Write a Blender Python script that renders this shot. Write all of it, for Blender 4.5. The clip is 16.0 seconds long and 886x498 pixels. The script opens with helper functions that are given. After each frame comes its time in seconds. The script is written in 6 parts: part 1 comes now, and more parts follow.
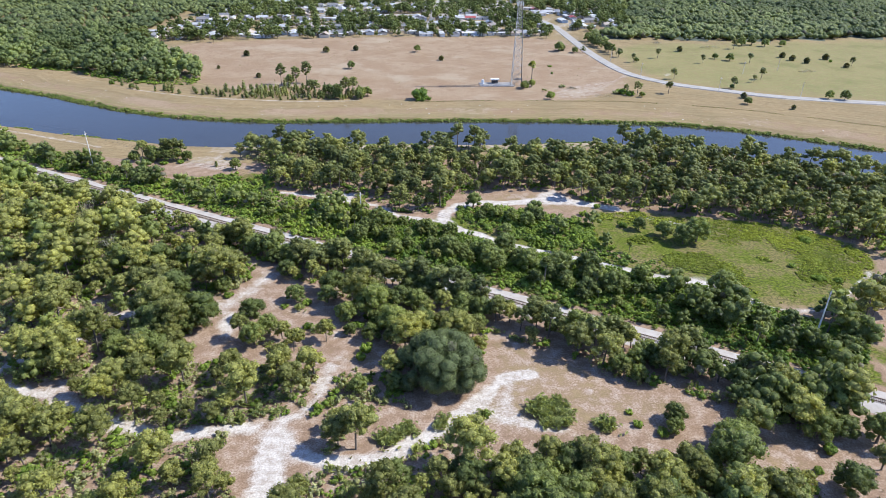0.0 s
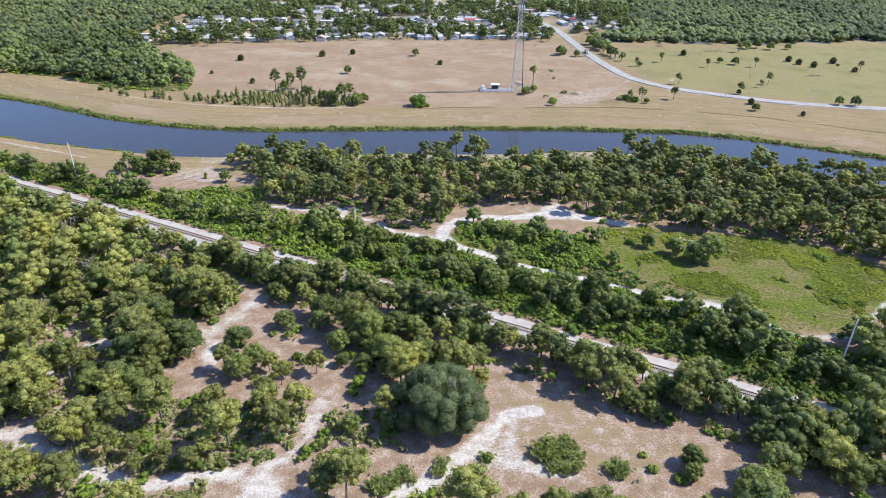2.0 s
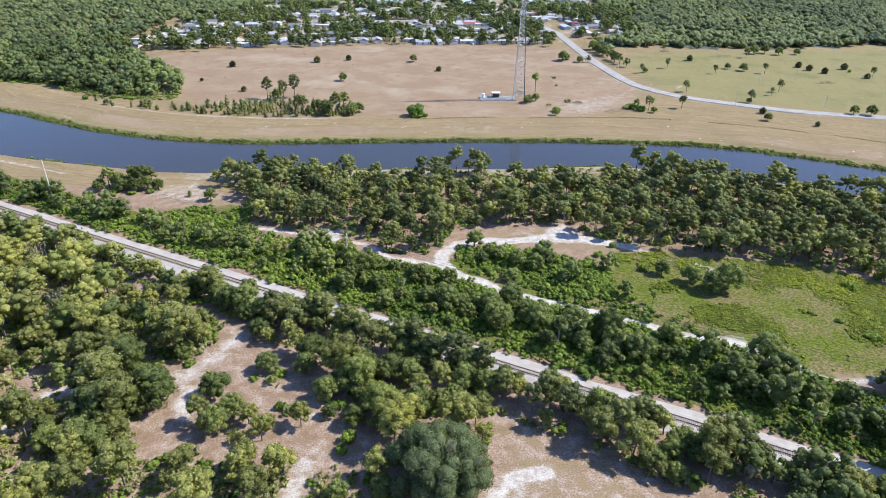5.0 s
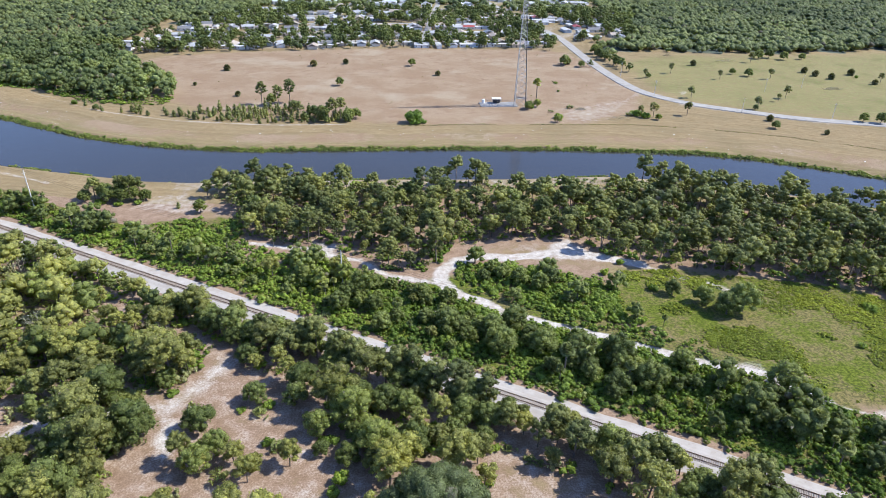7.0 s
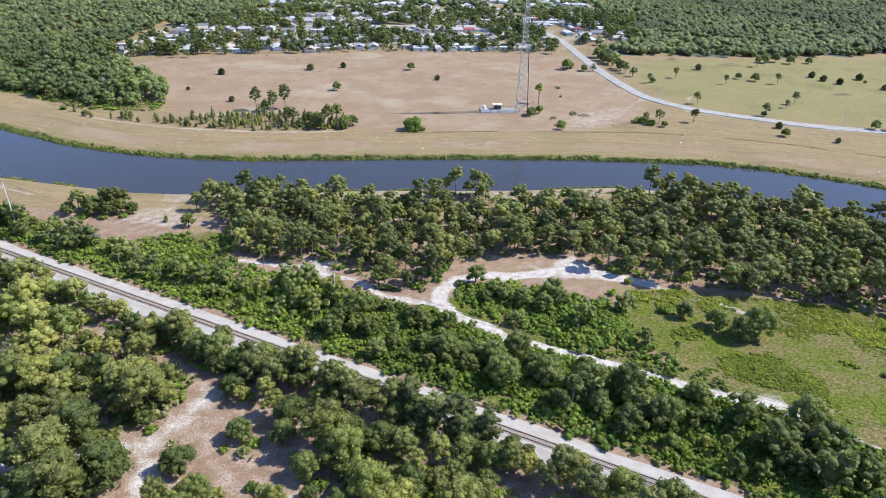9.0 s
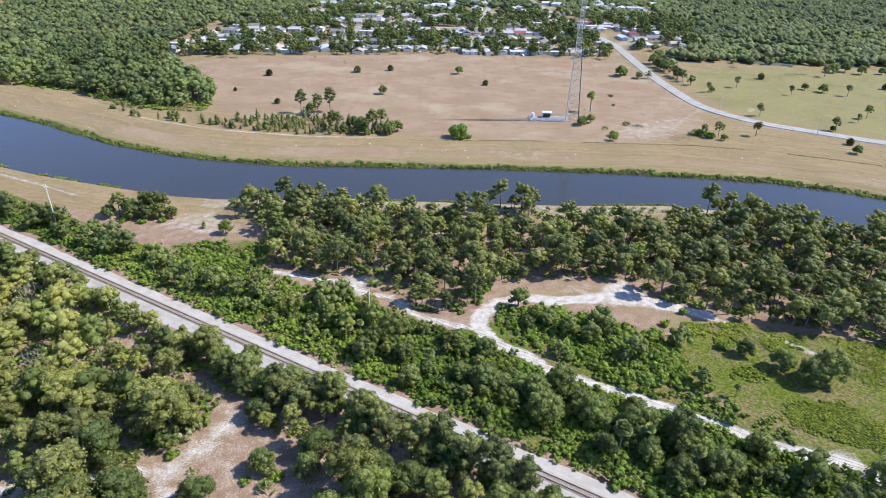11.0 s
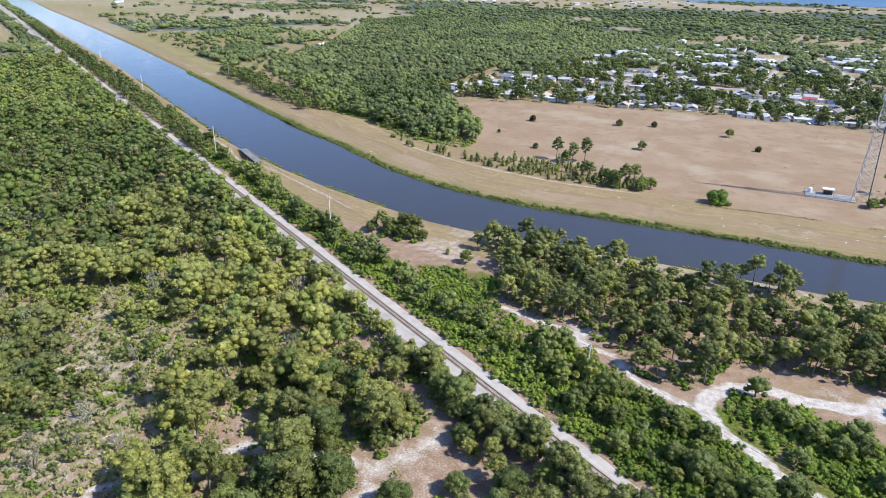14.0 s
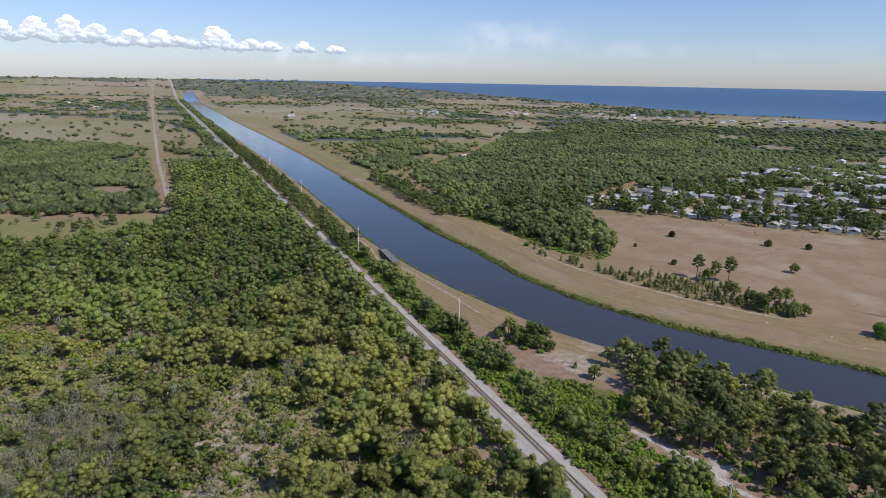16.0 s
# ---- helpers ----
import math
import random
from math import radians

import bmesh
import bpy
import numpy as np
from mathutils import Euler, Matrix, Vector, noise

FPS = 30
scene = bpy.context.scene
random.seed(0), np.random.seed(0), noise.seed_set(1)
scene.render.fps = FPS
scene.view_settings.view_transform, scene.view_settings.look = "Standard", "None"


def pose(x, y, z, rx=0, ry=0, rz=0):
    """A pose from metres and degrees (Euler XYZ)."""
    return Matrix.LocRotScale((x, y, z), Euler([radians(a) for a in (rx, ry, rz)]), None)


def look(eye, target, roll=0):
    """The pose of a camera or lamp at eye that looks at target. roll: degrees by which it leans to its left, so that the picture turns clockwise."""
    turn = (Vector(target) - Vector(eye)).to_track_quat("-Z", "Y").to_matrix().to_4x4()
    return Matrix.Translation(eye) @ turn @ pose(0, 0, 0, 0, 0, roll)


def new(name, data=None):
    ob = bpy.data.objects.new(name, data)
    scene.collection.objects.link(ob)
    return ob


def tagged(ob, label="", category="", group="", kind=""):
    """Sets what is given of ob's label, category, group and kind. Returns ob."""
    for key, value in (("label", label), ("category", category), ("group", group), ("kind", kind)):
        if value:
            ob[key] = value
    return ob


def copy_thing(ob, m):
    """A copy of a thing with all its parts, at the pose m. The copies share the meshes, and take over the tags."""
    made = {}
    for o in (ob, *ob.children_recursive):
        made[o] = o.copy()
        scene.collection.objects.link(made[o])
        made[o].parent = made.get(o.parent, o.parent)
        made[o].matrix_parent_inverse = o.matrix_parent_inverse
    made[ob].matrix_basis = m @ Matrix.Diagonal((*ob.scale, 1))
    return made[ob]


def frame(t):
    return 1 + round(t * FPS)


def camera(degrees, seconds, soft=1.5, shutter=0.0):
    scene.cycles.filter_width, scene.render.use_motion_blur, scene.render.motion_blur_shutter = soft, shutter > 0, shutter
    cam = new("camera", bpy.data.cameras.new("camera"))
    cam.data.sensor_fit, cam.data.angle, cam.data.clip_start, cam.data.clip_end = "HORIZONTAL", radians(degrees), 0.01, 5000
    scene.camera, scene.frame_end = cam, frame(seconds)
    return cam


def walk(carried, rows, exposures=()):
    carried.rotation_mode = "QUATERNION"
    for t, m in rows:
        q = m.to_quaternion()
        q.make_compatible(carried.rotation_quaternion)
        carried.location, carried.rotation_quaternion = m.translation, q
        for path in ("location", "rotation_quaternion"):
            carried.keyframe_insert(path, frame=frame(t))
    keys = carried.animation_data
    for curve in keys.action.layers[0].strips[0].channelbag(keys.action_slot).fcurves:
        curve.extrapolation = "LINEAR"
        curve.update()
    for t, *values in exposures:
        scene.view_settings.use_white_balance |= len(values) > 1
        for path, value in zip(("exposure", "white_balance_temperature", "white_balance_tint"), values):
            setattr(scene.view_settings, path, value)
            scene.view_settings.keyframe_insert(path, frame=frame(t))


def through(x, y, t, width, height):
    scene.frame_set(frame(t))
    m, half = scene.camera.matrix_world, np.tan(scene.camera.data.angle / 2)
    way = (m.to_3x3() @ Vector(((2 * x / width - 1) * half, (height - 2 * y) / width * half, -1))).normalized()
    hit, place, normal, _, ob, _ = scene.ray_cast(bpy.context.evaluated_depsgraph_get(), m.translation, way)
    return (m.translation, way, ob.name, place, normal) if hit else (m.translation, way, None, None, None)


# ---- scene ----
cam = camera(69.5, 16.0, soft=0.0)

# ---- the camera's way ----
PATH = [
    (0, (0.00, 0.00, 120.00), (0.001, 88.188, 72.851), 0.82),
    (0.5, (-0.01, 3.98, 120.02), (0.019, 92.177, 72.890), 0.81),
    (1, (-0.05, 7.69, 120.10), (0.006, 95.881, 72.959), 0.81),
    (1.5, (0.02, 11.38, 120.14), (0.082, 99.592, 73.041), 0.77),
    (2, (0.17, 15.01, 120.25), (0.260, 103.222, 73.149), 0.78),
    (2.5, (0.32, 18.68, 120.42), (0.383, 106.883, 73.297), 0.73),
    (3, (0.33, 22.39, 120.54), (0.432, 110.587, 73.413), 0.72),
    (3.5, (0.35, 25.96, 120.56), (0.487, 114.163, 73.448), 0.75),
    (4, (0.38, 29.45, 120.58), (0.530, 117.676, 73.501), 0.71),
    (6.5, (-0.17, 45.91, 120.34), (0.277, 134.251, 73.472), 0.94),
    (7, (-0.30, 49.29, 120.38), (0.216, 137.634, 73.535), 0.99),
    (7.5, (-0.33, 52.80, 120.43), (0.225, 141.155, 73.597), 1.02),
    (8, (-0.31, 56.22, 120.44), (0.284, 144.584, 73.625), 1.07),
    (8.5, (-0.15, 59.64, 120.54), (0.431, 148.011, 73.733), 1.08),
    (9.4, (-0.10, 66.0, 120.75), (0.45, 154.35, 73.9), 1.09),
    (10.3, (-0.15, 72.8, 120.95), (0.1, 161.1, 74.1), 1.14),
    (10.8, (-0.21, 76.31, 121.06), (-2.948, 164.611, 74.198), 1.15),
    (11, (-0.13, 76.83, 121.05), (-6.200, 164.933, 74.136), 1.12),
    (11.5, (0.17, 77.31, 121.18), (-13.433, 164.514, 74.169), 1.11),
    (12, (0.46, 76.75, 121.46), (-20.144, 162.500, 74.319), 1.11),
    (12.5, (0.57, 76.11, 121.60), (-24.892, 160.464, 74.322), 1.12),
    (13, (0.55, 75.83, 121.65), (-28.550, 158.973, 74.325), 1.16),
    (13.5, (0.54, 75.79, 121.78), (-34.709, 159.394, 79.725), 1.12),
    (14, (0.82, 75.32, 121.74), (-40.811, 156.452, 80.693), 1.08),
    (14.5, (1.09, 75.07, 122.00), (-44.166, 154.192, 80.874), 1.07),
    (15, (1.10, 74.99, 122.22), (-49.171, 151.129, 81.279), 1.03),
    (15.5, (0.99, 74.90, 122.34), (-55.249, 150.830, 89.592), 0.97),
    (16, (1.05, 74.38, 122.19), (-60.454, 148.916, 96.471), 0.97),
]
walk(cam, [(t, look(eye, target, roll)) for t, eye, target, roll in PATH], exposures=((0.0, 0.45, 6150, 7), (13.0, 0.42, 6150, 7), (15.0, 0.38, 6150, 7), (15.5, 0.24, 6200, 8), (16.0, -0.44, 6320, 9)))

# ---- sky and sun ----
SUN_AZ, SUN_EL = radians(8.0), radians(46.0)
SUN = Vector((math.cos(SUN_AZ) * math.cos(SUN_EL), math.sin(SUN_AZ) * math.cos(SUN_EL), math.sin(SUN_EL)))
world = bpy.data.worlds.new("sky")
scene.world = world
world.use_nodes = True
sky = world.node_tree.nodes.new("ShaderNodeTexSky")
sky.sky_type, sky.sun_disc = "NISHITA", False
sky.sun_elevation, sky.sun_rotation = SUN_EL, math.pi / 2 - SUN_AZ
sky.altitude, sky.air_density, sky.dust_density, sky.ozone_density = 0.0, 1.0, 0.35, 3.5
bg = world.node_tree.nodes["Background"]
bg.inputs[1].default_value = 0.14
tint = world.node_tree.nodes.new("ShaderNodeMix")
tint.data_type, tint.blend_type = "RGBA", "MULTIPLY"
tint.inputs[0].default_value, tint.inputs[7].default_value = 1.0, (0.98, 1.0, 1.26, 1.0)
world.node_tree.links.new(sky.outputs[0], tint.inputs[6])
world.node_tree.links.new(tint.outputs[2], bg.inputs[0])
sun_lamp = new("sun", bpy.data.lights.new("sun", "SUN"))
sun_lamp.data.energy, sun_lamp.data.angle, sun_lamp.data.color = 5.0, radians(0.55), (1.0, 0.955, 0.89)
sun_lamp.matrix_world = look(SUN * 300, (0, 0, 0))


# ---- materials ----
class Nodes:
    """A short way to write a node material."""

    def __init__(self, name, rough=0.8, spec=0.25, metal=0.0):
        self.mat = bpy.data.materials.new(name)
        self.mat.use_nodes = True
        self.tree = self.mat.node_tree
        self.bsdf = self.tree.nodes["Principled BSDF"]
        self.bsdf.inputs["Roughness"].default_value = rough
        self.bsdf.inputs["Specular IOR Level"].default_value = spec
        self.bsdf.inputs["Metallic"].default_value = metal
        self.out = self.tree.nodes["Material Output"]

    def put(self, socket, value):
        if hasattr(value, "is_linked"):
            self.tree.links.new(value, socket)
        elif isinstance(value, tuple) and len(value) == 3 and socket.type == "RGBA":
            socket.default_value = (*value, 1.0)
        else:
            socket.default_value = value

    def place(self):
        return self.tree.nodes.new("ShaderNodeNewGeometry").outputs["Position"]

    def island(self):
        return self.tree.nodes.new("ShaderNodeNewGeometry").outputs["Random Per Island"]

    def chance(self):
        return self.tree.nodes.new("ShaderNodeObjectInfo").outputs["Random"]

    def attr(self, name, out="Fac"):
        n = self.tree.nodes.new("ShaderNodeAttribute")
        n.attribute_name = name
        return n.outputs[out]

    def split(self, colour):
        n = self.tree.nodes.new("ShaderNodeSeparateColor")
        self.put(n.inputs[0], colour)
        return n.outputs

    def noise(self, size, detail=4.0, rough=0.6, at=None, stretch=None):
        """Noise whose lumps are about size metres wide."""
        n = self.tree.nodes.new("ShaderNodeTexNoise")
        n.inputs["Scale"].default_value = 1.0 / size
        n.inputs["Detail"].default_value = detail
        n.inputs["Roughness"].default_value = rough
        where = at if at is not None else self.place()
        if stretch:
            m = self.tree.nodes.new("ShaderNodeMapping")
            m.inputs["Scale"].default_value = stretch
            self.put(m.inputs[0], where)
            where = m.outputs[0]
        self.put(n.inputs["Vector"], where)
        return n.outputs["Fac"]

    def math(self, op, a, b=0.0, clamp=False):
        n = self.tree.nodes.new("ShaderNodeMath")
        n.operation, n.use_clamp = op, clamp
        self.put(n.inputs[0], a)
        self.put(n.inputs[1], b)
        return n.outputs[0]

    def ramp(self, fac, low, high):
        n = self.tree.nodes.new("ShaderNodeMapRange")
        n.interpolation_type = "SMOOTHSTEP"
        self.put(n.inputs["Value"], fac)
        n.inputs["From Min"].default_value, n.inputs["From Max"].default_value = low, high
        return n.outputs[0]

    def mix(self, fac, a, b, kind="MIX"):
        n = self.tree.nodes.new("ShaderNodeMix")
        n.data_type, n.blend_type = "RGBA", kind
        self.put(n.inputs[0], fac)
        self.put(n.inputs[6], a)
        self.put(n.inputs[7], b)
        return n.outputs[2]

    def colour(self, value):
        self.put(self.bsdf.inputs["Base Color"], value)
        return self

    def bump(self, height, strength, depth):
        n = self.tree.nodes.new("ShaderNodeBump")
        n.inputs["Strength"].default_value, n.inputs["Distance"].default_value = strength, depth
        self.put(n.inputs["Height"], height)
        self.put(self.bsdf.inputs["Normal"], n.outputs[0])
        return self

    def leafy(self, colour, through, glow=(1.02, 1.0, 0.68)):
        """Leaves: some of the light goes through them."""
        self.colour(colour)
        t = self.tree.nodes.new("ShaderNodeBsdfTranslucent")
        self.put(t.inputs[0], self.mix(1.0, colour, glow, "MULTIPLY"))
        m = self.tree.nodes.new("ShaderNodeMixShader")
        m.inputs[0].default_value = through
        self.tree.links.new(self.bsdf.outputs[0], m.inputs[1])
        self.tree.links.new(t.outputs[0], m.inputs[2])
        self.tree.links.new(m.outputs[0], self.out.inputs[0])
        return self


def ground_material():
    n = Nodes("ground_cover", rough=0.95, spec=0.1)
    zone = n.split(n.attr("zone", "Color"))
    litter = n.attr("zone", "Alpha")
    fine, mid, big = n.noise(0.5, 6.0, 0.7), n.noise(4.0, 5.0), n.noise(30.0, 5.0)
    wob = n.math("ADD", n.math("MULTIPLY", n.math("SUBTRACT", mid, 0.5), 1.1), n.math("MULTIPLY", n.math("SUBTRACT", fine, 0.5), 0.5))
    dry = n.mix(n.ramp(big, 0.35, 0.65), (0.298, 0.226, 0.128), (0.255, 0.198, 0.112))
    dry = n.mix(n.ramp(mid, 0.42, 0.75), dry, (0.235, 0.168, 0.088))
    along = n.tree.nodes.new("ShaderNodeCombineXYZ")
    n.put(along.inputs[0], n.math("ADD", n.attr("reach"), n.math("MULTIPLY", n.noise(60.0, 5.0), 26.0)))
    swath = n.noise(3.2, 3.0, 0.7, at=along.outputs[0])
    dry = n.mix(n.ramp(swath, 0.38, 0.62), n.mix(1.0, dry, (0.90, 0.88, 0.82), "MULTIPLY"), n.mix(1.0, dry, (1.10, 1.09, 1.06), "MULTIPLY"))
    brown = n.mix(n.ramp(big, 0.38, 0.62), (0.280, 0.193, 0.120), (0.325, 0.238, 0.155))
    brown = n.mix(n.ramp(n.noise(9.0, 6.0), 0.5, 0.72), brown, (0.258, 0.172, 0.108))
    brown = n.mix(n.ramp(n.noise(55.0, 6.0), 0.52, 0.68), brown, (0.365, 0.290, 0.200))
    green = n.mix(n.ramp(mid, 0.35, 0.7), (0.185, 0.195, 0.055), (0.27, 0.24, 0.11))
    green = n.mix(n.ramp(big, 0.5, 0.75), green, (0.15, 0.17, 0.05))
    patch = n.ramp(n.math("ADD", n.math("MULTIPLY", n.noise(16.0, 5.0, 0.65), 0.7), n.math("MULTIPLY", n.noise(2.0, 4.0, 0.7), 0.3)), 0.43, 0.57)
    lush = n.mix(patch, (0.205, 0.172, 0.072), (0.128, 0.154, 0.022))
    # fine dark spots paint the shade of gaps in the low growth
    lush = n.mix(n.ramp(n.noise(0.9, 5.0, 0.75), 0.40, 0.62), n.mix(1.0, lush, (0.50, 0.55, 0.50), "MULTIPLY"), n.mix(1.0, lush, (1.25, 1.22, 1.15), "MULTIPLY"))
    floor = n.mix(n.ramp(mid, 0.3, 0.7), (0.24, 0.16, 0.104), (0.35, 0.25, 0.176))
    sand = n.mix(n.ramp(n.noise(2.2, 4.0, 0.6), 0.35, 0.7), (0.56, 0.515, 0.46), (0.40, 0.34, 0.285))
    c = n.mix(n.ramp(n.math("ADD", zone[2], wob), 0.35, 0.65), dry, brown)
    c = n.mix(n.ramp(n.math("ADD", zone[1], wob), 0.3, 0.75), c, green)
    c = n.mix(n.ramp(n.math("ADD", litter, wob), 0.3, 0.7), c, floor)
    c = n.mix(n.ramp(n.math("ADD", n.attr("lush"), wob), 0.3, 0.65), c, lush)
    c = n.mix(n.ramp(n.math("ADD", zone[0], n.math("MULTIPLY", wob, 0.85)), 0.28, 0.85), c, sand)
    # far woods, their colour greyed and lightened to stand in for haze
    c = n.mix(n.ramp(n.math("ADD", n.attr("far"), n.math("MULTIPLY", n.math("SUBTRACT", n.noise(60.0, 6.0, 0.75), 0.5), 1.1)), 0.4, 0.6), c, n.mix(n.noise(25.0, 3.0), (0.080, 0.098, 0.072), (0.135, 0.152, 0.115)))
    c = n.mix(1.0, c, n.mix(n.ramp(fine, 0.3, 0.7), (0.74, 0.72, 0.70), (1.2, 1.2, 1.2)), "MULTIPLY")
    c = n.mix(n.ramp(n.noise(0.9, 3.0, 0.8), 0.66, 0.74), c, n.mix(1.0, c, (0.55, 0.55, 0.48), "MULTIPLY"))
    return n.colour(c).bump(n.noise(0.35, 5.0, 0.7), 0.6, 0.12).mat


def leaf_material(name, dark, light, dry, through=0.5, grain=1.0):
    """Foliage: tone per tree, shade per tuft, leaf grain at two sizes with painted gap shadows, a few dry tufts."""
    n = Nodes(name, rough=0.55, spec=0.35)
    c = n.mix(n.attr("tone"), dark, light)
    c = n.mix(1.0, c, n.mix(n.island(), (0.82, 0.83, 0.80), (1.20, 1.19, 1.18)), "MULTIPLY")
    c = n.mix(n.ramp(n.island(), 0.975, 0.99), c, dry)
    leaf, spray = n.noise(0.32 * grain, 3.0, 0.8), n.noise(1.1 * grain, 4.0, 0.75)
    # the dark ends of both noises also paint shadowed gaps between leaves
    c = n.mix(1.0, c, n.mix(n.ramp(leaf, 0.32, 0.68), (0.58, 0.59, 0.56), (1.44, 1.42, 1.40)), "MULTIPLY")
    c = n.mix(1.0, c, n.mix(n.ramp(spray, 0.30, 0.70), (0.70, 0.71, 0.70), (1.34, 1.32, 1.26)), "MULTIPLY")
    c = n.mix(n.ramp(n.noise(25.0, 2.0), 0.4, 0.75), c, n.mix(1.0, c, (1.10, 1.06, 0.88), "MULTIPLY"))
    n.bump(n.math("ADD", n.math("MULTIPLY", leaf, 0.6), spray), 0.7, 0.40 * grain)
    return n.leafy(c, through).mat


def bark_material(name, a, b):
    n = Nodes(name, rough=0.9, spec=0.1)
    return n.colour(n.mix(n.noise(0.35, 5.0, 0.7, stretch=(1, 1, 0.25)), a, b)).bump(n.noise(0.12, 4.0), 0.5, 0.03).mat


def plain_material(name, a, b, size, rough=0.7, spec=0.3, metal=0.0):
    n = Nodes(name, rough=rough, spec=spec, metal=metal)
    return n.colour(n.mix(n.ramp(n.noise(size, 5.0), 0.3, 0.7), a, b)).bump(n.noise(size * 0.3, 4.0), 0.3, size * 0.05).mat


def water_material():
    n = Nodes("canal_water", rough=0.07, spec=0.5)
    n.bsdf.inputs["IOR"].default_value = 1.33
    n.colour(n.mix(n.noise(40.0, 3.0), (0.042, 0.042, 0.042), (0.052, 0.051, 0.049)))
    return n.bump(n.math("ADD", n.noise(1.6, 3.0, 0.6, stretch=(1.0, 2.2, 1.0)), n.math("MULTIPLY", n.noise(7.0, 3.0), 1.5)), 0.35, 0.12).mat


GROUND = ground_material()
WATER = water_material()
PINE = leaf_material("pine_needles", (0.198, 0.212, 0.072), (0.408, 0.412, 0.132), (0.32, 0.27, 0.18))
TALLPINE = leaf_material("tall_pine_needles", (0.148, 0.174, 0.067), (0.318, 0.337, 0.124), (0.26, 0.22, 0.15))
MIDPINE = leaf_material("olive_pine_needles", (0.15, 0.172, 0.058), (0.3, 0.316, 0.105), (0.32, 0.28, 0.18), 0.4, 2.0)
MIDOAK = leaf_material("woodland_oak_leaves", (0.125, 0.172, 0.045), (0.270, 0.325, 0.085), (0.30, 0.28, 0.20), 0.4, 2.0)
# oaks beyond the canal: haze is put in as a lighter, greyer green
GROVE = leaf_material("hazed_oak_leaves", (0.142, 0.184, 0.072), (0.315, 0.368, 0.142), (0.30, 0.28, 0.20), grain=2.2)
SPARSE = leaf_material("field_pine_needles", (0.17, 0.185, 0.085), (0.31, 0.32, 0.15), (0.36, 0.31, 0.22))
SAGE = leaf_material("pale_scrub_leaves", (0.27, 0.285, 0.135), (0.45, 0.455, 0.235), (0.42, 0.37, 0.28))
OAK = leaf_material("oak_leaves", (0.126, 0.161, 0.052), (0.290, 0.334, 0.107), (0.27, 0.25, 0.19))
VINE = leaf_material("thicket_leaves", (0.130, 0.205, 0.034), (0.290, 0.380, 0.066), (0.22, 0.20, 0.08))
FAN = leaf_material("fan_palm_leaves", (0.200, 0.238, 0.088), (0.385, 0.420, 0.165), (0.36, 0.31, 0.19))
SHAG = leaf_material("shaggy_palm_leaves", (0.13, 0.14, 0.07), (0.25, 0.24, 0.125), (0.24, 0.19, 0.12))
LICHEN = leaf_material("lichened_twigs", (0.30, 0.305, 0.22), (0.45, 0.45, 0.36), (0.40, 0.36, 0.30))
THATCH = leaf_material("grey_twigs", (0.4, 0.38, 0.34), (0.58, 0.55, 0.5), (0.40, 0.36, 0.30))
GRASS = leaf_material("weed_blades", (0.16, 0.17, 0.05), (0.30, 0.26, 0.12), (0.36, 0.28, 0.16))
BARK = bark_material("grey_bark", (0.10, 0.085, 0.07), (0.24, 0.20, 0.17))
PALMBARK = bark_material("palm_bark", (0.13, 0.11, 0.085), (0.26, 0.22, 0.18))


# ---- ways to make meshes ----
def tri_mesh(name, verts, tris, mats, index=None, tone=None, smooth=False):
    """A mesh from arrays of corners and triangles."""
    me = bpy.data.meshes.new(name)
    verts, tris = np.asarray(verts, np.float32), np.asarray(tris, np.int32)
    me.vertices.add(len(verts))
    me.vertices.foreach_set("co", verts.ravel())
    me.loops.add(tris.size)
    me.loops.foreach_set("vertex_index", tris.ravel())
    me.polygons.add(len(tris))
    me.polygons.foreach_set("loop_start", np.arange(0, tris.size, 3, dtype=np.int32))
    if index is not None:
        me.polygons.foreach_set("material_index", np.asarray(index, np.int32))
    if tone is not None:
        me.attributes.new("tone", "FLOAT", "POINT").data.foreach_set("value", np.asarray(tone, np.float32))
    for m in mats:
        me.materials.append(m)
    me.polygons.foreach_set("use_smooth", np.full(len(tris), smooth, bool))
    me.update(calc_edges=True)
    return me


def mesh_of(bm, name, mats):
    bmesh.ops.recalc_face_normals(bm, faces=bm.faces)
    me = bpy.data.meshes.new(name)
    bm.to_mesh(me)
    bm.free()
    for m in mats if isinstance(mats, (list, tuple)) else [mats]:
        me.materials.append(m)
    return me


def part(name, bm, material, parent=None, label=""):
    """One mesh object under a thing or under a part."""
    ob = new(name, mesh_of(bm, name, material))
    ob.parent = parent
    return tagged(ob, label)


def thing(name, at, label, category, group="", kind="", turn=0.0):
    ob = new(name)
    ob.matrix_basis = pose(*at, 0, 0, turn)
    return tagged(ob, label, category, group, kind)


def add_box(bm, lo, hi, turn=None, cut=0.0):
    got = bmesh.ops.create_cube(bm, size=1.0)["verts"]
    size, mid = Vector(hi) - Vector(lo), (Vector(hi) + Vector(lo)) / 2
    for v in got:
        v.co = Vector((v.co.x * size.x, v.co.y * size.y, v.co.z * size.z)) + mid
    if cut:
        edges = {e for v in got for e in v.link_edges}
        got = bmesh.ops.bevel(bm, geom=list(edges), offset=cut, segments=1, affect="EDGES")["verts"]
    if turn is not None:
        for v in got:
            v.co = turn @ v.co
    return got


def add_rod(bm, a, b, r0, r1, sides=8):
    """A tapered rod from a to b."""
    a, b = Vector(a), Vector(b)
    m = Matrix.Translation((a + b) / 2) @ (b - a).to_track_quat("Z", "Y").to_matrix().to_4x4()
    bmesh.ops.create_cone(bm, cap_ends=True, segments=sides, radius1=r0, radius2=r1, depth=(b - a).length, matrix=m)


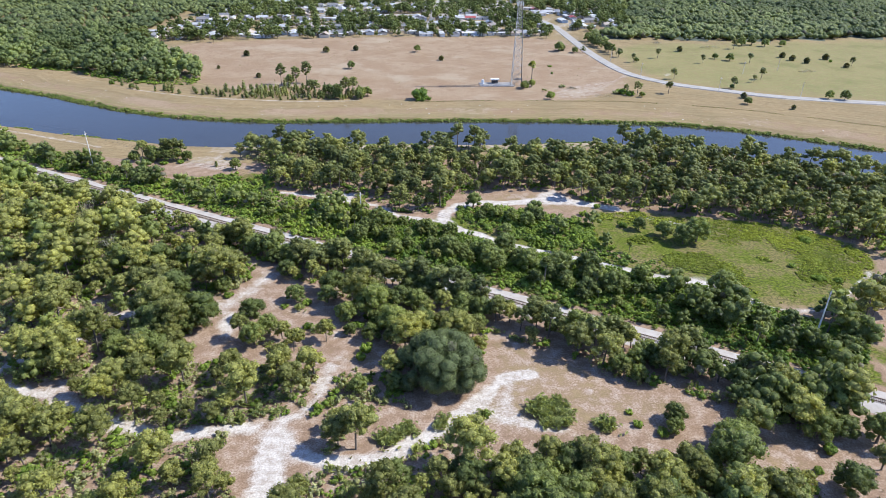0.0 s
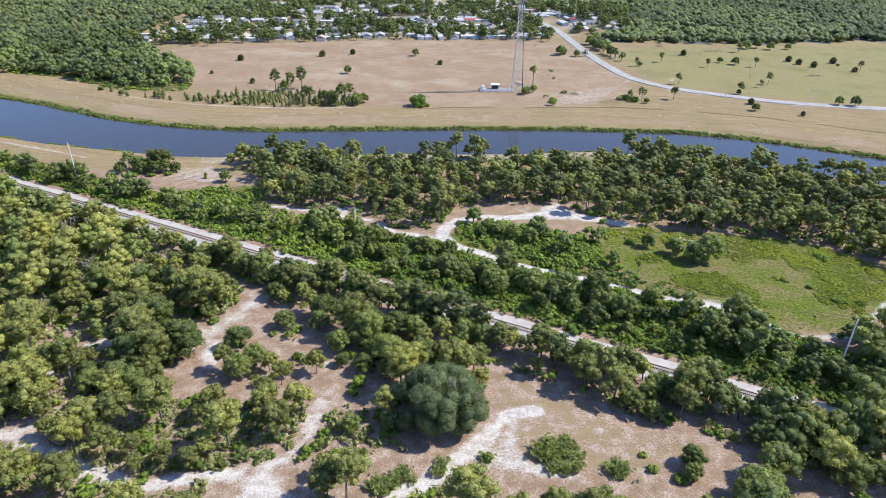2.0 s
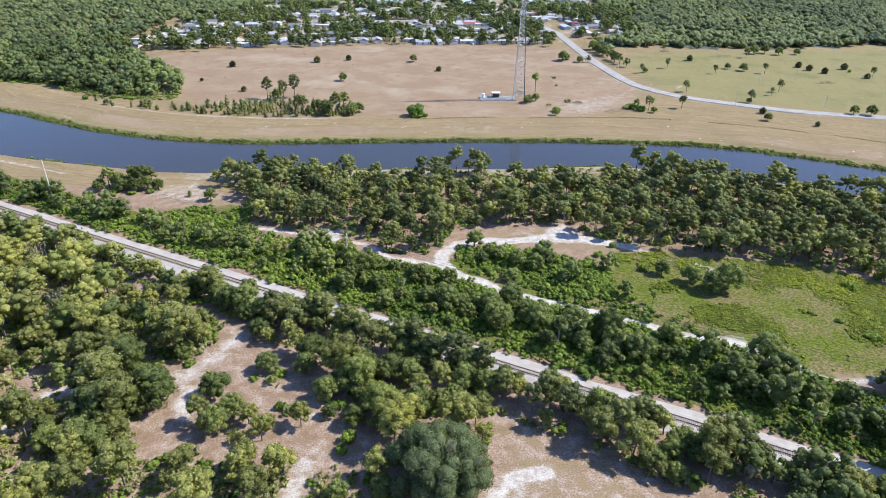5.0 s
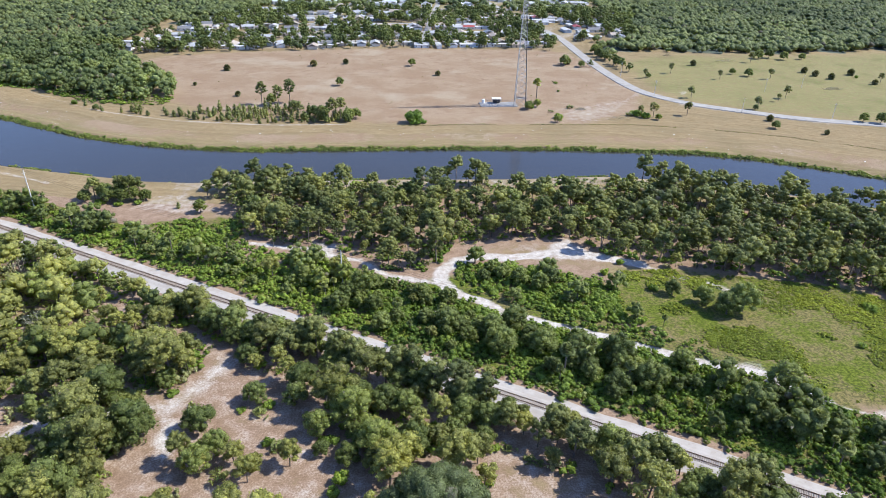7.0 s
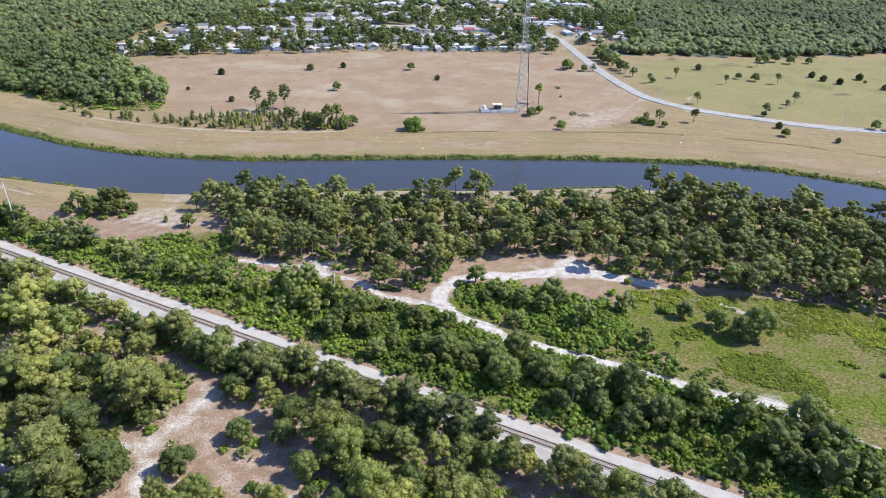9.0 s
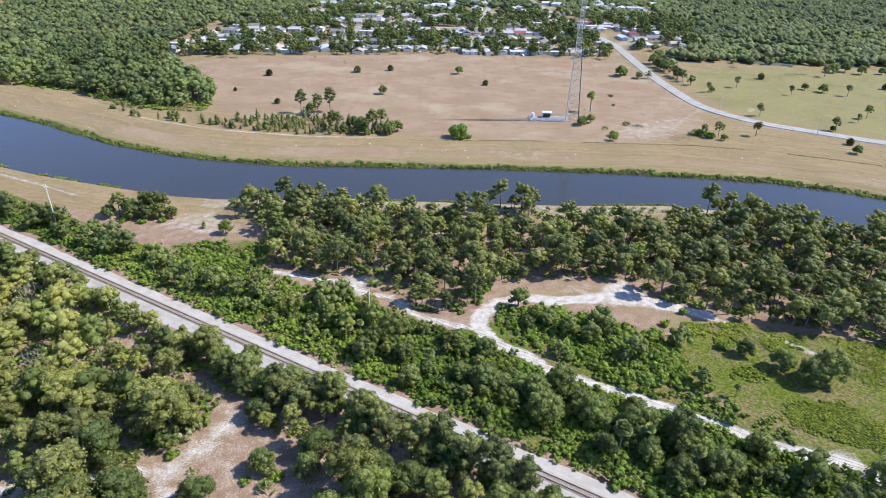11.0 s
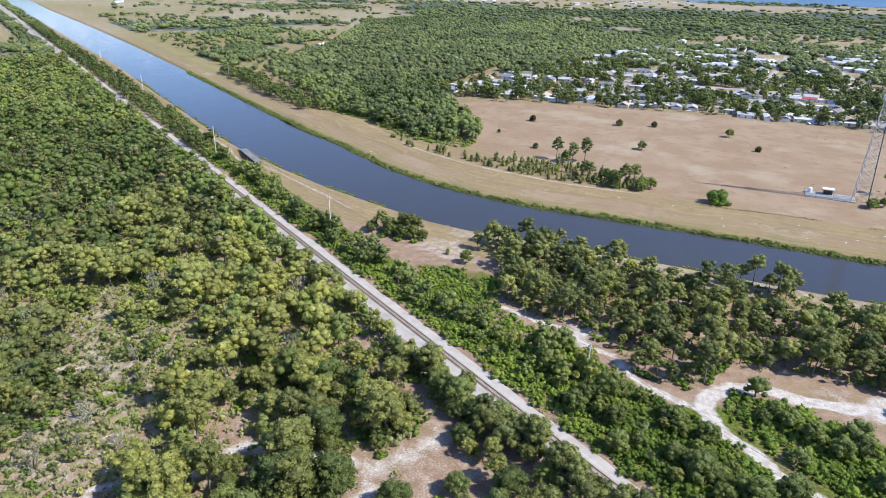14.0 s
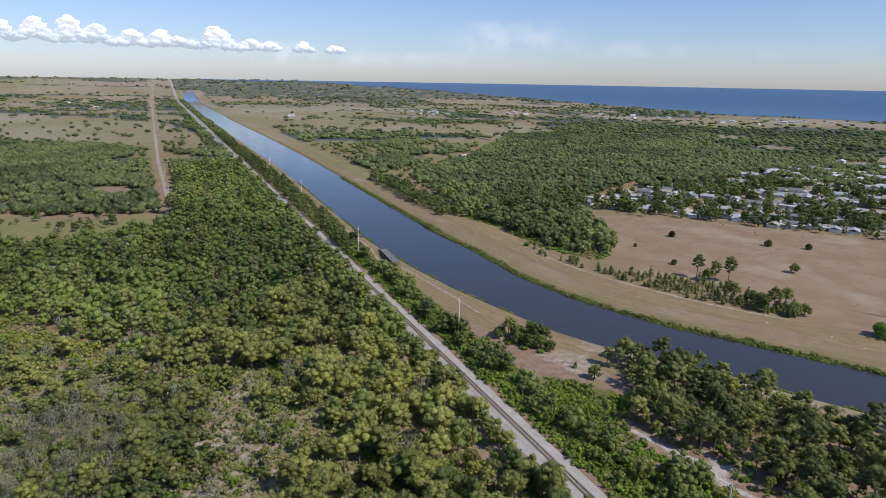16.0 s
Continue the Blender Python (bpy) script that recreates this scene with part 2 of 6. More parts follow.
# ---- the plan ----
RAIL_U = Vector((0.8962, -0.4436, 0.0))
RAIL_V = Vector((0.4436, 0.8962, 0.0))
RAIL_AT = 180.0
CANAL_NORTH = [(-3330, 1950), (-3050, 1811), (-2680, 1623), (-2385, 1476), (-1944, 1262), (-1610, 1095), (-1186, 897), (-881, 750), (-628, 622), (-419, 515), (-325, 467), (-273, 445), (-220, 417), (-177, 402), (-136, 395), (-102, 394), (-68, 397), (5, 402), (78, 404), (150, 400), (183, 390), (211, 377), (256, 355), (340, 312), (480, 240), (900, 20), (1800, -460)]
CANAL_SOUTH = [(-3350, 1910), (-3073, 1754), (-2706, 1571), (-2413, 1427), (-1975, 1213), (-1643, 1050), (-1225, 849), (-924, 702), (-729, 609), (-640, 562), (-528, 503), (-415, 445), (-340, 406), (-278, 382), (-230, 366), (-182, 354), (-146, 347), (-124, 346), (-29, 354), (43, 358), (86, 363), (125, 358), (175, 341), (240, 311), (320, 270), (460, 197), (880, -20), (1780, -490)]
SHORE = [(60.0, -0.38), (52.0, -0.42), (47.8, -0.60), (39.0, -1.07), (29.2, -1.70), (22.2, -2.13), (15.6, -2.45), (5.4, -2.50), (-5.0, -2.45), (-20.0, -2.3), (-40.0, -1.9), (-60.0, -1.4), (-75.0, -0.6)]
EYE = (1.0, 75.0, 122.0)


def lift(x, y):
    """The far land meets the eye's horizon at the edge of the sheet."""
    r = np.hypot(np.asarray(x, float) - EYE[0], np.asarray(y, float) - EYE[1])
    w = np.clip((r - 3200.0) / 1500.0, 0, 1)
    return w * w * (3 - 2 * w) * (EYE[2] - r * 0.0058)


def away(x, y, line):
    """The distance from points to a line of many corners."""
    best = np.full(np.shape(x), 1e9)
    for (ax, ay), (bx, by) in zip(line, line[1:]):
        dx, dy = bx - ax, by - ay
        s = np.clip(((x - ax) * dx + (y - ay) * dy) / (dx * dx + dy * dy), 0, 1)
        best = np.minimum(best, np.hypot(x - ax - s * dx, y - ay - s * dy))
    return best


def within(x, y, ring):
    """Whether points lie inside a ring of corners."""
    x, y = np.asarray(x, float), np.asarray(y, float)
    odd = np.zeros(x.shape, bool)
    for (ax, ay), (bx, by) in zip(ring, ring[1:] + ring[:1]):
        cross = (ay > y) != (by > y)
        odd ^= cross & (x < (bx - ax) * (y - ay) / (by - ay + 1e-12) + ax)
    return odd


def soft(d, inner, outer):
    t = np.clip((outer - d) / (outer - inner), 0, 1)
    return t * t * (3 - 2 * t)


def inside(x, y, ring, edge=4.0):
    """1 inside a ring, fading to 0 over the edge round it."""
    d = away(x, y, ring + ring[:1])
    return np.where(within(x, y, ring), 0.5 + 0.5 * np.clip(d / edge, 0, 1), 0.5 - 0.5 * np.clip(d / edge, 0, 1))


CANAL = CANAL_NORTH + CANAL_SOUTH[::-1]


def to_canal(x, y):
    """Signed distance to the water's edge, negative over the water."""
    d = np.minimum(away(x, y, CANAL_NORTH), away(x, y, CANAL_SOUTH))
    return np.where(within(x, y, CANAL), -d, d)


def rail_v(x, y):
    return RAIL_V.x * np.asarray(x) + RAIL_V.y * np.asarray(y) - RAIL_AT


def rail_u(x, y):
    return RAIL_U.x * np.asarray(x) + RAIL_U.y * np.asarray(y)


def rail_xy(u, v):
    return RAIL_U.x * u + RAIL_V.x * (v + RAIL_AT), RAIL_U.y * u + RAIL_V.y * (v + RAIL_AT)


def smooth_noise(x, y, size, seed=0):
    """Cheap smooth noise between 0 and 1."""
    rng = np.random.RandomState(seed)
    table = rng.rand(64, 64)
    u, v = np.asarray(x, float) / size + 500.3, np.asarray(y, float) / size + 500.7
    i, j = np.floor(u).astype(int), np.floor(v).astype(int)
    a, b = u - i, v - j
    a, b = a * a * (3 - 2 * a), b * b * (3 - 2 * b)
    g = lambda p, q: table[p % 64, q % 64]  # noqa: E731
    return (g(i, j) * (1 - a) + g(i + 1, j) * a) * (1 - b) + (g(i, j + 1) * (1 - a) + g(i + 1, j + 1) * a) * b


def height(x, y):
    """The ground's height."""
    x, y = np.asarray(x, float), np.asarray(y, float)
    d = to_canal(x, y)
    near = np.clip((x + 1100) / 400, 0, 1)
    z = np.where(d < 6, -3.2 * soft(d, -3.0, 5.0), 0.0)
    north = away(x, y, CANAL_NORTH)
    z = z + np.where((d > 0) & (north < 60) & (north < away(x, y, CANAL_SOUTH)), 1.6 * np.exp(-((north - 26) / 12.0) ** 2), 0.0) * near
    z = z + 4.0 * np.exp(-(((x + 322) * 0.9 + (y - 496) * 0.44) / 30.0) ** 2 - ((-(x + 322) * 0.44 + (y - 496) * 0.9) / 9.0) ** 2)
    bu, bv = (x + 307) * 0.896 - (y - 388) * 0.444, (x + 307) * 0.444 + (y - 388) * 0.896
    z = z - 3.0 * soft(np.abs(bu), 12.0, 16.0) * soft(np.abs(bv + 7.5), 4.0, 8.0)
    z = z + 0.35 * (smooth_noise(x, y, 18.0, 3) - 0.5) * (np.abs(rail_v(x, y)) > 12)
    return z + lift(x, y)


# sand tracks (half width, corners) and clearings
TRACKS = [
    (1.3, 0.80, [(-130, 143), (-124, 153), (-120, 157), (-113, 159), (-112, 167), (-107, 175), (-98, 177), (-90, 179), (-80, 182)]),
    (1.8, 0.85, [(-130, 139), (-121, 138), (-109, 136), (-101, 132), (-90, 127), (-83, 124), (-70, 120), (-63, 122), (-49, 124)]),
    (1.8, 0.75, [(-43, 126), (-38, 129), (-34, 136), (-33, 150)]),
    (3.0, 1.00, [(-42, 90), (-41, 106), (-42, 121)]),
    (1.7, 1.15, [(-34, 115), (-24, 112), (-13, 115), (-4, 121), (6, 131), (12, 138), (18, 145), (26, 148)]),
    (1.6, 0.70, [(12, 130), (21, 128), (32, 125)]),
    (1.4, 0.80, [(-78, 279), (-59, 275), (-50, 275), (-42, 268), (-31, 266), (-25, 259), (-19, 254), (-8, 251), (2, 249)]),
    (2.2, 1.25, [(3, 246), (0, 252), (1, 259), (7, 266), (14, 270), (27, 270), (41, 273), (50, 277), (63, 271), (77, 266)]),
    (1.7, 1.25, [(3, 246), (8, 241), (14, 238), (23, 230), (34, 226), (45, 221), (58, 215), (68, 211), (78, 205), (94, 201), (108, 188)]),
    (1.2, 0.62, [(108, 188), (118, 183), (131, 184), (145, 194), (163, 211)]),
    (1.2, 0.56, [(-290, 377), (-281, 373), (-250, 362), (-210, 347), (-190, 338)]),
    (1.2, 0.56, [(-300, 376), (-330, 392), (-420, 436), (-560, 505)]),
    (1.3, 0.56, [(-300, 512), (-262, 484), (-229, 463), (-190, 449), (-150, 441), (-100, 438), (-60, 442)]),
    (1.4, 0.45, [(55, 488), (80, 486), (118, 492), (135, 515), (148, 530)]),
    (1.3, 0.50, [(169, 537), (196, 537), (226, 525), (265, 515)]),
    (0.9, 0.42, [(-60, 478), (-31, 479), (-2, 482), (28, 486)]),
    (1.5, 0.70, [(77, 266), (87, 258), (97, 253), (108, 246)]),
    (1.0, 0.60, [(-187, 171), (-179, 176), (-169, 182), (-160, 188)]),
    (1.2, 0.55, [(-173, 211), (-163, 224), (-150, 237)]),
]
SANDS = [
    (0.68, [(-66, 208), (-59, 203), (-64, 189), (-69, 181), (-71, 174), (-64, 161), (-69, 161), (-74, 172), (-77, 180), (-86, 181), (-76, 185), (-70, 195)]),
    (0.95, [(-72, 178), (-67, 176), (-65, 163), (-69, 163), (-73, 170)]),
    (1.2, [(42, 276), (52, 286), (58, 277), (60, 270), (47, 270)]),
    (0.62, [(18, 148), (27, 150), (32, 145), (23, 142), (22, 135), (26, 129), (32, 127), (32, 123), (26, 124), (21, 128), (12, 128), (0, 121), (0, 128), (10, 134), (17, 142)]),
    (0.85, [(-54, 283), (-41, 278), (-39, 262), (-44, 264)]),
    (1.00, [(80, 206), (96, 204), (98, 198), (86, 199)]),
    (0.60, [(28, 500), (52, 505), (51, 487), (27, 485)]),
    (0.62, [(-121, 138), (-112, 141), (-106, 143), (-101, 139), (-99, 131), (-109, 133)]),
    (0.72, [(-50, 128), (-41, 127), (-36, 120), (-31, 118), (-30, 113), (-37, 111), (-37, 100), (-44, 100), (-44, 116)]),
    (0.55, [(-41, 159), (-29, 156), (-14, 155), (-18, 149), (-32, 151)]),
    (0.48, [(-136, 327), (-119, 331), (-96, 309), (-119, 304), (-139, 310)]),
    (0.42, [(77, 454), (80, 482), (99, 497), (129, 518), (146, 524), (124, 488), (114, 464), (96, 451)]),
]
CLEARINGS = [
    [(13, 168), (36, 158), (46, 151), (52, 143), (62, 142), (74, 136), (65, 125), (48, 126), (32, 122), (17, 123), (0, 121), (2, 129), (11, 138), (14, 152)],
    [(-68, 210), (-59, 204), (-64, 189), (-69, 182), (-71, 176), (-63, 161), (-68, 160), (-74, 169), (-78, 178), (-86, 180), (-89, 190), (-80, 187), (-72, 192)],
    [(9, 277), (28, 285), (56, 285), (62, 275), (85, 257), (67, 253), (50, 261), (26, 265), (11, 267)],
    [(87, 128), (87, 120), (96, 113), (93, 107), (64, 107), (78, 117)],
    [(-126, 320), (-100, 318), (-88, 300), (-100, 296), (-120, 305)],
    [(-41, 160), (-29, 157), (-14, 156), (-16, 147), (-32, 150)],
    [(-56, 163), (-54, 180), (-49, 180), (-50, 167)],
    [(-43, 187), (-37, 187), (-33, 171), (-37, 172)],
]
MEADOW = [(88, 262), (68, 260), (61, 234), (76, 216), (107, 204), (115, 188), (132, 185), (162, 207), (172, 228), (152, 249), (118, 256)]
THICKET = [(-12, 248), (4, 243), (45, 222), (95, 198), (118, 180), (150, 150), (60, 184), (0, 214), (-50, 245), (-60, 268), (-40, 262)]
GLADE = [(6, 262), (22, 264), (42, 260), (62, 250), (78, 236), (62, 224), (40, 230), (16, 246)]
VINES = [(-124, 296), (-90, 303), (-82, 287), (-88, 268), (-111, 268)]
BROWN = [(-290, 600), (-262, 612), (-242, 645), (-165, 672), (-52, 694), (65, 700), (118, 690), (140, 615), (150, 540), (135, 480), (90, 452), (0, 445), (-58, 448), (-100, 470), (-144, 462), (-190, 490), (-215, 545)]
ROAD = [(420, 442), (310, 456), (285, 460), (241, 470), (213, 485), (180, 502), (161, 522), (149, 543), (143, 575), (136, 624), (131, 695), (126, 780), (107, 849), (85, 960), (40, 1200)]
FIELD_EAST = [(150, 640), (158, 540), (172, 508), (220, 482), (290, 456), (420, 438), (640, 480), (640, 760), (330, 700), (200, 690)]
FIELD_WEST = [(-655, 240), (-614, 282), (-559, 345), (-503, 333), (-480, 276), (-501, 230), (-540, 190), (-640, 180)]
TOWN = [(-312, 650), (-250, 655), (-156, 682), (-52, 700), (84, 704), (122, 700), (130, 745), (205, 765), (235, 900), (240, 1300), (200, 1600), (-100, 1600), (-240, 1010), (-300, 745)]
WESTLAND = [(-120, 235), (-120, 120), (-420, 40), (-540, 170), (-480, 270), (-800, 492), (-800, 590), (-330, 358)]
PALE = [(-372, 167), (-203, 105), (-150, 118), (-122, 136), (-128, 160), (-150, 185), (-165, 215), (-200, 225), (-260, 190)]
STRIP = [(-4300, 2230), (-2965, 1537), (-1445, 788), (-885, 513), (-645, 400), (-520, 342)]


EASTGROVE = [(150, 705), (300, 692), (470, 727), (800, 800), (900, 1300), (245, 1300), (240, 900), (205, 770)]
WEST_TAN = [(-2169, 698), (-1714, 911), (-917, 524), (-1110, 577), (-1272, 540), (-1367, 461), (-2300, 300)]
MID_TAN = [(-1634, 908), (-1321, 817), (-1025, 674), (-972, 603), (-1004, 592), (-1600, 870)]
NORTH_TAN = [(-2519, 1727), (-2172, 1794), (-1722, 1691), (-1315, 1704), (-783, 1488), (-725, 1219), (-682, 953), (-582, 748), (-505, 619), (-463, 557), (-617, 633), (-930, 782), (-1566, 1117), (-2300, 1480)]


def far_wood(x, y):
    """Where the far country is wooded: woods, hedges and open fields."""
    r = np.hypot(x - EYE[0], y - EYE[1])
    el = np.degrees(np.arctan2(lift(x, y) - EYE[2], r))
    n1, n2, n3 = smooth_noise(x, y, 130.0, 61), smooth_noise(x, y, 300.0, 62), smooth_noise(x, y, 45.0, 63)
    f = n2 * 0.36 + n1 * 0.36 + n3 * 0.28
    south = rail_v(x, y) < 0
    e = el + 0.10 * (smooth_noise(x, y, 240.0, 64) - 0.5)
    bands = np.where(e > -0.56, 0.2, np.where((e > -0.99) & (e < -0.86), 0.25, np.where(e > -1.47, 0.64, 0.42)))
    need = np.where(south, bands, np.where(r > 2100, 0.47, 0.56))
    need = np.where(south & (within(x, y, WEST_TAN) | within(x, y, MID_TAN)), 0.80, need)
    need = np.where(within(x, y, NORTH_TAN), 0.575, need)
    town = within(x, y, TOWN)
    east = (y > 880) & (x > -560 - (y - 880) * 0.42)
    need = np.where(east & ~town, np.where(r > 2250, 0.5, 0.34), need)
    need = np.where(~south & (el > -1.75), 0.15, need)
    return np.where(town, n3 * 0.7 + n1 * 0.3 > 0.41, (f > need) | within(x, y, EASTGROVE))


# ---- ground ----
def spaced(lo, hi, step, far, grow):
    """Coordinates that are step apart between lo and hi, and wider and wider beyond."""
    mid = np.arange(lo, hi + step / 2, step)
    d = step
    left, right = [lo], [hi]
    while left[-1] > -far:
        d = min(d * grow, 135.0)
        left.append(left[-1] - d)
    d = step
    while right[-1] < far:
        d = min(d * grow, 135.0)
        right.append(right[-1] + d)
    return np.concatenate([left[:0:-1], mid, right[1:]])


def build_ground():
    us, vs = spaced(-300.0, 170.0, 1.9, 4850.0, 1.13), spaced(-100.0, 180.0, 1.5, 4850.0, 1.09)
    u, v = np.meshgrid(us, vs)
    x, y = rail_xy(u, v)
    z = height(x, y)
    a, b = len(us), len(vs)
    idx = (np.arange(b - 1)[:, None] * a + np.arange(a - 1)[None, :]).ravel()
    tris = np.concatenate([np.stack([idx, idx + 1, idx + a + 1], 1), np.stack([idx, idx + a + 1, idx + a], 1)])
    me = tri_mesh("ground", np.stack([x, y, z], -1).reshape(-1, 3), tris, [GROUND])
    x, y = x.ravel(), y.ravel()
    sand = np.zeros(len(x))
    for half, weight, line in TRACKS:
        wide = half * (0.7 + 0.7 * smooth_noise(x, y, 7.0, 51))
        sand = np.maximum(sand, weight * soft(away(x, y, line) / wide, 0.4, 1.9))
    for weight, ring in SANDS:
        sand = np.maximum(sand, weight * inside(x, y, ring, 4.0))
    rv = rail_v(x, y)
    d = to_canal(x, y)
    open_land = np.zeros(len(x))
    for ring in CLEARINGS:
        open_land = np.maximum(open_land, inside(x, y, ring, 5.0))
    sand = np.maximum(sand, 0.42 * open_land * smooth_noise(x, y, 9.0, 5))
    south_bank = soft(np.abs(away(x, y, CANAL_SOUTH) - 9.0), 3.0, 9.0) * (x > -130) * (x < 160)
    sand = np.maximum(sand, 0.45 * south_bank * (d > 2))
    sand = np.maximum(sand, 0.33 * ((rv < -12) & (x > -150)))
    sand = np.maximum(sand, 0.42 * inside(x, y, PALE, 12.0))
    sand = np.maximum(sand, 0.62 * inside(x, y, TOWN, 10.0) * smooth_noise(x, y, 22.0, 71))
    sand = np.maximum(sand, 0.60 * soft(away(x, y, STRIP), 1.2, 4.5))
    sand = np.maximum(sand, 0.5 * soft(away(x, y, ROAD), 4.0, 8.5))
    # far land made paler through the sand mask, in place of bright haze
    sand = np.maximum(sand, (0.30 + 0.22 * smooth_noise(x, y, 160.0, 73)) * soft(-np.hypot(x, y), -1500.0, -900.0))
    green = 0.72 * inside(x, y, MEADOW, 8.0) + 0.9 * inside(x, y, VINES, 6.0) + 0.9 * inside(x, y, GLADE, 4.0) + 0.2 * inside(x, y, CLEARINGS[2], 4.0)
    green = np.maximum(green, 0.75 * ((rv > 6) & (rv < 22) & (d > 8) & (x < 130)))
    green = np.maximum(green, 0.42 * soft(np.abs(d - 2.0), 1.0, 4.0))
    green = np.maximum(green, 0.56 * inside(x, y, FIELD_EAST, 15.0))
    green = np.maximum(green, 0.62 * inside(x, y, FIELD_WEST, 15.0))
    green = np.maximum(green, 0.32 * inside(x, y, TOWN, 20.0))
    green = np.maximum(green, 0.45 * inside(x, y, WESTLAND, 30.0))
    far = np.hypot(x, y) > 900
    green = np.where(far, np.maximum(green, 0.62 * smooth_noise(x, y, 420.0, 8)), green)
    green = np.where(within(x, y, WEST_TAN) | within(x, y, MID_TAN) | within(x, y, NORTH_TAN), 0.5, green)
    brown = inside(x, y, BROWN, 10.0)
    north = away(x, y, CANAL_NORTH)
    green = np.maximum(green, 0.40 * soft(np.abs(north - 8.0), 2.0, 8.0) * (d > 0))
    brown = np.maximum(brown, (0.30 + 0.45 * smooth_noise(x, y, 25.0, 33)) * soft(np.abs(north - 15.0), 4.0, 12.0) * (d > 0) * (north < away(x, y, CANAL_SOUTH)))
    levee = (north < 40) & (north < away(x, y, CANAL_SOUTH)) & (d > 0)
    wood = ((d > 12) & (rv < 250) & ~levee & (np.hypot(x, y) < 800)) * 1.0
    wood = np.where((north < away(x, y, CANAL_SOUTH)) & (d > 0), 0.0, wood)
    wood = wood * (1 - inside(x, y, MEADOW, 8.0)) * (1 - inside(x, y, FIELD_WEST, 15.0)) * (1 - np.clip(away(x, y, CANAL_SOUTH) < 30, 0, 1) * 0.8)
    zone = np.stack([sand, green, brown, wood * (1 - 0.45 * open_land) * (1 - 0.6 * inside(x, y, WESTLAND, 30.0))], -1).astype(np.float32)
    me.attributes.new("zone", "FLOAT_COLOR", "POINT").data.foreach_set("color", zone.ravel())
    lush = np.maximum.reduce([inside(x, y, MEADOW, 6.0), inside(x, y, VINES, 6.0), inside(x, y, GLADE, 5.0), inside(x, y, THICKET, 5.0), 0.25 * inside(x, y, CLEARINGS[2], 5.0), 0.8 * soft(away(x, y, TRACKS[8][2]), 6.0, 13.0), 0.72 * ((rv > 5) & (rv < 24) & (d > 8) & (x < 130) & (x > -420))])
    me.attributes.new("lush", "FLOAT", "POINT").data.foreach_set("value", lush.astype(np.float32))
    me.attributes.new("reach", "FLOAT", "POINT").data.foreach_set("value", np.minimum(north, 200.0).astype(np.float32))
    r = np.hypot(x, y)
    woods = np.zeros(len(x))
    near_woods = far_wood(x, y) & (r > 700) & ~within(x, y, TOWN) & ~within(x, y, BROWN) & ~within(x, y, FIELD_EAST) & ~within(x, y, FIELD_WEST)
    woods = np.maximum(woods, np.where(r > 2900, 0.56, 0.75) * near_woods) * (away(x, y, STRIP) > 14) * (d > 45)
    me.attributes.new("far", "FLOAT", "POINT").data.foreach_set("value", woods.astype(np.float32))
    me.polygons.foreach_set("use_smooth", np.ones(len(tris), bool))
    return tagged(new("ground", me), "dry sandy grassland and woodland floor with pale tracks", "ground", kind="structure")


build_ground()


def between(line, n):
    """n points evenly along a line, and n normals."""
    p = np.array(line, float)
    s = np.concatenate([[0], np.cumsum(np.hypot(*np.diff(p, axis=0).T))])
    t = np.linspace(0, s[-1], n)
    return np.stack([np.interp(t, s, p[:, 0]), np.interp(t, s, p[:, 1])], -1)


def round_line(line, times=2):
    """Corner cutting."""
    p = np.array(line, float)
    for _ in range(times):
        q = np.empty((2 * len(p) - 2, 2))
        q[0::2], q[1::2] = p[:-1] * 0.75 + p[1:] * 0.25, p[:-1] * 0.25 + p[1:] * 0.75
        p = np.concatenate([p[:1], q, p[-1:]])
    return p


def quads(name, a, b, za, zb, mat):
    """A strip between two rows of points."""
    n = len(a)
    v = np.concatenate([np.column_stack([a, za]), np.column_stack([b, zb])])
    i = np.arange(n - 1)
    return tri_mesh(name, v, np.concatenate([np.stack([i, i + 1, n + i + 1], 1), np.stack([i, n + i + 1, n + i], 1)]), [mat])


def build_canal():
    # pair each north point with a south point at the same share of the way
    a, b = between(CANAL_NORTH, 900), between(CANAL_SOUTH, 900)
    out = (a - b) / np.linalg.norm(a - b, axis=1)[:, None]
    a, b = a + out * 5, b - out * 5
    z = lambda p: -1.5 + lift(p[:, 0], p[:, 1])  # noqa: E731
    tagged(new("canal_water", quads("canal_water", b, a, z(b), z(a), WATER)), "dark blue canal water with faint ripples", "canal", kind="structure")


build_canal()


def build_lake():
    az = np.radians(np.linspace(SHORE[0][0], SHORE[-1][0], 220))
    el = np.interp(-az, [-math.radians(s[0]) for s in SHORE], [s[1] for s in SHORE])
    rr = np.linspace(2200, 4900, 500)
    rows = []
    for p, e in zip(az, el):
        x, y = EYE[0] - np.sin(p) * rr, EYE[1] + np.cos(p) * rr
        tilt = np.degrees(np.arctan2(lift(x, y) - EYE[2], rr))
        r0 = np.interp(e, tilt, rr) if e > tilt[0] else rr[0]
        r0 *= 1 + 0.006 * math.sin(p * 37) + 0.004 * math.sin(p * 91)
        r = np.linspace(min(r0, 4890), 5600, 24)
        x, y = EYE[0] - np.sin(p) * r, EYE[1] + np.cos(p) * r
        rows.append(np.stack([x, y, lift(x, y) + 0.8], -1))
    v = np.array(rows)
    a, b = v.shape[:2]
    i = (np.arange(a - 1)[:, None] * b + np.arange(b - 1)[None, :]).ravel()
    tris = np.concatenate([np.stack([i, i + b, i + b + 1], 1), np.stack([i, i + b + 1, i + 1], 1)])
    me = tri_mesh("lake_water", v.reshape(-1, 3), tris, [LAKE])
    tagged(new("lake_water", me), "wide deep blue lake reaching the horizon", "lake", kind="structure")


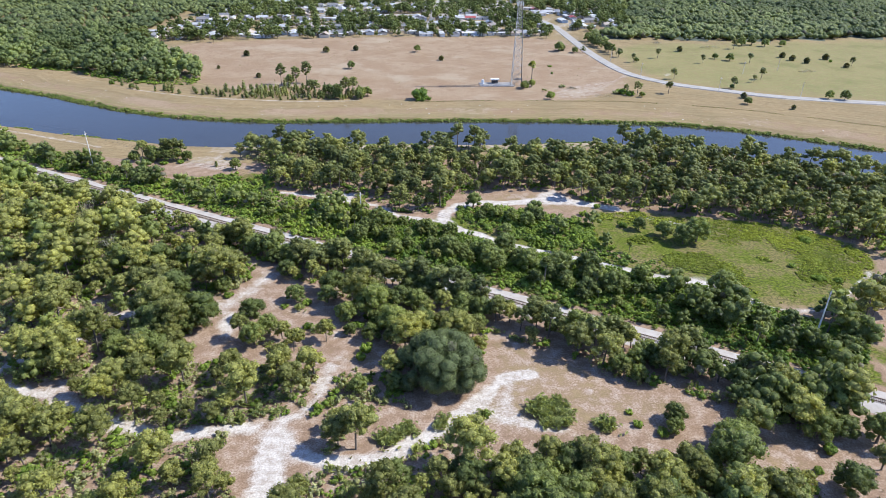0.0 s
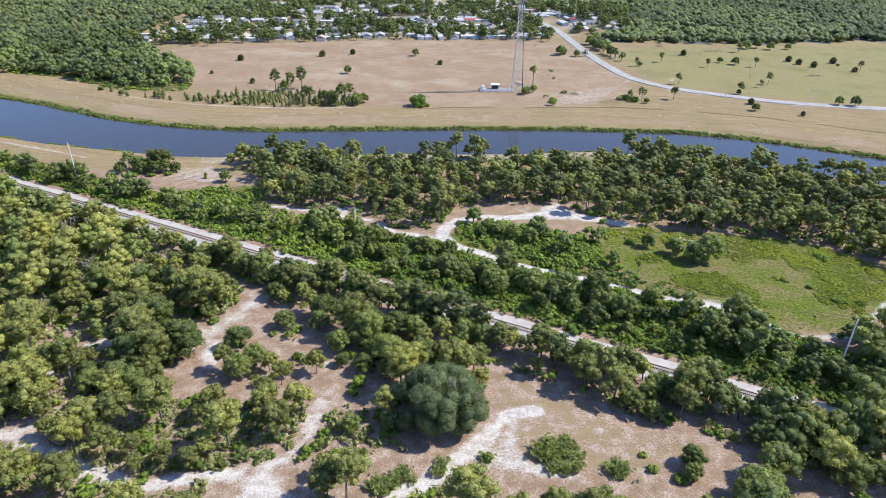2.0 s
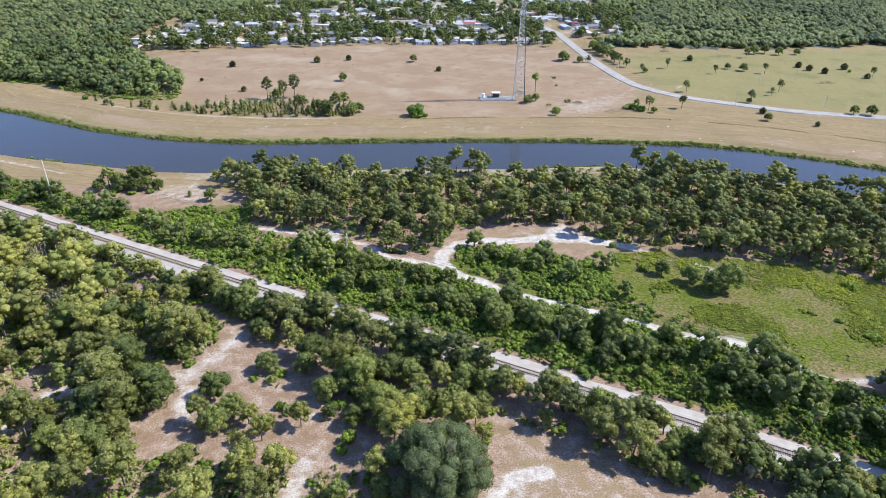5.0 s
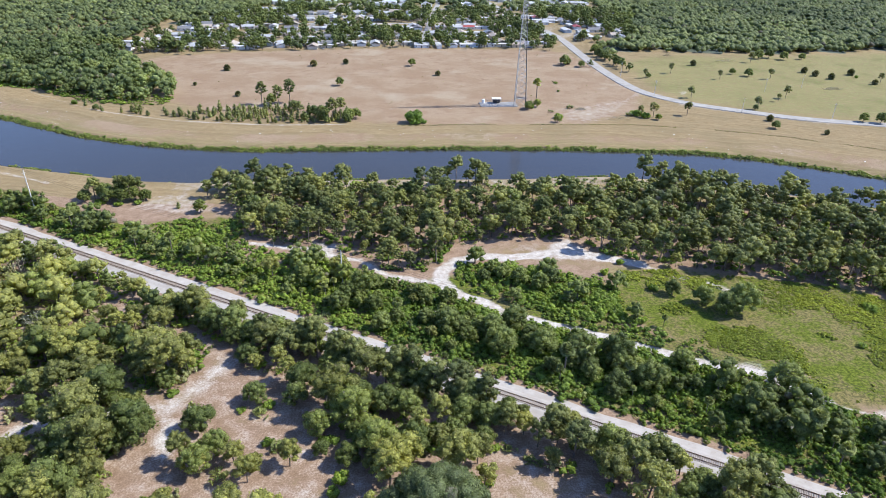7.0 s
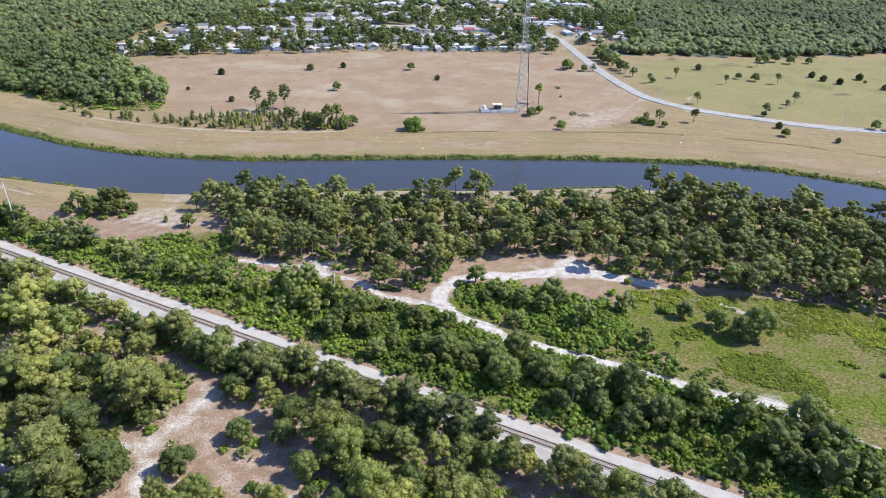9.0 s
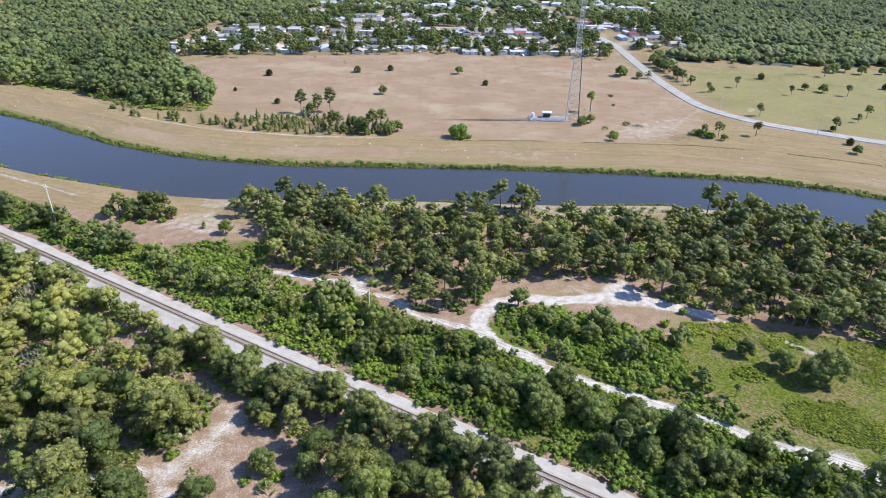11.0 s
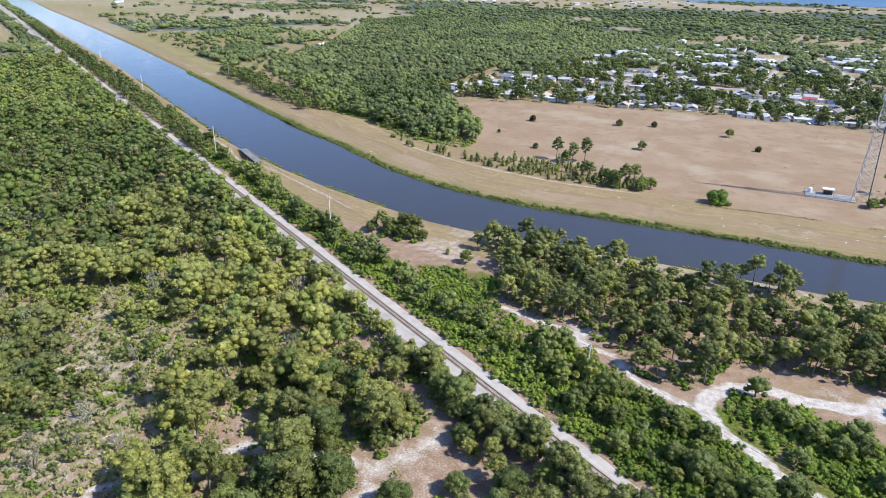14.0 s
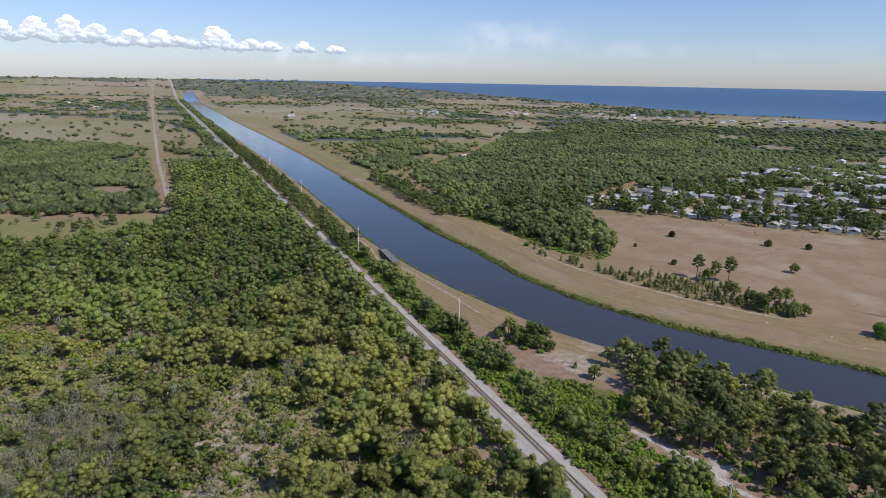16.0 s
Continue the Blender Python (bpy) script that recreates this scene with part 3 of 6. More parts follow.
def lake_material():
    n = Nodes("lake_water", rough=0.35, spec=0.4)
    n.colour(n.mix(n.noise(300.0, 4.0, stretch=(0.4, 1.6, 1.0)), (0.050, 0.105, 0.175), (0.065, 0.125, 0.20)))
    return n.bump(n.noise(6.0, 4.0), 0.5, 0.6).mat


LAKE = lake_material()
build_lake()

# ---- railway ----


def ballast_material():
    n = Nodes("grey_ballast", rough=0.95, spec=0.1)
    c = n.mix(n.ramp(n.noise(5.0, 4.0), 0.3, 0.7), (0.37, 0.325, 0.28), (0.45, 0.41, 0.365))
    c = n.mix(n.ramp(n.noise(1.3, 5.0, 0.75), 0.55, 0.75), c, (0.30, 0.25, 0.205))
    c = n.mix(1.0, c, n.mix(n.noise(0.12, 2.0), (0.80, 0.80, 0.80), (1.2, 1.2, 1.2)), "MULTIPLY")
    return n.colour(c).bump(n.noise(0.1, 2.0), 0.4, 0.03).mat


BALLAST = ballast_material()
TIE = plain_material("weathered_tie_wood", (0.20, 0.155, 0.12), (0.33, 0.28, 0.235), 0.5, 0.9, 0.1)
STEEL = plain_material("rusty_rail_steel", (0.10, 0.055, 0.035), (0.17, 0.10, 0.065), 0.4, 0.6, 0.4, 0.3)


def rail_matrix(u, v=0.0, z=0.0):
    x, y = rail_xy(u, v - 2.3)
    return Matrix.Translation((x, y, z)) @ Matrix.Rotation(math.atan2(RAIL_U.y, RAIL_U.x), 4, "Z")


def build_railway():
    root = thing("railway_track", (*rail_xy(-60, 0), 0.0), "single rusty railway track on pale grey ballast", "railway", kind="structure")
    # bed: a low bank with ragged edges
    us = np.concatenate([np.arange(-4600, -700, 40.0), np.arange(-700, 320, 2.0), np.arange(320, 4600, 60.0)])
    rng = np.random.RandomState(4)
    jag = np.interp(us, np.arange(-5000, 5000, 7.0), rng.rand(1429)) - 0.5
    jag2 = np.interp(us, np.arange(-5000, 5000, 9.0), rng.rand(1112)) - 0.5
    prof = [(-9.8 + 1.2 * jag, -0.5), (-8.4 + 1.2 * jag, 0.08), (-5.6 + 0.3 * jag, 0.22), (-4.3, 0.42), (-0.3, 0.42), (0.7 + 0.3 * jag, 0.26), (2.7 + 1.0 * jag2, 0.12), (4.3 + 1.0 * jag2, -0.5)]
    rows = []
    for v, z in prof:
        x, y = rail_xy(us, v)
        rows.append(np.stack([x, y, z + lift(x, y)], -1))
    m, n = len(prof), len(us)
    i = (np.arange(m - 1)[:, None] * n + np.arange(n - 1)[None, :]).ravel()
    tris = np.concatenate([np.stack([i, i + 1, i + n + 1], 1), np.stack([i, i + n + 1, i + n], 1)])
    inv = root.matrix_basis.inverted()
    bed = new("ballast_bed", tri_mesh("ballast_bed", np.array(rows).reshape(-1, 3), tris, [BALLAST]))
    bed.parent, bed.matrix_parent_inverse = root, inv
    for side in (-0.75, 0.75):
        bm = bmesh.new()
        for lo, hi, z0, z1 in ((-0.036, 0.036, 0.70, 0.74), (-0.009, 0.009, 0.60, 0.70), (-0.07, 0.07, 0.57, 0.60)):
            pts = [(u, rail_matrix(u)) for u in (-2400.0, -700.0, -60.0, 320.0, 2400.0)]
            ring = [[bm.verts.new(mm @ Vector((0, side + s, z))) for s, z in ((lo, z0), (hi, z0), (hi, z1), (lo, z1))] for _, mm in pts]
            for p, q in zip(ring, ring[1:]):
                for k in range(4):
                    bm.faces.new((p[k], p[(k + 1) % 4], q[(k + 1) % 4], q[k]))
        r = part("rail", bm, STEEL, root)
        r.matrix_parent_inverse = inv
    bm = bmesh.new()
    add_box(bm, (-0.115, -1.3, 0.34), (0.115, 1.3, 0.575), cut=0.015)
    tie = mesh_of(bm, "tie", TIE)
    for k in range(300):
        ob = new("tie", tie)
        ob.parent = root
        ob.matrix_parent_inverse = inv
        ob.matrix_basis = rail_matrix(-70 + 0.53 * k, rng.uniform(-0.05, 0.05)) @ Matrix.Rotation(rng.uniform(-0.02, 0.02), 4, "Z")
    box = np.array([(x, y, z) for x in (-0.115, 0.115) for y in (-1.3, 1.3) for z in (0.34, 0.575)])
    faces = np.array([(1, 3, 7), (1, 7, 5), (0, 1, 5), (0, 5, 4), (2, 6, 7), (2, 7, 3), (0, 2, 3), (0, 3, 1), (4, 5, 7), (4, 7, 6)])
    vs, ts, k = [], [], 0
    for u in np.concatenate([np.arange(-480, -70.2, 0.53), np.arange(89.2, 150, 0.53)]):
        mm = np.array(rail_matrix(u, rng.uniform(-0.05, 0.05)))
        vs.append(box @ mm[:3, :3].T + mm[:3, 3])
        ts.append(faces + 8 * k)
        k += 1
    ob = new("far_ties", tri_mesh("far_ties", np.concatenate(vs), np.concatenate(ts), [TIE]))
    ob.parent, ob.matrix_parent_inverse = root, inv
    tagged(ob, kind="stuff")


build_railway()

# ---- road ----
ASPHALT = plain_material("sun_bleached_asphalt", (0.31, 0.285, 0.25), (0.40, 0.37, 0.33), 6.0, 0.9, 0.15)


def build_road(name, line, half, label, n=160, z=0.12):
    p = between(round_line(line).tolist(), n)
    t = np.gradient(p, axis=0)
    t /= np.linalg.norm(t, axis=1)[:, None]
    s = np.stack([-t[:, 1], t[:, 0]], -1)
    rows = []
    for off, dz in ((-half - 0.4, -0.5), (-half, 0.0), (0, 0.06), (half, 0.0), (half + 0.4, -0.5)):
        q = p + s * off
        rows.append(np.column_stack([q, height(q[:, 0], q[:, 1]) * 0 + z + 0.25 + dz]))
    m = len(rows)
    i = (np.arange(m - 1)[:, None] * n + np.arange(n - 1)[None, :]).ravel()
    tris = np.concatenate([np.stack([i, i + n + 1, i + 1], 1), np.stack([i, i + n, i + n + 1], 1)])
    return tagged(new(name, tri_mesh(name, np.concatenate(rows), tris, [ASPHALT])), label, "road", kind="structure")


build_road("road", ROAD, 4.4, "pale sun-bleached two-lane country road")


# ---- plants ----
def tuft_tris(rng, at, out, size, spread=0.7):
    """Leaf sprays: a slim triangle at each place, facing about outwards."""
    n = len(at)
    nor = out / (np.linalg.norm(out, axis=1)[:, None] + 1e-9) + spread * rng.normal(size=(n, 3))
    nor /= np.linalg.norm(nor, axis=1)[:, None] + 1e-9
    side = np.cross(nor, rng.normal(size=(n, 3)))
    side /= np.linalg.norm(side, axis=1)[:, None] + 1e-9
    up = np.cross(nor, side)
    s = (size * rng.uniform(0.6, 1.4, n))[:, None]
    v = np.stack([at + side * s * 0.75, at - side * s * 0.45 + up * s * 0.55, at - side * s * 0.5 - up * s * 0.5 - nor * s * 0.2], 1)
    return v.reshape(-1, 3), 3 * np.arange(n)[:, None] + [[0, 1, 2]]


GOLD = (1 + 5**0.5) / 2
ICO_V = np.array([(x, y * GOLD, 0) for x in (-1, 1) for y in (-1, 1)] + [(0, x, y * GOLD) for x in (-1, 1) for y in (-1, 1)] + [(y * GOLD, 0, x) for x in (-1, 1) for y in (-1, 1)], float)
ICO_V /= np.linalg.norm(ICO_V[0])
ICO_F = np.array([(i, j, k) for i in range(12) for j in range(i + 1, 12) for k in range(j + 1, 12) if max(np.linalg.norm(ICO_V[i] - ICO_V[j]), np.linalg.norm(ICO_V[j] - ICO_V[k]), np.linalg.norm(ICO_V[i] - ICO_V[k])) < 1.1])
ICO_F = np.array([f if np.dot(np.cross(ICO_V[f[1]] - ICO_V[f[0]], ICO_V[f[2]] - ICO_V[f[0]]), ICO_V[f[0]]) > 0 else f[::-1] for f in ICO_F])


OCT_V = np.array([(1, 0, 0), (-1, 0, 0), (0, 1, 0), (0, -1, 0), (0, 0, 1), (0, 0, -1)], float) * 1.12
OCT_F = np.array([(0, 2, 4), (2, 1, 4), (1, 3, 4), (3, 0, 4), (2, 0, 5), (1, 2, 5), (3, 1, 5), (0, 3, 5)])


def finer(v, f):
    """Each triangle of a ball cut into four."""
    v, mid, out = [tuple(p) for p in v], {}, []
    for a, b, c in f:
        m = []
        for i, j in ((a, b), (b, c), (c, a)):
            key = (min(i, j), max(i, j))
            if key not in mid:
                p = (np.array(v[i]) + np.array(v[j])) / 2
                mid[key] = len(v)
                v.append(tuple(p / np.linalg.norm(p)))
            m.append(mid[key])
        out += [(a, m[0], m[2]), (m[0], b, m[1]), (m[2], m[1], c), (m[0], m[1], m[2])]
    return np.array(v), np.array(out)


BALLS = [(OCT_V, OCT_F), (ICO_V, ICO_F), finer(ICO_V, ICO_F)]


def buried(p, k, cs, rs, flat, depth):
    """Whether points of lump k lie deep inside another lump."""
    hid = np.zeros(len(p), bool)
    for j in range(len(cs)):
        if j != k:
            hid |= (((p - cs[j]) / (rs[j] * np.array([1, 1, flat]))) ** 2).sum(1) < depth * depth
    return hid


def crown(rng, cs, rs, flat, ball, grain, size, shrink=0.85, spread=0.65, low=-0.5, most=10**6):
    """Leafy lumps: an uneven body for each, and loose sprays over what lies outside the other lumps."""
    cs, rs = np.array(cs, float), np.array(rs, float)
    squash = np.array([1, 1, flat])
    ball_v, ball_f = BALLS[ball]
    vs, ts, at, out, n = [], [], [], [], 0
    for k in range(len(cs)):
        v = cs[k] + ball_v * rng.uniform(0.80, 1.12, (len(ball_v), 1)) * rs[k] * shrink * squash
        hid = buried(v, k, cs, rs, flat, 0.78)
        f = ball_f[~hid[ball_f].all(1)]
        used = np.unique(f)
        back = np.zeros(len(v), int)
        back[used] = np.arange(len(used))
        vs.append(v[used])
        ts.append(back[f] + n)
        n += len(used)
        d = rng.normal(size=(max(4, int(grain * 12.6 * rs[k] ** 2)), 3))
        d /= np.linalg.norm(d, axis=1)[:, None]
        d = d[d[:, 2] > low]
        p = cs[k] + d * rs[k] * rng.uniform(0.84, 1.10, len(d))[:, None] * squash
        ok = ~buried(p, k, cs, rs, flat, 0.92)
        at.append(p[ok])
        out.append(d[ok] / squash)
    at, out = np.concatenate(at), np.concatenate(out)
    pick = rng.permutation(len(at))[:most]
    return join((np.concatenate(vs), np.concatenate(ts)), tuft_tris(rng, at[pick], out[pick] + [0, 0, 0.2], size, spread))


def join(*pieces):
    vs, ts, n = [], [], 0
    for v, t in pieces:
        vs.append(v)
        ts.append(t + n)
        n += len(v)
    return np.concatenate(vs), np.concatenate(ts)


def limb_tris(rods, sides=5):
    """Tapered limbs (a, b, radius at a, radius at b)."""
    vs, ts, n = [], [], 0
    ang = np.arange(sides) * 2 * math.pi / sides
    for a, b, r0, r1 in rods:
        a, b = np.array(a, float), np.array(b, float)
        d = (b - a) / (np.linalg.norm(b - a) + 1e-9)
        s = np.cross(d, [0.3, 0.9, 0.1])
        s /= np.linalg.norm(s)
        q = np.cross(d, s)
        ring = np.cos(ang)[:, None] * s + np.sin(ang)[:, None] * q
        vs.append(np.concatenate([a + ring * r0, b + ring * r1]))
        i = np.arange(sides)
        j = (i + 1) % sides
        ts.append(n + np.concatenate([np.stack([i, j, sides + j], 1), np.stack([i, sides + j, sides + i], 1)]))
        n += 2 * sides
    return np.concatenate(vs), np.concatenate(ts)


def pine_parts(rng, tall=14.0, wide=3.6, ball=2, grain=6.0, size=0.30, sides=5, limbs=20, full=1.0):
    """A bare leaning trunk under a rounded, open crown of tufted plates."""
    lean = rng.normal(0, 0.35, 2)
    rods, cs, rs = [], [], []
    top = np.array([*lean * 2, tall * 0.9])
    bend = np.array([*lean * rng.uniform(0.2, 1.2), tall * 0.5])
    rods += [((0, 0, -0.3), bend, 0.20, 0.15), (bend, top, 0.15, 0.05)]
    n = int(full * rng.randint(22, 28))
    low = rng.uniform(0.36, 0.52)
    for k in range(n):
        f = low + (0.92 - low) * ((k + rng.rand()) / n) ** 0.8
        a = k * 2.4 + rng.uniform(-0.5, 0.5)
        reach = wide * math.sqrt(max(0.05, 1.0 - (max(0.0, f - 0.55) / 0.42) ** 2)) * (0.5 + 0.5 * min(1.0, (f - 0.3) / 0.25)) * rng.uniform(0.35, 0.82)
        base = bend + (top - bend) * (f - 0.5) / 0.42
        tip = base + [math.cos(a) * reach, math.sin(a) * reach, reach * 0.12]
        rods.append((base - [0, 0, 0.4], tip, 0.07, 0.025))
        cs.append(tip)
        rs.append(wide * rng.uniform(0.20, 0.34) * (1.8 - 0.8 * full))
    cs += [top - [0, 0, wide * 0.12], top - [0, 0, wide * 0.5]]
    rs += [wide * 0.30, wide * 0.46]
    return limb_tris(rods[:limbs], sides), crown(rng, cs, rs, 0.72, ball, grain, size)


def oak_parts(rng, tall=9.0, wide=4.2, ball=2, grain=5.0, size=0.32, sides=5, limbs=20, count=26, puff=1.0):
    """A short forked trunk under a broad, lumpy dome."""
    rods = [((0, 0, -0.3), (0.1, 0, tall * 0.3), 0.32, 0.24)]
    cs, rs = [(0, 0, tall * 0.50)], [wide * 0.68]
    for k in range(count + rng.randint(0, 4)):
        a, el = k * 2.4 + rng.uniform(-0.5, 0.5), math.asin(min(0.97, -0.42 + 1.4 * (k + rng.rand()) / count))
        r = wide * rng.uniform(0.60, 0.82)
        c = np.array([math.cos(a) * math.cos(el) * r, math.sin(a) * math.cos(el) * r, tall * 0.44 + math.sin(el) * tall * 0.40])
        cs.append(c)
        rs.append(wide * puff * rng.uniform(0.19, 0.34))
        if k % 3 == 0:
            rods.append(((0.1, 0, tall * 0.28), c, 0.16, 0.05))
    return limb_tris(rods[:limbs], sides), crown(rng, cs, rs, 0.85, ball, grain, size)


def palm_parts(rng, tall=7.0, wide=1.9, fronds=38, droop=-0.6):
    """A cabbage palm: a straight rough trunk and a ball of drooping fans."""
    trunk = limb_tris([((0, 0, -0.2), (0.1, 0, tall * 0.5), 0.20, 0.19), ((0.1, 0, tall * 0.5), (0.1, 0.1, tall), 0.19, 0.21)], 7)
    vs, ts, n = [], [], 0
    for k in range(fronds):
        a, el = rng.uniform(0, 6.28), droop + (1.5 - droop) * rng.rand() ** 0.75
        d = np.array([math.cos(a) * math.cos(el), math.sin(a) * math.cos(el), math.sin(el)])
        s = np.cross(d, [0, 0, 1.0])
        s /= np.linalg.norm(s) + 1e-9
        base, root = np.array([0.1, 0.1, tall]), np.array([0.1, 0.1, tall]) + d * wide * 0.45
        tips = [root + d * wide * 0.6 * math.cos(q) + s * wide * 0.6 * math.sin(q) - [0, 0, wide * 0.22 * (1 + abs(q))] for q in (-1.3, -0.65, 0.0, 0.65, 1.3)]
        pts = [base, root + s * 0.04, *tips]
        vs.append(np.array(pts))
        ts.append(n + np.array([(0, 1, 4), (1, 2, 3), (1, 3, 4), (1, 4, 5), (1, 5, 6)]))
        n += len(pts)
    return trunk, (np.concatenate(vs), np.concatenate(ts))


def bush_parts(rng, wide=1.6, tall=1.6, count=7, ball=1, grain=5.0, size=0.32, most=10**6):
    cs, rs = [], []
    for k in range(count):
        a, r = k * 2.4 + rng.uniform(-0.5, 0.5), wide * rng.uniform(0.15, 0.7)
        rs.append(wide * rng.uniform(0.30, 0.5))
        cs.append((math.cos(a) * r, math.sin(a) * r, tall * rng.uniform(0.2, 0.55)))
    return None, crown(rng, cs, rs, min(1.3, tall / wide * 0.9), ball, grain, size, low=-0.1, most=most)


def fan_parts(rng, wide=1.5, fronds=26, blades=5):
    """Saw palmetto: low stiff fans of narrow blades spreading from the ground."""
    vs, ts, n = [], [], 0
    for k in range(fronds):
        a, el = rng.uniform(0, 6.28), rng.uniform(0.15, 1.3)
        off = rng.normal(0, wide * 0.42, 2)
        d = np.array([math.cos(a) * math.cos(el), math.sin(a) * math.cos(el), math.sin(el)])
        s = np.cross(d, [0, 0, 1.0])
        s /= np.linalg.norm(s) + 1e-9
        root = np.array([*off, 0.15]) + d * wide * rng.uniform(0.25, 0.5)
        for b in np.linspace(-1.3, 1.3, blades):
            tip = root + (d * math.cos(b) + s * math.sin(b)) * wide * 0.42 - [0, 0, 0.1 * abs(b)]
            edge = (s * math.cos(b) - d * math.sin(b)) * 0.8 / blades
            vs.append(np.array([root, (root + tip) / 2 + edge, tip, (root + tip) / 2 - edge]))
            ts.append(n + np.array([(0, 1, 2), (0, 2, 3)]))
            n += 4
    return None, (np.concatenate(vs), np.concatenate(ts))


def far_parts(rng, wide=4.5, tall=9.0, count=2):
    """A distant tree: a lumpy crown reaching almost to the ground."""
    a = rng.uniform(0, 6.28)
    cs = [(math.cos(a) * wide * q, math.sin(a) * wide * q, tall * rng.uniform(0.36, 0.58)) for q in (-0.4, 0.45)[:count]]
    rs = [wide * rng.uniform(0.6, 0.85) for _ in cs]
    return None, crown(rng, cs, rs, tall / wide * 0.45, 0 if count > 1 else 1, 0.2, wide * 0.22, shrink=1.0, most=12)


def cone_parts(rng, tall=5.0, wide=1.4):
    """A young pine: leafy from the ground up, narrowing to a tip."""
    cs = [(rng.normal(0, 0.15), rng.normal(0, 0.15), tall * f) for f in (0.2, 0.42, 0.62, 0.82)]
    rs = [wide * q for q in (0.9, 0.8, 0.6, 0.35)]
    return limb_tris([((0, 0, -0.2), (0, 0, tall * 0.9), 0.1, 0.03)], 3), crown(rng, cs, rs, 1.1, 0, 4.0, 0.4, most=64)


def snag_parts(rng, tall=6.0):
    """A leafless grey shrub of upright forked stems and fine twigs."""
    rods = []
    for _ in range(6):
        a = np.array([*rng.normal(0, 0.8, 2), 0.0])
        b = a + [*rng.normal(0, 0.5, 2), tall * rng.uniform(0.3, 0.5)]
        rods.append((a, b, 0.12, 0.09))
        for _ in range(3):
            c = b + [*rng.normal(0, 0.7, 2), tall * rng.uniform(0.15, 0.3)]
            rods.append((b, c, 0.09, 0.06))
            for _ in range(1):
                rods.append((c, c + [*rng.normal(0, 0.6, 2), tall * rng.uniform(0.1, 0.25)], 0.06, 0.02))
    twigs = np.array([r[1] for r in rods if r[3] < 0.05])
    at = np.repeat(twigs, 5, 0) + rng.normal(0, 0.45, (5 * len(twigs), 3))
    return limb_tris(rods, 3), tuft_tris(rng, at, np.tile([0.3, 0.0, 1.0], (len(at), 1)), 0.34, 1.0)


def make_kinds():
    r = np.random.RandomState(11)
    pines = lambda n, lo, hi, w0, w1, *how: [pine_parts(r, r.uniform(lo, hi), r.uniform(w0, w1), *how) for _ in range(n)]  # noqa: E731
    oaks = lambda n, lo, hi, w0, w1, *how: [oak_parts(r, r.uniform(lo, hi), r.uniform(w0, w1), *how) for _ in range(n)]  # noqa: E731
    return {
        "pine": pines(8, 7.0, 10.0, 3.0, 4.1, 1, 5.5, 0.29),
        "tallpine": pines(8, 9.0, 11.5, 2.9, 3.8, 1, 5.0, 0.29),
        "oak": oaks(8, 6.0, 9.0, 3.2, 4.6, 1, 5.0, 0.29),
        "palm": [palm_parts(r, r.uniform(5, 9)) for _ in range(4)],
        "skirtpalm": [palm_parts(r, r.uniform(2.2, 3.4), 2.5, 74, -1.45) for _ in range(4)],
        "bush": [bush_parts(r, r.uniform(1.3, 2.0), r.uniform(1.2, 2.4), 9, 2, 7.0) for _ in range(6)],
        "fan": [fan_parts(r, r.uniform(1.2, 1.8)) for _ in range(5)],
        "stufffan": [fan_parts(r, r.uniform(1.2, 1.8), 11, 3) for _ in range(5)],
        "midpine": pines(8, 9, 13, 2.9, 3.9, 1, 0.9, 0.48, 3, 2, 0.5),
        "midoak": oaks(8, 8, 11, 3.4, 5.2, 1, 0.45, 0.6, 3, 1, 7, 1.4),
        "stuffpine": pines(6, 7.5, 10.5, 3.0, 4.0, 1, 1.0, 0.45, 3, 2, 0.5),
        "stufftallpine": pines(6, 9.0, 11.5, 3.0, 4.0, 1, 1.0, 0.45, 3, 2, 0.5),
        "stuffoak": oaks(6, 7.0, 9.5, 3.4, 4.6, 1, 0.8, 0.48, 3, 1, 9, 1.25),
        "bigoak": oaks(6, 9, 13, 5.0, 7.5, 1, 0.3, 0.8, 3, 1, 13, 1.15),
        "shrub": [bush_parts(r, r.uniform(1.9, 2.9), r.uniform(1.4, 2.8), 4, 0, 1.2, 0.48, 22) for _ in range(6)],
        "young": [cone_parts(r, r.uniform(3.5, 7.5), r.uniform(1.3, 2.2)) for _ in range(4)],
        "snag": [snag_parts(r, r.uniform(5.0, 8.0)) for _ in range(5)],
        "sparse": [pine_parts(r, r.uniform(8.0, 11.0), r.uniform(2.2, 3.0), 1, 3.5, 0.30, 4, 20, 0.8) for _ in range(6)],
        "dot": [far_parts(r, r.uniform(4.0, 5.6), r.uniform(7, 10), 1) for _ in range(6)],
        "far": [far_parts(r, r.uniform(3.6, 5.4), r.uniform(7, 11)) for _ in range(8)],
        "townoak": oaks(6, 7, 10, 3.4, 4.8, 0, 0.4, 0.7, 3, 1, 9),
        "sage": [bush_parts(r, r.uniform(1.4, 2.6), r.uniform(1.6, 3.4), 3, 0, 1.5, 0.5, 24) for _ in range(5)],
        "weed": [bush_parts(r, r.uniform(0.5, 0.9), r.uniform(0.4, 0.9), 2, 0, 3.0, 0.35, 12) for _ in range(4)],
    }


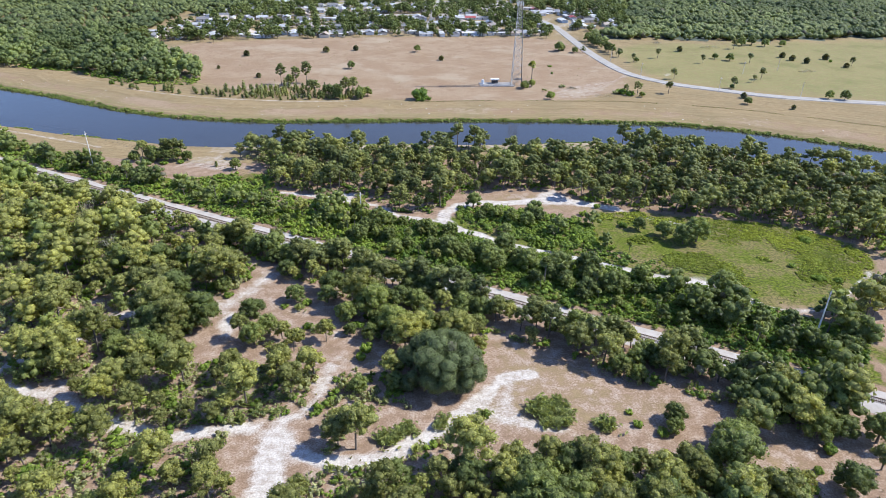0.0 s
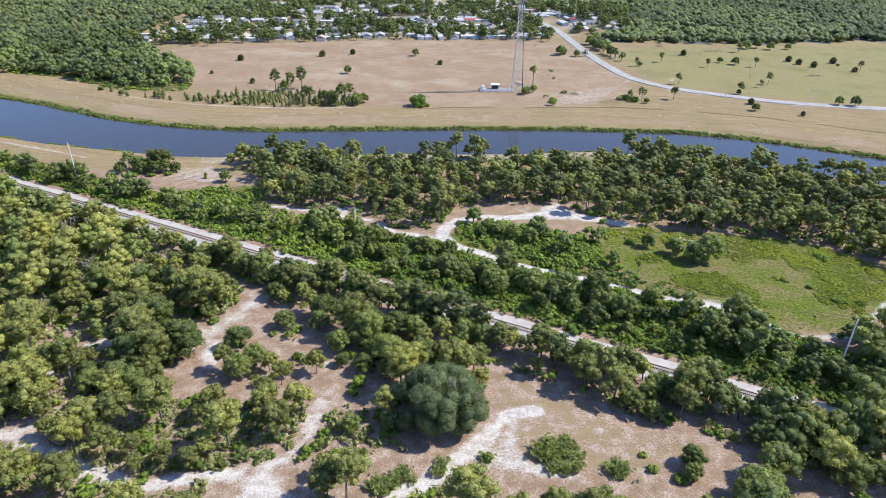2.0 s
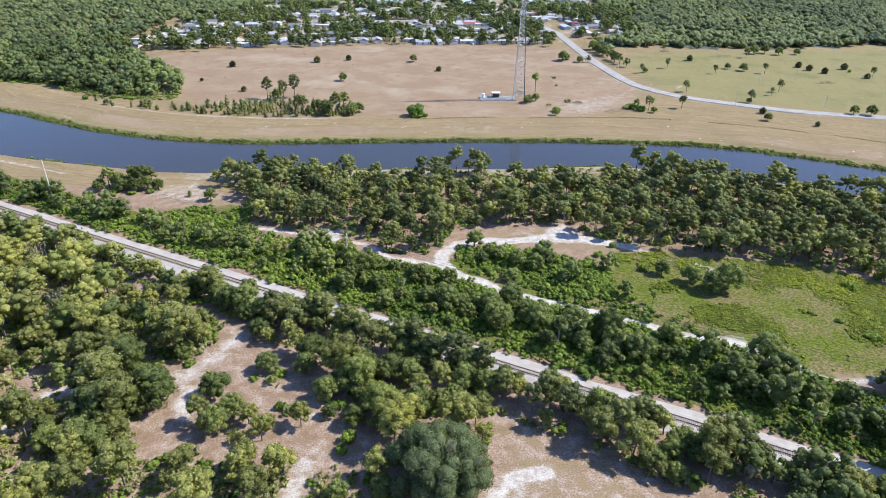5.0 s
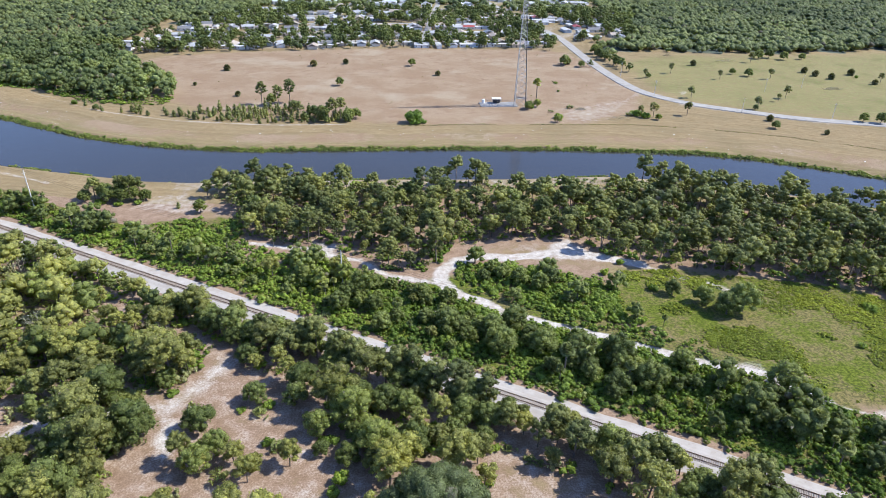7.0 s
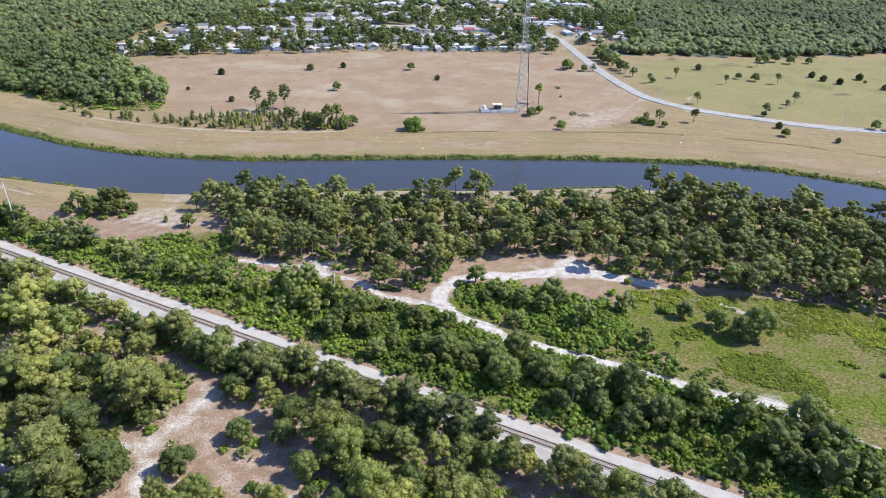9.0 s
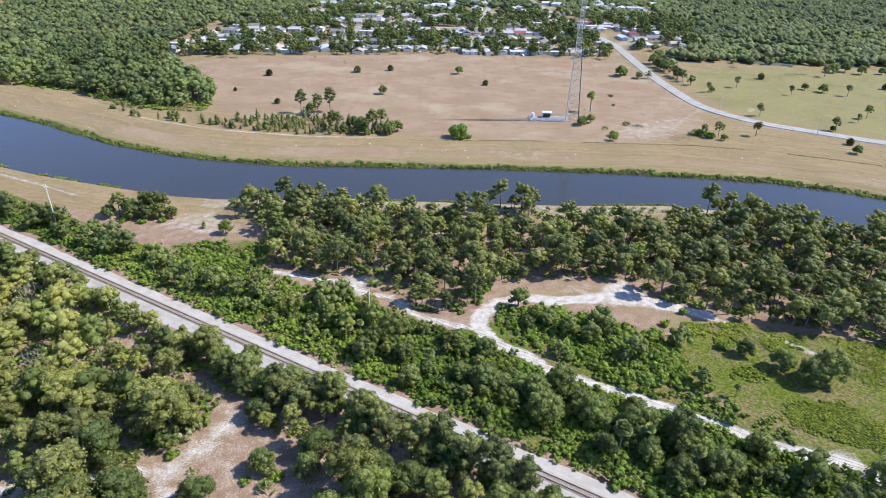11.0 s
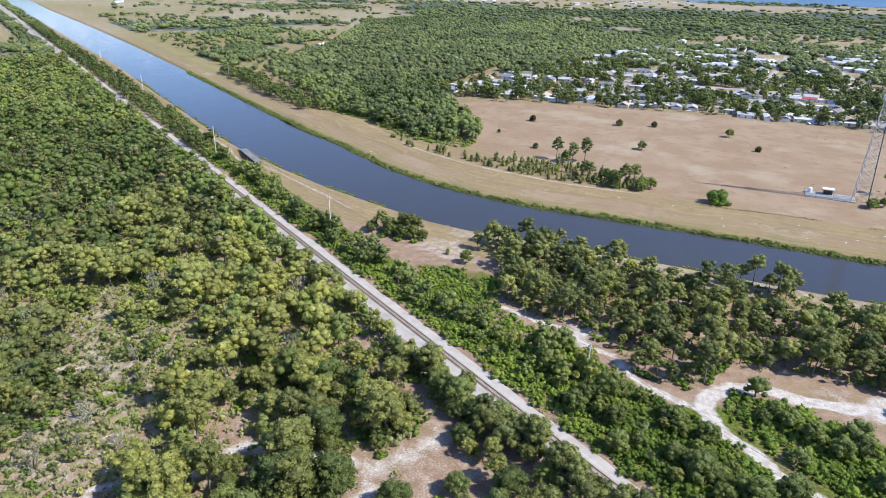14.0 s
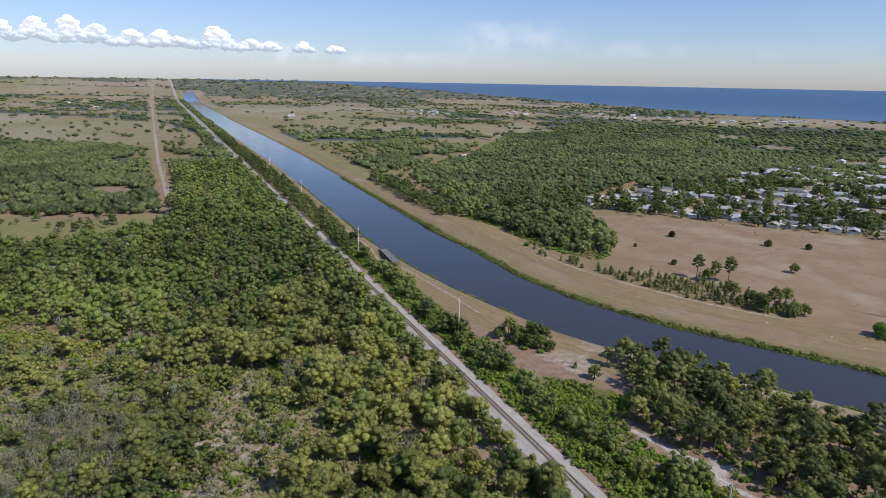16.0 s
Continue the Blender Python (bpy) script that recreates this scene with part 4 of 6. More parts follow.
KINDS = make_kinds()
FARLEAF = leaf_material("distant_leaves", (0.124, 0.160, 0.066), (0.275, 0.318, 0.130), (0.14, 0.13, 0.09), grain=4.0)
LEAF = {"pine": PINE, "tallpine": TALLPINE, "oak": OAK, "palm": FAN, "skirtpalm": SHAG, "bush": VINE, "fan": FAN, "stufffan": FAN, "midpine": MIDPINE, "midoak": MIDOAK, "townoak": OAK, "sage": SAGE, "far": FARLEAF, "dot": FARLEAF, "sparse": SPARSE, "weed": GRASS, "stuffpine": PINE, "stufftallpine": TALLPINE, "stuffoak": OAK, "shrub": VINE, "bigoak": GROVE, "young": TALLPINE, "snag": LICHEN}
WOOD = {"palm": PALMBARK, "skirtpalm": PALMBARK, "snag": THATCH}


def scatter(rng, n, ring):
    p = np.array(ring)
    x, y = rng.uniform(p[:, 0].min(), p[:, 0].max(), n), rng.uniform(p[:, 1].min(), p[:, 1].max(), n)
    ok = within(x, y, ring)
    return x[ok], y[ok]


def thin(x, y, gap, keep=None):
    """Drops points that stand nearer than gap to an earlier one."""
    gap = np.broadcast_to(gap, len(x))
    cell, grid, ok = 6.0, {}, []
    for k in range(len(x)):
        i, j = int(x[k] // cell), int(y[k] // cell)
        near = [q for a in (-1, 0, 1) for b in (-1, 0, 1) for q in grid.get((i + a, j + b), ())]
        if all((x[k] - x[q]) ** 2 + (y[k] - y[q]) ** 2 > gap[k] ** 2 for q in near):
            grid.setdefault((i, j), []).append(k)
            ok.append(k)
    return np.array(ok, int)


def stuff(name, kind, xy, scale, tone, label, category, rng):
    """Many plants of a kind as one mesh."""
    vs, ts, mi, to, n = [], [], [], [], 0
    z = height(xy[:, 0], xy[:, 1])
    turn, pick = rng.uniform(0, 6.28, len(xy)), rng.randint(0, len(KINDS[kind]), len(xy))
    for k in range(len(xy)):
        c, s = math.cos(turn[k]), math.sin(turn[k])
        m = np.array([[c, -s, 0], [s, c, 0], [0, 0, min(1.0, 1.1 / scale[k]) if kind in ("far", "dot") else 1.0]]).T * scale[k]
        for which, piece in enumerate(KINDS[kind][pick[k]]):
            if piece is None:
                continue
            v, t = piece
            vs.append(v @ m + [xy[k, 0], xy[k, 1], z[k]])
            ts.append(t + n)
            mi.append(np.full(len(t), which, np.int8))
            to.append(np.full(len(v), tone[k]))
            n += len(v)
    if not vs:
        return None
    me = tri_mesh(name, np.concatenate(vs), np.concatenate(ts), [WOOD.get(kind, BARK), LEAF[kind]], np.concatenate(mi), np.concatenate(to), True)
    return tagged(new(name, me), label, category, kind="stuff")


MODELS = {}


def models(kind, trunk_name="trunk", crown_name="crown"):
    """The shared meshes of single trees, three tones of each shape."""
    if kind not in MODELS:
        MODELS[kind] = []
        for (wood, leaf) in KINDS[kind]:
            for tone in (0.15, 0.5, 0.85):
                w = tri_mesh(trunk_name, *wood, [WOOD.get(kind, BARK)]) if wood is not None else None
                MODELS[kind].append((w, tri_mesh(crown_name, *leaf, [LEAF[kind]], tone=np.full(len(leaf[0]), tone), smooth=True)))
    return MODELS[kind]


def singles(name, kind, xy, scale, label, category, group, rng):
    z = height(xy[:, 0], xy[:, 1])
    got = models(kind)
    for k in range(len(xy)):
        w, c = got[rng.randint(len(got))]
        root = thing(name, (0, 0, 0), label, category, group)
        root.matrix_basis = pose(xy[k, 0], xy[k, 1], z[k], 0, 0, rng.uniform(0, 360)) @ Matrix.Scale(float(scale[k]), 4)
        for nm, me in (("trunk", w), ("crown", c)):
            if me is not None:
                new(nm, me).parent = root


# ---- woods ----
OPEN = [r for r in CLEARINGS] + [MEADOW]
FRONT_GAPS = [[(3, 134), (18, 138), (50, 144), (76, 138), (85, 131), (66, 112), (40, 111), (3, 113)], [(85, 131), (94, 125), (109, 130), (113, 119), (107, 110), (89, 108), (82, 104), (68, 106), (78, 118)]]
OAK_FRONT = [(-24, 134), (12, 130), (3, 121), (-20, 116)]
FORK_GAP = [(-66, 202), (-48, 197), (-32, 186), (-22, 172), (-16, 158), (-30, 145), (-58, 149), (-67, 165)]
NEAR_GAP = [(-50, 128), (-30, 128), (-28, 112), (-37, 98), (-46, 98), (-56, 116)]
WEST_GAP = [(-64, 162), (-70, 176), (-66, 186), (-58, 184), (-56, 160), (-62, 150), (-78, 148), (-80, 170)]
BRIDGE_GAP = [(-338, 392), (-298, 362), (-280, 372), (-295, 395), (-338, 418)]


def free_of(x, y, tree=0.0):
    """Whether a plant may stand there: off the track bed, the water, sand tracks and clearings."""
    v = rail_v(x, y)
    ok = ~((v > -9.6) & (v < 4.2)) & (to_canal(x, y) > 4)
    for half, _, line in TRACKS:
        ok &= away(x, y, line) > half + tree
    for ring in OPEN:
        ok &= ~within(x, y, ring) & (away(x, y, ring + ring[:1]) > 2.0 * tree)
    ok &= np.hypot(x - 0.5, y - 143) > 13.0
    if tree >= 1.0:
        for ring in CLEARINGS + [r for _, r in SANDS]:
            ok &= ~within(x, y + 6.0, ring)
        for half, weight, line in TRACKS:
            if weight > 0.65:
                ok &= away(x, y + 4.5, line) > half + 0.5
    for ring in [r for _, r in SANDS] + FRONT_GAPS + [BRIDGE_GAP, OAK_FRONT, NEAR_GAP, WEST_GAP, FORK_GAP]:
        ok &= ~within(x, y, ring)
    return ok


def in_view(x, y):
    """The side of the place that the flight faces."""
    a = np.degrees(np.arctan2(-(np.asarray(x) - 1), np.asarray(y) - 60))
    return (np.degrees(np.arctan2(np.asarray(x), np.asarray(y))) < 39.5) & (a < 76)


def plant(seed, ring, gap, mix, density=1.0, size=1.0, tree=1.0, where=None, under=False):
    """Trees over a ring of land. mix: kinds and their shares. Returns kind -> (xy, scale)."""
    rng = np.random.RandomState(seed)
    p = np.array(ring)
    area = np.ptp(p[:, 0]) * np.ptp(p[:, 1])
    x, y = scatter(rng, int(area / gap**2 * 3 * density), ring)
    ok = free_of(x, y, tree=tree) & (under | (in_view(x, y) & (y > 92)))
    if where is not None:
        ok &= where(x, y)
    x, y = x[ok], y[ok]
    k = thin(x, y, gap * rng.uniform(0.75, 1.25, len(x)))
    x, y = x[k], y[k]
    cut = np.cumsum([s for _, s in mix])
    which = np.searchsorted(cut / cut[-1], rng.rand(len(x)))
    return {kind: (np.stack([x[which == i], y[which == i]], -1), size * (0.6 + 0.85 * rng.rand((which == i).sum()) ** 1.6)) for i, (kind, _) in enumerate(mix)}


PLANTS = {}


def add(found):
    for kind, (xy, s) in found.items():
        PLANTS.setdefault(kind, []).append((xy, s))


SOUTH = [(-175, 262), (-60, 205), (90, 135), (170, 96), (130, 30), (-60, 60), (-150, 80), (-260, 140), (-290, 300)]
FAR_SIDE = [(-185, 492), (-240, 490), (-300, 520), (-352, 536), (-420, 590), (-496, 629), (-593, 737), (-625, 896), (-828, 1309), (-783, 1490), (-500, 1500), (-240, 1320), (-250, 1010), (-330, 900), (-320, 740), (-320, 650), (-285, 618), (-236, 566)]
patchy = lambda size, level, seed: (lambda x, y: smooth_noise(x, y, size, seed) > level)  # noqa: E731
front_left = lambda x, y: (x < -15) & (y < 168 + 0.2 * x) & ~within(x, y, PALE)  # noqa: E731
in_pale = lambda x, y: within(x, y, PALE)  # noqa: E731
add(plant(1, SOUTH, 4.4, [("pine", 6), ("oak", 2.4), ("fan", 1.2), ("bush", 1)], size=1.2, where=lambda x, y: (smooth_noise(x, y, 16.0, 21) > 0.2) & ~in_pale(x, y) & ~front_left(x, y)))
add(plant(12, SOUTH, 4.5, [("pine", 7), ("oak", 0.8), ("fan", 3), ("sage", 2)], size=1.08, where=front_left))
add(plant(11, SOUTH, 2.6, [("fan", 4), ("sage", 2)], 0.5, tree=0.5, where=lambda x, y: (x < -40) & ~in_pale(x, y)))
add(plant(2, SOUTH, 2.3, [("fan", 3), ("shrub", 3), ("sage", 2)], 1.0, tree=0.3, where=lambda x, y: (smooth_noise(x, y, 10.0, 22) > 0.30) & ~in_pale(x, y)))
# the row of trees beside the track, south and north of it
beside = lambda lo, hi, v0, v1: [rail_xy(u, v) for u, v in ((lo, v0), (hi, v0), (hi, v1), (lo, v1))]  # noqa: E731
add(plant(31, beside(-300, -205, -9, -17), 4.4, [("oak", 4), ("pine", 2)], 1.2))
add(plant(35, beside(-205, -140, -10.0, -19), 4.4, [("oak", 4), ("pine", 2)], 1.2))
add(plant(36, beside(-420, -140, -5.5, -20), 2.8, [("shrub", 4)], 0.5, tree=0.3))
add(plant(32, beside(-10, 130, -8.0, -18), 4.0, [("oak", 6), ("pine", 2), ("bush", 1)], 1.6, size=1.1))
add(plant(321, beside(-140, -10, -7.6, -18), 4.2, [("oak", 4), ("pine", 3), ("tallpine", 3)], 1.6, size=1.0))
add(plant(38, [(18, 121), (62, 117), (76, 112), (84, 104), (98, 112), (90, 130), (74, 138), (100, 142), (175, 100), (160, 60), (20, 80)], 4.0, [("oak", 5), ("pine", 3), ("fan", 1)], 1.5, size=1.15))
add(plant(381, [(88, 136), (100, 128), (112, 112), (150, 95), (170, 110), (120, 150), (96, 146)], 4.2, [("oak", 5), ("pine", 1)], 1.5, size=1.3))
add(plant(30, beside(-470, -215, 9, 19), 4.2, [("oak", 5), ("bush", 2), ("palm", 1.0)], 0.9))
add(plant(3, beside(-215, 140, 9, 28), 4.3, [("oak", 4), ("bush", 4), ("palm", 0.9), ("pine", 0.6)], 1.0, size=0.85, where=lambda x, y: ~within(x, y, VINES)))
add(plant(33, beside(-215, 140, 4.0, 34), 2.1, [("shrub", 4), ("fan", 0.4)], 1.2, tree=0.4))
add(plant(37, beside(-470, -215, 4.4, 20), 2.3, [("shrub", 4), ("fan", 0.6)], 0.8, tree=0.4))
add(plant(34, VINES, 2.2, [("shrub", 4)], 1.0, tree=0.4))
add(plant(39, beside(-150, 25, -6.3, -13), 4.2, [("tallpine", 4), ("oak", 1)], 1.2))
# pines between the sand loop and the canal
PINES = [(-112, 348), (-60, 352), (60, 357), (130, 350), (260, 290), (330, 180), (190, 213), (128, 252), (75, 264), (62, 272), (48, 287), (28, 287), (4, 275), (-6, 256), (-20, 258), (-46, 274), (-78, 284), (-100, 305)]
add(plant(4, PINES, 4.0, [("tallpine", 6), ("pine", 1.6), ("oak", 0.8)], size=1.0, where=lambda x, y: (to_canal(x, y) > np.where((x > 22) & (x < 100), 27.0, np.where((x > -48) & (x < -4), 22.0, 9.0))) & ((x > 40) | (smooth_noise(x, y, 12.0, 41) > 0.28))))
add(plant(41, PINES, 2.8, [("shrub", 3), ("fan", 2), ("sage", 1)], 0.6, where=lambda x, y: to_canal(x, y) > 8))
# thicket between the two tracks
add(plant(5, THICKET, 4.3, [("oak", 4), ("bush", 3), ("palm", 0.4)], 0.8, tree=3.0))
add(plant(51, THICKET, 2.1, [("shrub", 5), ("fan", 0.4)], 1.2, tree=0.3))
add(plant(54, [(4, 262), (6, 249), (16, 241), (41, 226), (66, 214), (84, 206), (86, 226), (66, 248), (42, 259), (20, 267)], 2.4, [("shrub", 6), ("bush", 1), ("oak", 0.25)], 0.9, tree=0.0))
add(plant(52, GLADE, 2.2, [("shrub", 6), ("bush", 2)], 1.3, tree=0.5))
EASTWOOD = [(122, 178), (150, 190), (172, 205), (330, 180), (420, 60), (200, 80), (140, 140)]
add(plant(53, EASTWOOD, 4.6, [("oak", 6), ("pine", 1), ("palm", 0.3)], 1.0, size=1.2))
# the great wood south of the track
WESTWOOD = [(-175, 262), (-290, 300), (-260, 140), (-420, 40), (-540, 170), (-480, 270), (-505, 335), (-560, 356), (-640, 410), (-800, 492), (-800, 590), (-560, 472), (-330, 358)]
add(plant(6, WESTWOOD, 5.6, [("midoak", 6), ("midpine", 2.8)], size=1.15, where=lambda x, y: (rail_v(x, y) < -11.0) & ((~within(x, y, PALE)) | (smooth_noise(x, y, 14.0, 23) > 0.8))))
add(plant(63, PALE, 5.2, [("pine", 5), ("oak", 3)], size=0.95, where=patchy(18.0, 0.50, 24)))
add(plant(66, PALE, 3.6, [("pine", 3), ("oak", 4), ("bush", 2)], size=0.6, where=patchy(11.0, 0.53, 25)))
add(plant(64, PALE, 2.2, [("sage", 4), ("fan", 3), ("shrub", 1.2)], 1.5, tree=0.4))
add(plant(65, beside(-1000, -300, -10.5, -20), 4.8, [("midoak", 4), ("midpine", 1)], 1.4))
add(plant(61, [(-255, 155), (-218, 176), (-190, 160), (-165, 138), (-150, 112), (-190, 98)], 3.4, [("snag", 5)], 0.6))
add(plant(62, WESTWOOD, 3.4, [("shrub", 2), ("fan", 3)], 0.8, where=lambda x, y: (rail_v(x, y) < -6) & (np.hypot(x + 180, y - 210) < 150) & ~in_pale(x, y)))
add(plant(67, WESTWOOD, 12.0, [("snag", 4)], 0.35, where=lambda x, y: (x > -420) & (rail_v(x, y) < -14)))
add(plant(68, SOUTH, 12.0, [("snag", 4)], 0.30, where=lambda x, y: (x < -120) & (rail_v(x, y) < -18)))
# trees along the canal's south bank, westwards
add(plant(7, beside(-1500, -470, 4.8, 20), 4.8, [("townoak", 4)], 1.0))
add(plant(71, beside(-3400, -1500, 6, 24), 9.0, [("far", 4)], 1.0))
add(plant(72, beside(-3400, -1000, -13, -32), 9.5, [("far", 4)], 1.0))
add(plant(94, FIELD_WEST, 7.0, [("townoak", 4), ("sage", 4), ("midpine", 1)], 1.0, size=0.8, where=patchy(26.0, 0.60, 95)))
# woods under the flight's first stretch
add(plant(95, [(-120, 88), (-130, 20), (-60, -30), (70, -30), (140, 20), (120, 88)], 6.4, [("midpine", 5), ("midoak", 4), ("fan", 3)], 1.0, under=True))
# young pines, wood and thicket beyond the canal
add(plant(8, [(-230, 462), (-195, 466), (-150, 470), (-110, 478), (-60, 462), (-58, 447), (-120, 440), (-170, 450), (-215, 455)], 3.1, [("young", 5)], 1.2, where=lambda x, y: smooth_noise(x, y, 7.0, 13) * 1.2 + (x + 230) / 300 > 0.84))
add(plant(9, FAR_SIDE, 7.2, [("bigoak", 7)], 1.2, where=lambda x, y: np.hypot(x, y) < 760))
add(plant(91, [(-190, 480), (-240, 482), (-300, 514), (-352, 530), (-352, 545), (-250, 510), (-190, 500)], 3.0, [("shrub", 4)], 1.0))
add(plant(92, FAR_SIDE, 7.6, [("far", 7)], 1.1, size=1.1, where=lambda x, y: np.hypot(x, y) >= 760))
add(plant(93, [rail_xy(u, v) for u, v in ((-790, 124), (-560, 116), (-545, 140), (-780, 148))], 5.0, [("townoak", 4)], 1.0))


STREETS = [
    [(-290, 700), (-160, 722), (-20, 740), (118, 748)], [(-280, 760), (-140, 780), (0, 796), (108, 804)], [(-265, 825), (-120, 842), (20, 858), (104, 866)],
    [(-255, 890), (-100, 905), (90, 930)], [(-235, 960), (-80, 975), (90, 990)], [(-160, 715), (-150, 860), (-130, 1050)], [(-20, 735), (-15, 900), (0, 1200)],
]


def town_lots():
    rng = np.random.RandomState(19)
    cell = [(-311, 696), (-285, 706), (-267, 740), (-237, 718), (-135, 919), (-110, 922), (-84, 925), (-63, 936)]
    for j in range(44):
        for i in range(42):
            x, y = -330 + i * 15.5 + rng.uniform(-3, 3), 672 + j * 17.5 + (j % 2) * 4 + rng.uniform(-2.5, 2.5)
            x, y = x - (y - 700) * 0.12, y + (x + 100) * 0.13
            p, q = np.array([x]), np.array([y])
            if not within(p, q, TOWN)[0] or away(p, q, ROAD)[0] < 14 or any(away(p, q, st)[0] < 9 for st in STREETS):
                continue
            if rng.rand() < 0.72 - 0.38 * (y > 930):
                cell.append((x, y))
    return cell


LOTS = town_lots()


def country(seed, lo, hi, gap, grow, rule):
    """Far trees between two distances, scaled up with distance where they stand for groups of trees."""
    rng = np.random.RandomState(seed)
    n = int(0.64 * (hi * hi - lo * lo) * math.pi / gap**2)
    a, r = np.radians(rng.uniform(-38, 78, n)), np.sqrt(rng.uniform(lo * lo, hi * hi, n))
    x, y = 1 - np.sin(a) * r, 60 + np.cos(a) * r
    ok = (to_canal(x, y) > 50) | ((rail_v(x, y) < -25) & (rail_u(x, y) < -600))
    for ring in (BROWN, FIELD_EAST, FIELD_WEST, FAR_SIDE):
        ok &= ~within(x, y, ring)
    ok &= (away(x, y, ROAD) > np.where(y > 690, 13, 9)) & (away(x, y, STRIP) > 13) & (to_canal(x, y) > 12)
    x, y = x[ok], y[ok]
    keep = rule(x, y, rng) & ~within(x, y, WESTWOOD)
    town = within(x, y, TOWN)
    lots = np.array(LOTS)
    for k in np.nonzero(town & keep)[0]:
        keep[k] = np.hypot(lots[:, 0] - x[k], lots[:, 1] - y[k]).min() > 7.0 and min(away(x[k : k + 1], y[k : k + 1], st)[0] for st in STREETS) > 5
    x, y = x[keep], y[keep]
    az, el = np.degrees(np.arctan2(-(x - EYE[0]), y - EYE[1])), np.degrees(np.arctan2(lift(x, y) - EYE[2], np.hypot(x - EYE[0], y - EYE[1])))
    shore = np.interp(-az, [-s[0] for s in SHORE], [s[1] for s in SHORE])
    dry = (el < shore - 0.03) | (az > 52)
    x, y = x[dry], y[dry]
    full = within(x, y, TOWN) & (y < 960)
    PLANTS.setdefault("townoak", []).append((np.stack([x[full], y[full]], -1), rng.uniform(0.8, 1.75, full.sum())))
    x, y = x[~full], y[~full]
    PLANTS.setdefault("far" if hi < 1400 else "dot", []).append((np.stack([x, y], -1), grow * rng.uniform(0.5, 1.35, len(x))))


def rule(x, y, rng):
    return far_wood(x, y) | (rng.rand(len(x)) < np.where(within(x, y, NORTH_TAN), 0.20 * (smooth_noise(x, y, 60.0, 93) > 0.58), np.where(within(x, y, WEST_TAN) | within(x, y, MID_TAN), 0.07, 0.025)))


country(101, 560, 1300, 11.0, 1.2, rule)
country(102, 1300, 2000, 22.0, 1.75, rule)
country(103, 2000, 3600, 50.0, 2.4, rule)
country(104, 3600, 4600, 100.0, 2.8, rule)

edge = np.random.RandomState(55)
front = between([(-300, 652), (-250, 657), (-156, 684), (-52, 702), (84, 706), (118, 700)], 40) + edge.normal(0, 4.0, (40, 2)) - [0, 3]
PLANTS.setdefault("townoak", []).append((front[edge.rand(40) < 0.75][:30], edge.uniform(0.6, 1.25, 30)))

# lone plants of the fields and clearings: kind, place, size
BRUSH = [(216, 680, 4.0, 3.0, 2.4), (263, 658, 11.0, 3.5, 2.6), (308, 555, 8.0, 3.0, 2.2), (117, 463, 7.5, 5.0, 3.4), (96, 486, 4.0, 2.5, 1.8)]
LONE_FIELD = [
    ("townoak", 110, 636, 0.9), ("townoak", 122, 625, 0.7), ("townoak", 130, 624, 0.7), ("palm", 69, 515, 1.75), ("oak", 59, 483, 0.75), ("bush", 77, 463, 2.4),
    ("sage", 88, 488, 1.8), ("sage", 74, 477, 1.6), ("bush", 62, 487, 1.6), ("bush", 88, 534, 0.8), ("skirtpalm", -188, 536, 0.57), ("skirtpalm", -179, 588, 1.15),
    ("skirtpalm", -147, 507, 0.84), ("skirtpalm", -111, 610, 1.22), ("skirtpalm", -85, 620, 1.01), ("oak", -79, 543, 0.86), ("oak", -27, 616, 0.9), ("skirtpalm", -4, 582, 0.94),
    ("bush", -18, 449, 4.4), ("bush", -15, 447, 3), ("oak", 75, 454, 0.8), ("oak", 60, 487, 0.9), ("oak", 66, 490, 0.72),
    ("oak", 108, 628, 1.2), ("skirtpalm", 112, 634, 1.25), ("oak", 122, 622, 0.84), ("bush", 90, 560, 1.1),
]
LONE_EAST = [
    ("sparse", 166, 475, 1.15), ("sparse", 185, 522, 1.1), ("skirtpalm", 218, 465, 0.9), ("oak", 214, 448, 0.72), ("skirtpalm", 241, 437, 0.65), ("sparse", 168, 584, 1.0),
    ("oak", 171, 586, 0.55), ("sparse", 195, 603, 1.05), ("skirtpalm", 226, 637, 1.1), ("sparse", 230, 584, 0.95), ("oak", 248, 604, 0.72), ("oak", 259, 597, 0.95),
    ("sparse", 273, 587, 1.1), ("sparse", 256, 524, 1.2), ("sparse", 246, 514, 0.75), ("sparse", 222, 493, 1.15), ("oak", 220, 492, 0.5), ("skirtpalm", 315, 614, 1.1),
    ("skirtpalm", 318, 601, 1.1), ("skirtpalm", 326, 591, 1.1), ("skirtpalm", 352, 608, 1.2), ("bush", 351, 597, 1.3), ("skirtpalm", 353, 574, 1.0), ("sparse", 361, 580, 1.0),
    ("oak", 280, 465, 0.85), ("oak", 290, 462, 0.95), ("oak", 300, 672, 1.3), ("oak", 312, 676, 1.2), ("oak", 322, 668, 1.0), ("sparse", 285, 654, 1.2), ("oak", 341, 671, 0.9),
]
LONE_ROADSIDE = [
    ("townoak", 149, 685, 1.3), ("townoak", 152, 660, 1.2), ("townoak", 154, 636, 1.3), ("townoak", 157, 618, 1.25), ("townoak", 160, 606, 1.1), ("townoak", 153, 648, 1),
    ("bush", 131, 473, 2.6), ("bush", 136, 467, 2.3), ("sage", 126, 471, 2.0), ("sparse", 141, 468, 1.2), ("sparse", 134, 471, 0.9), ("oak", 143, 463, 0.7),
    ("oak", 155, 628, 1.2), ("oak", 150, 655, 1.32), ("oak", 148, 668, 1.2), ("oak", 146, 682, 1.32),
]
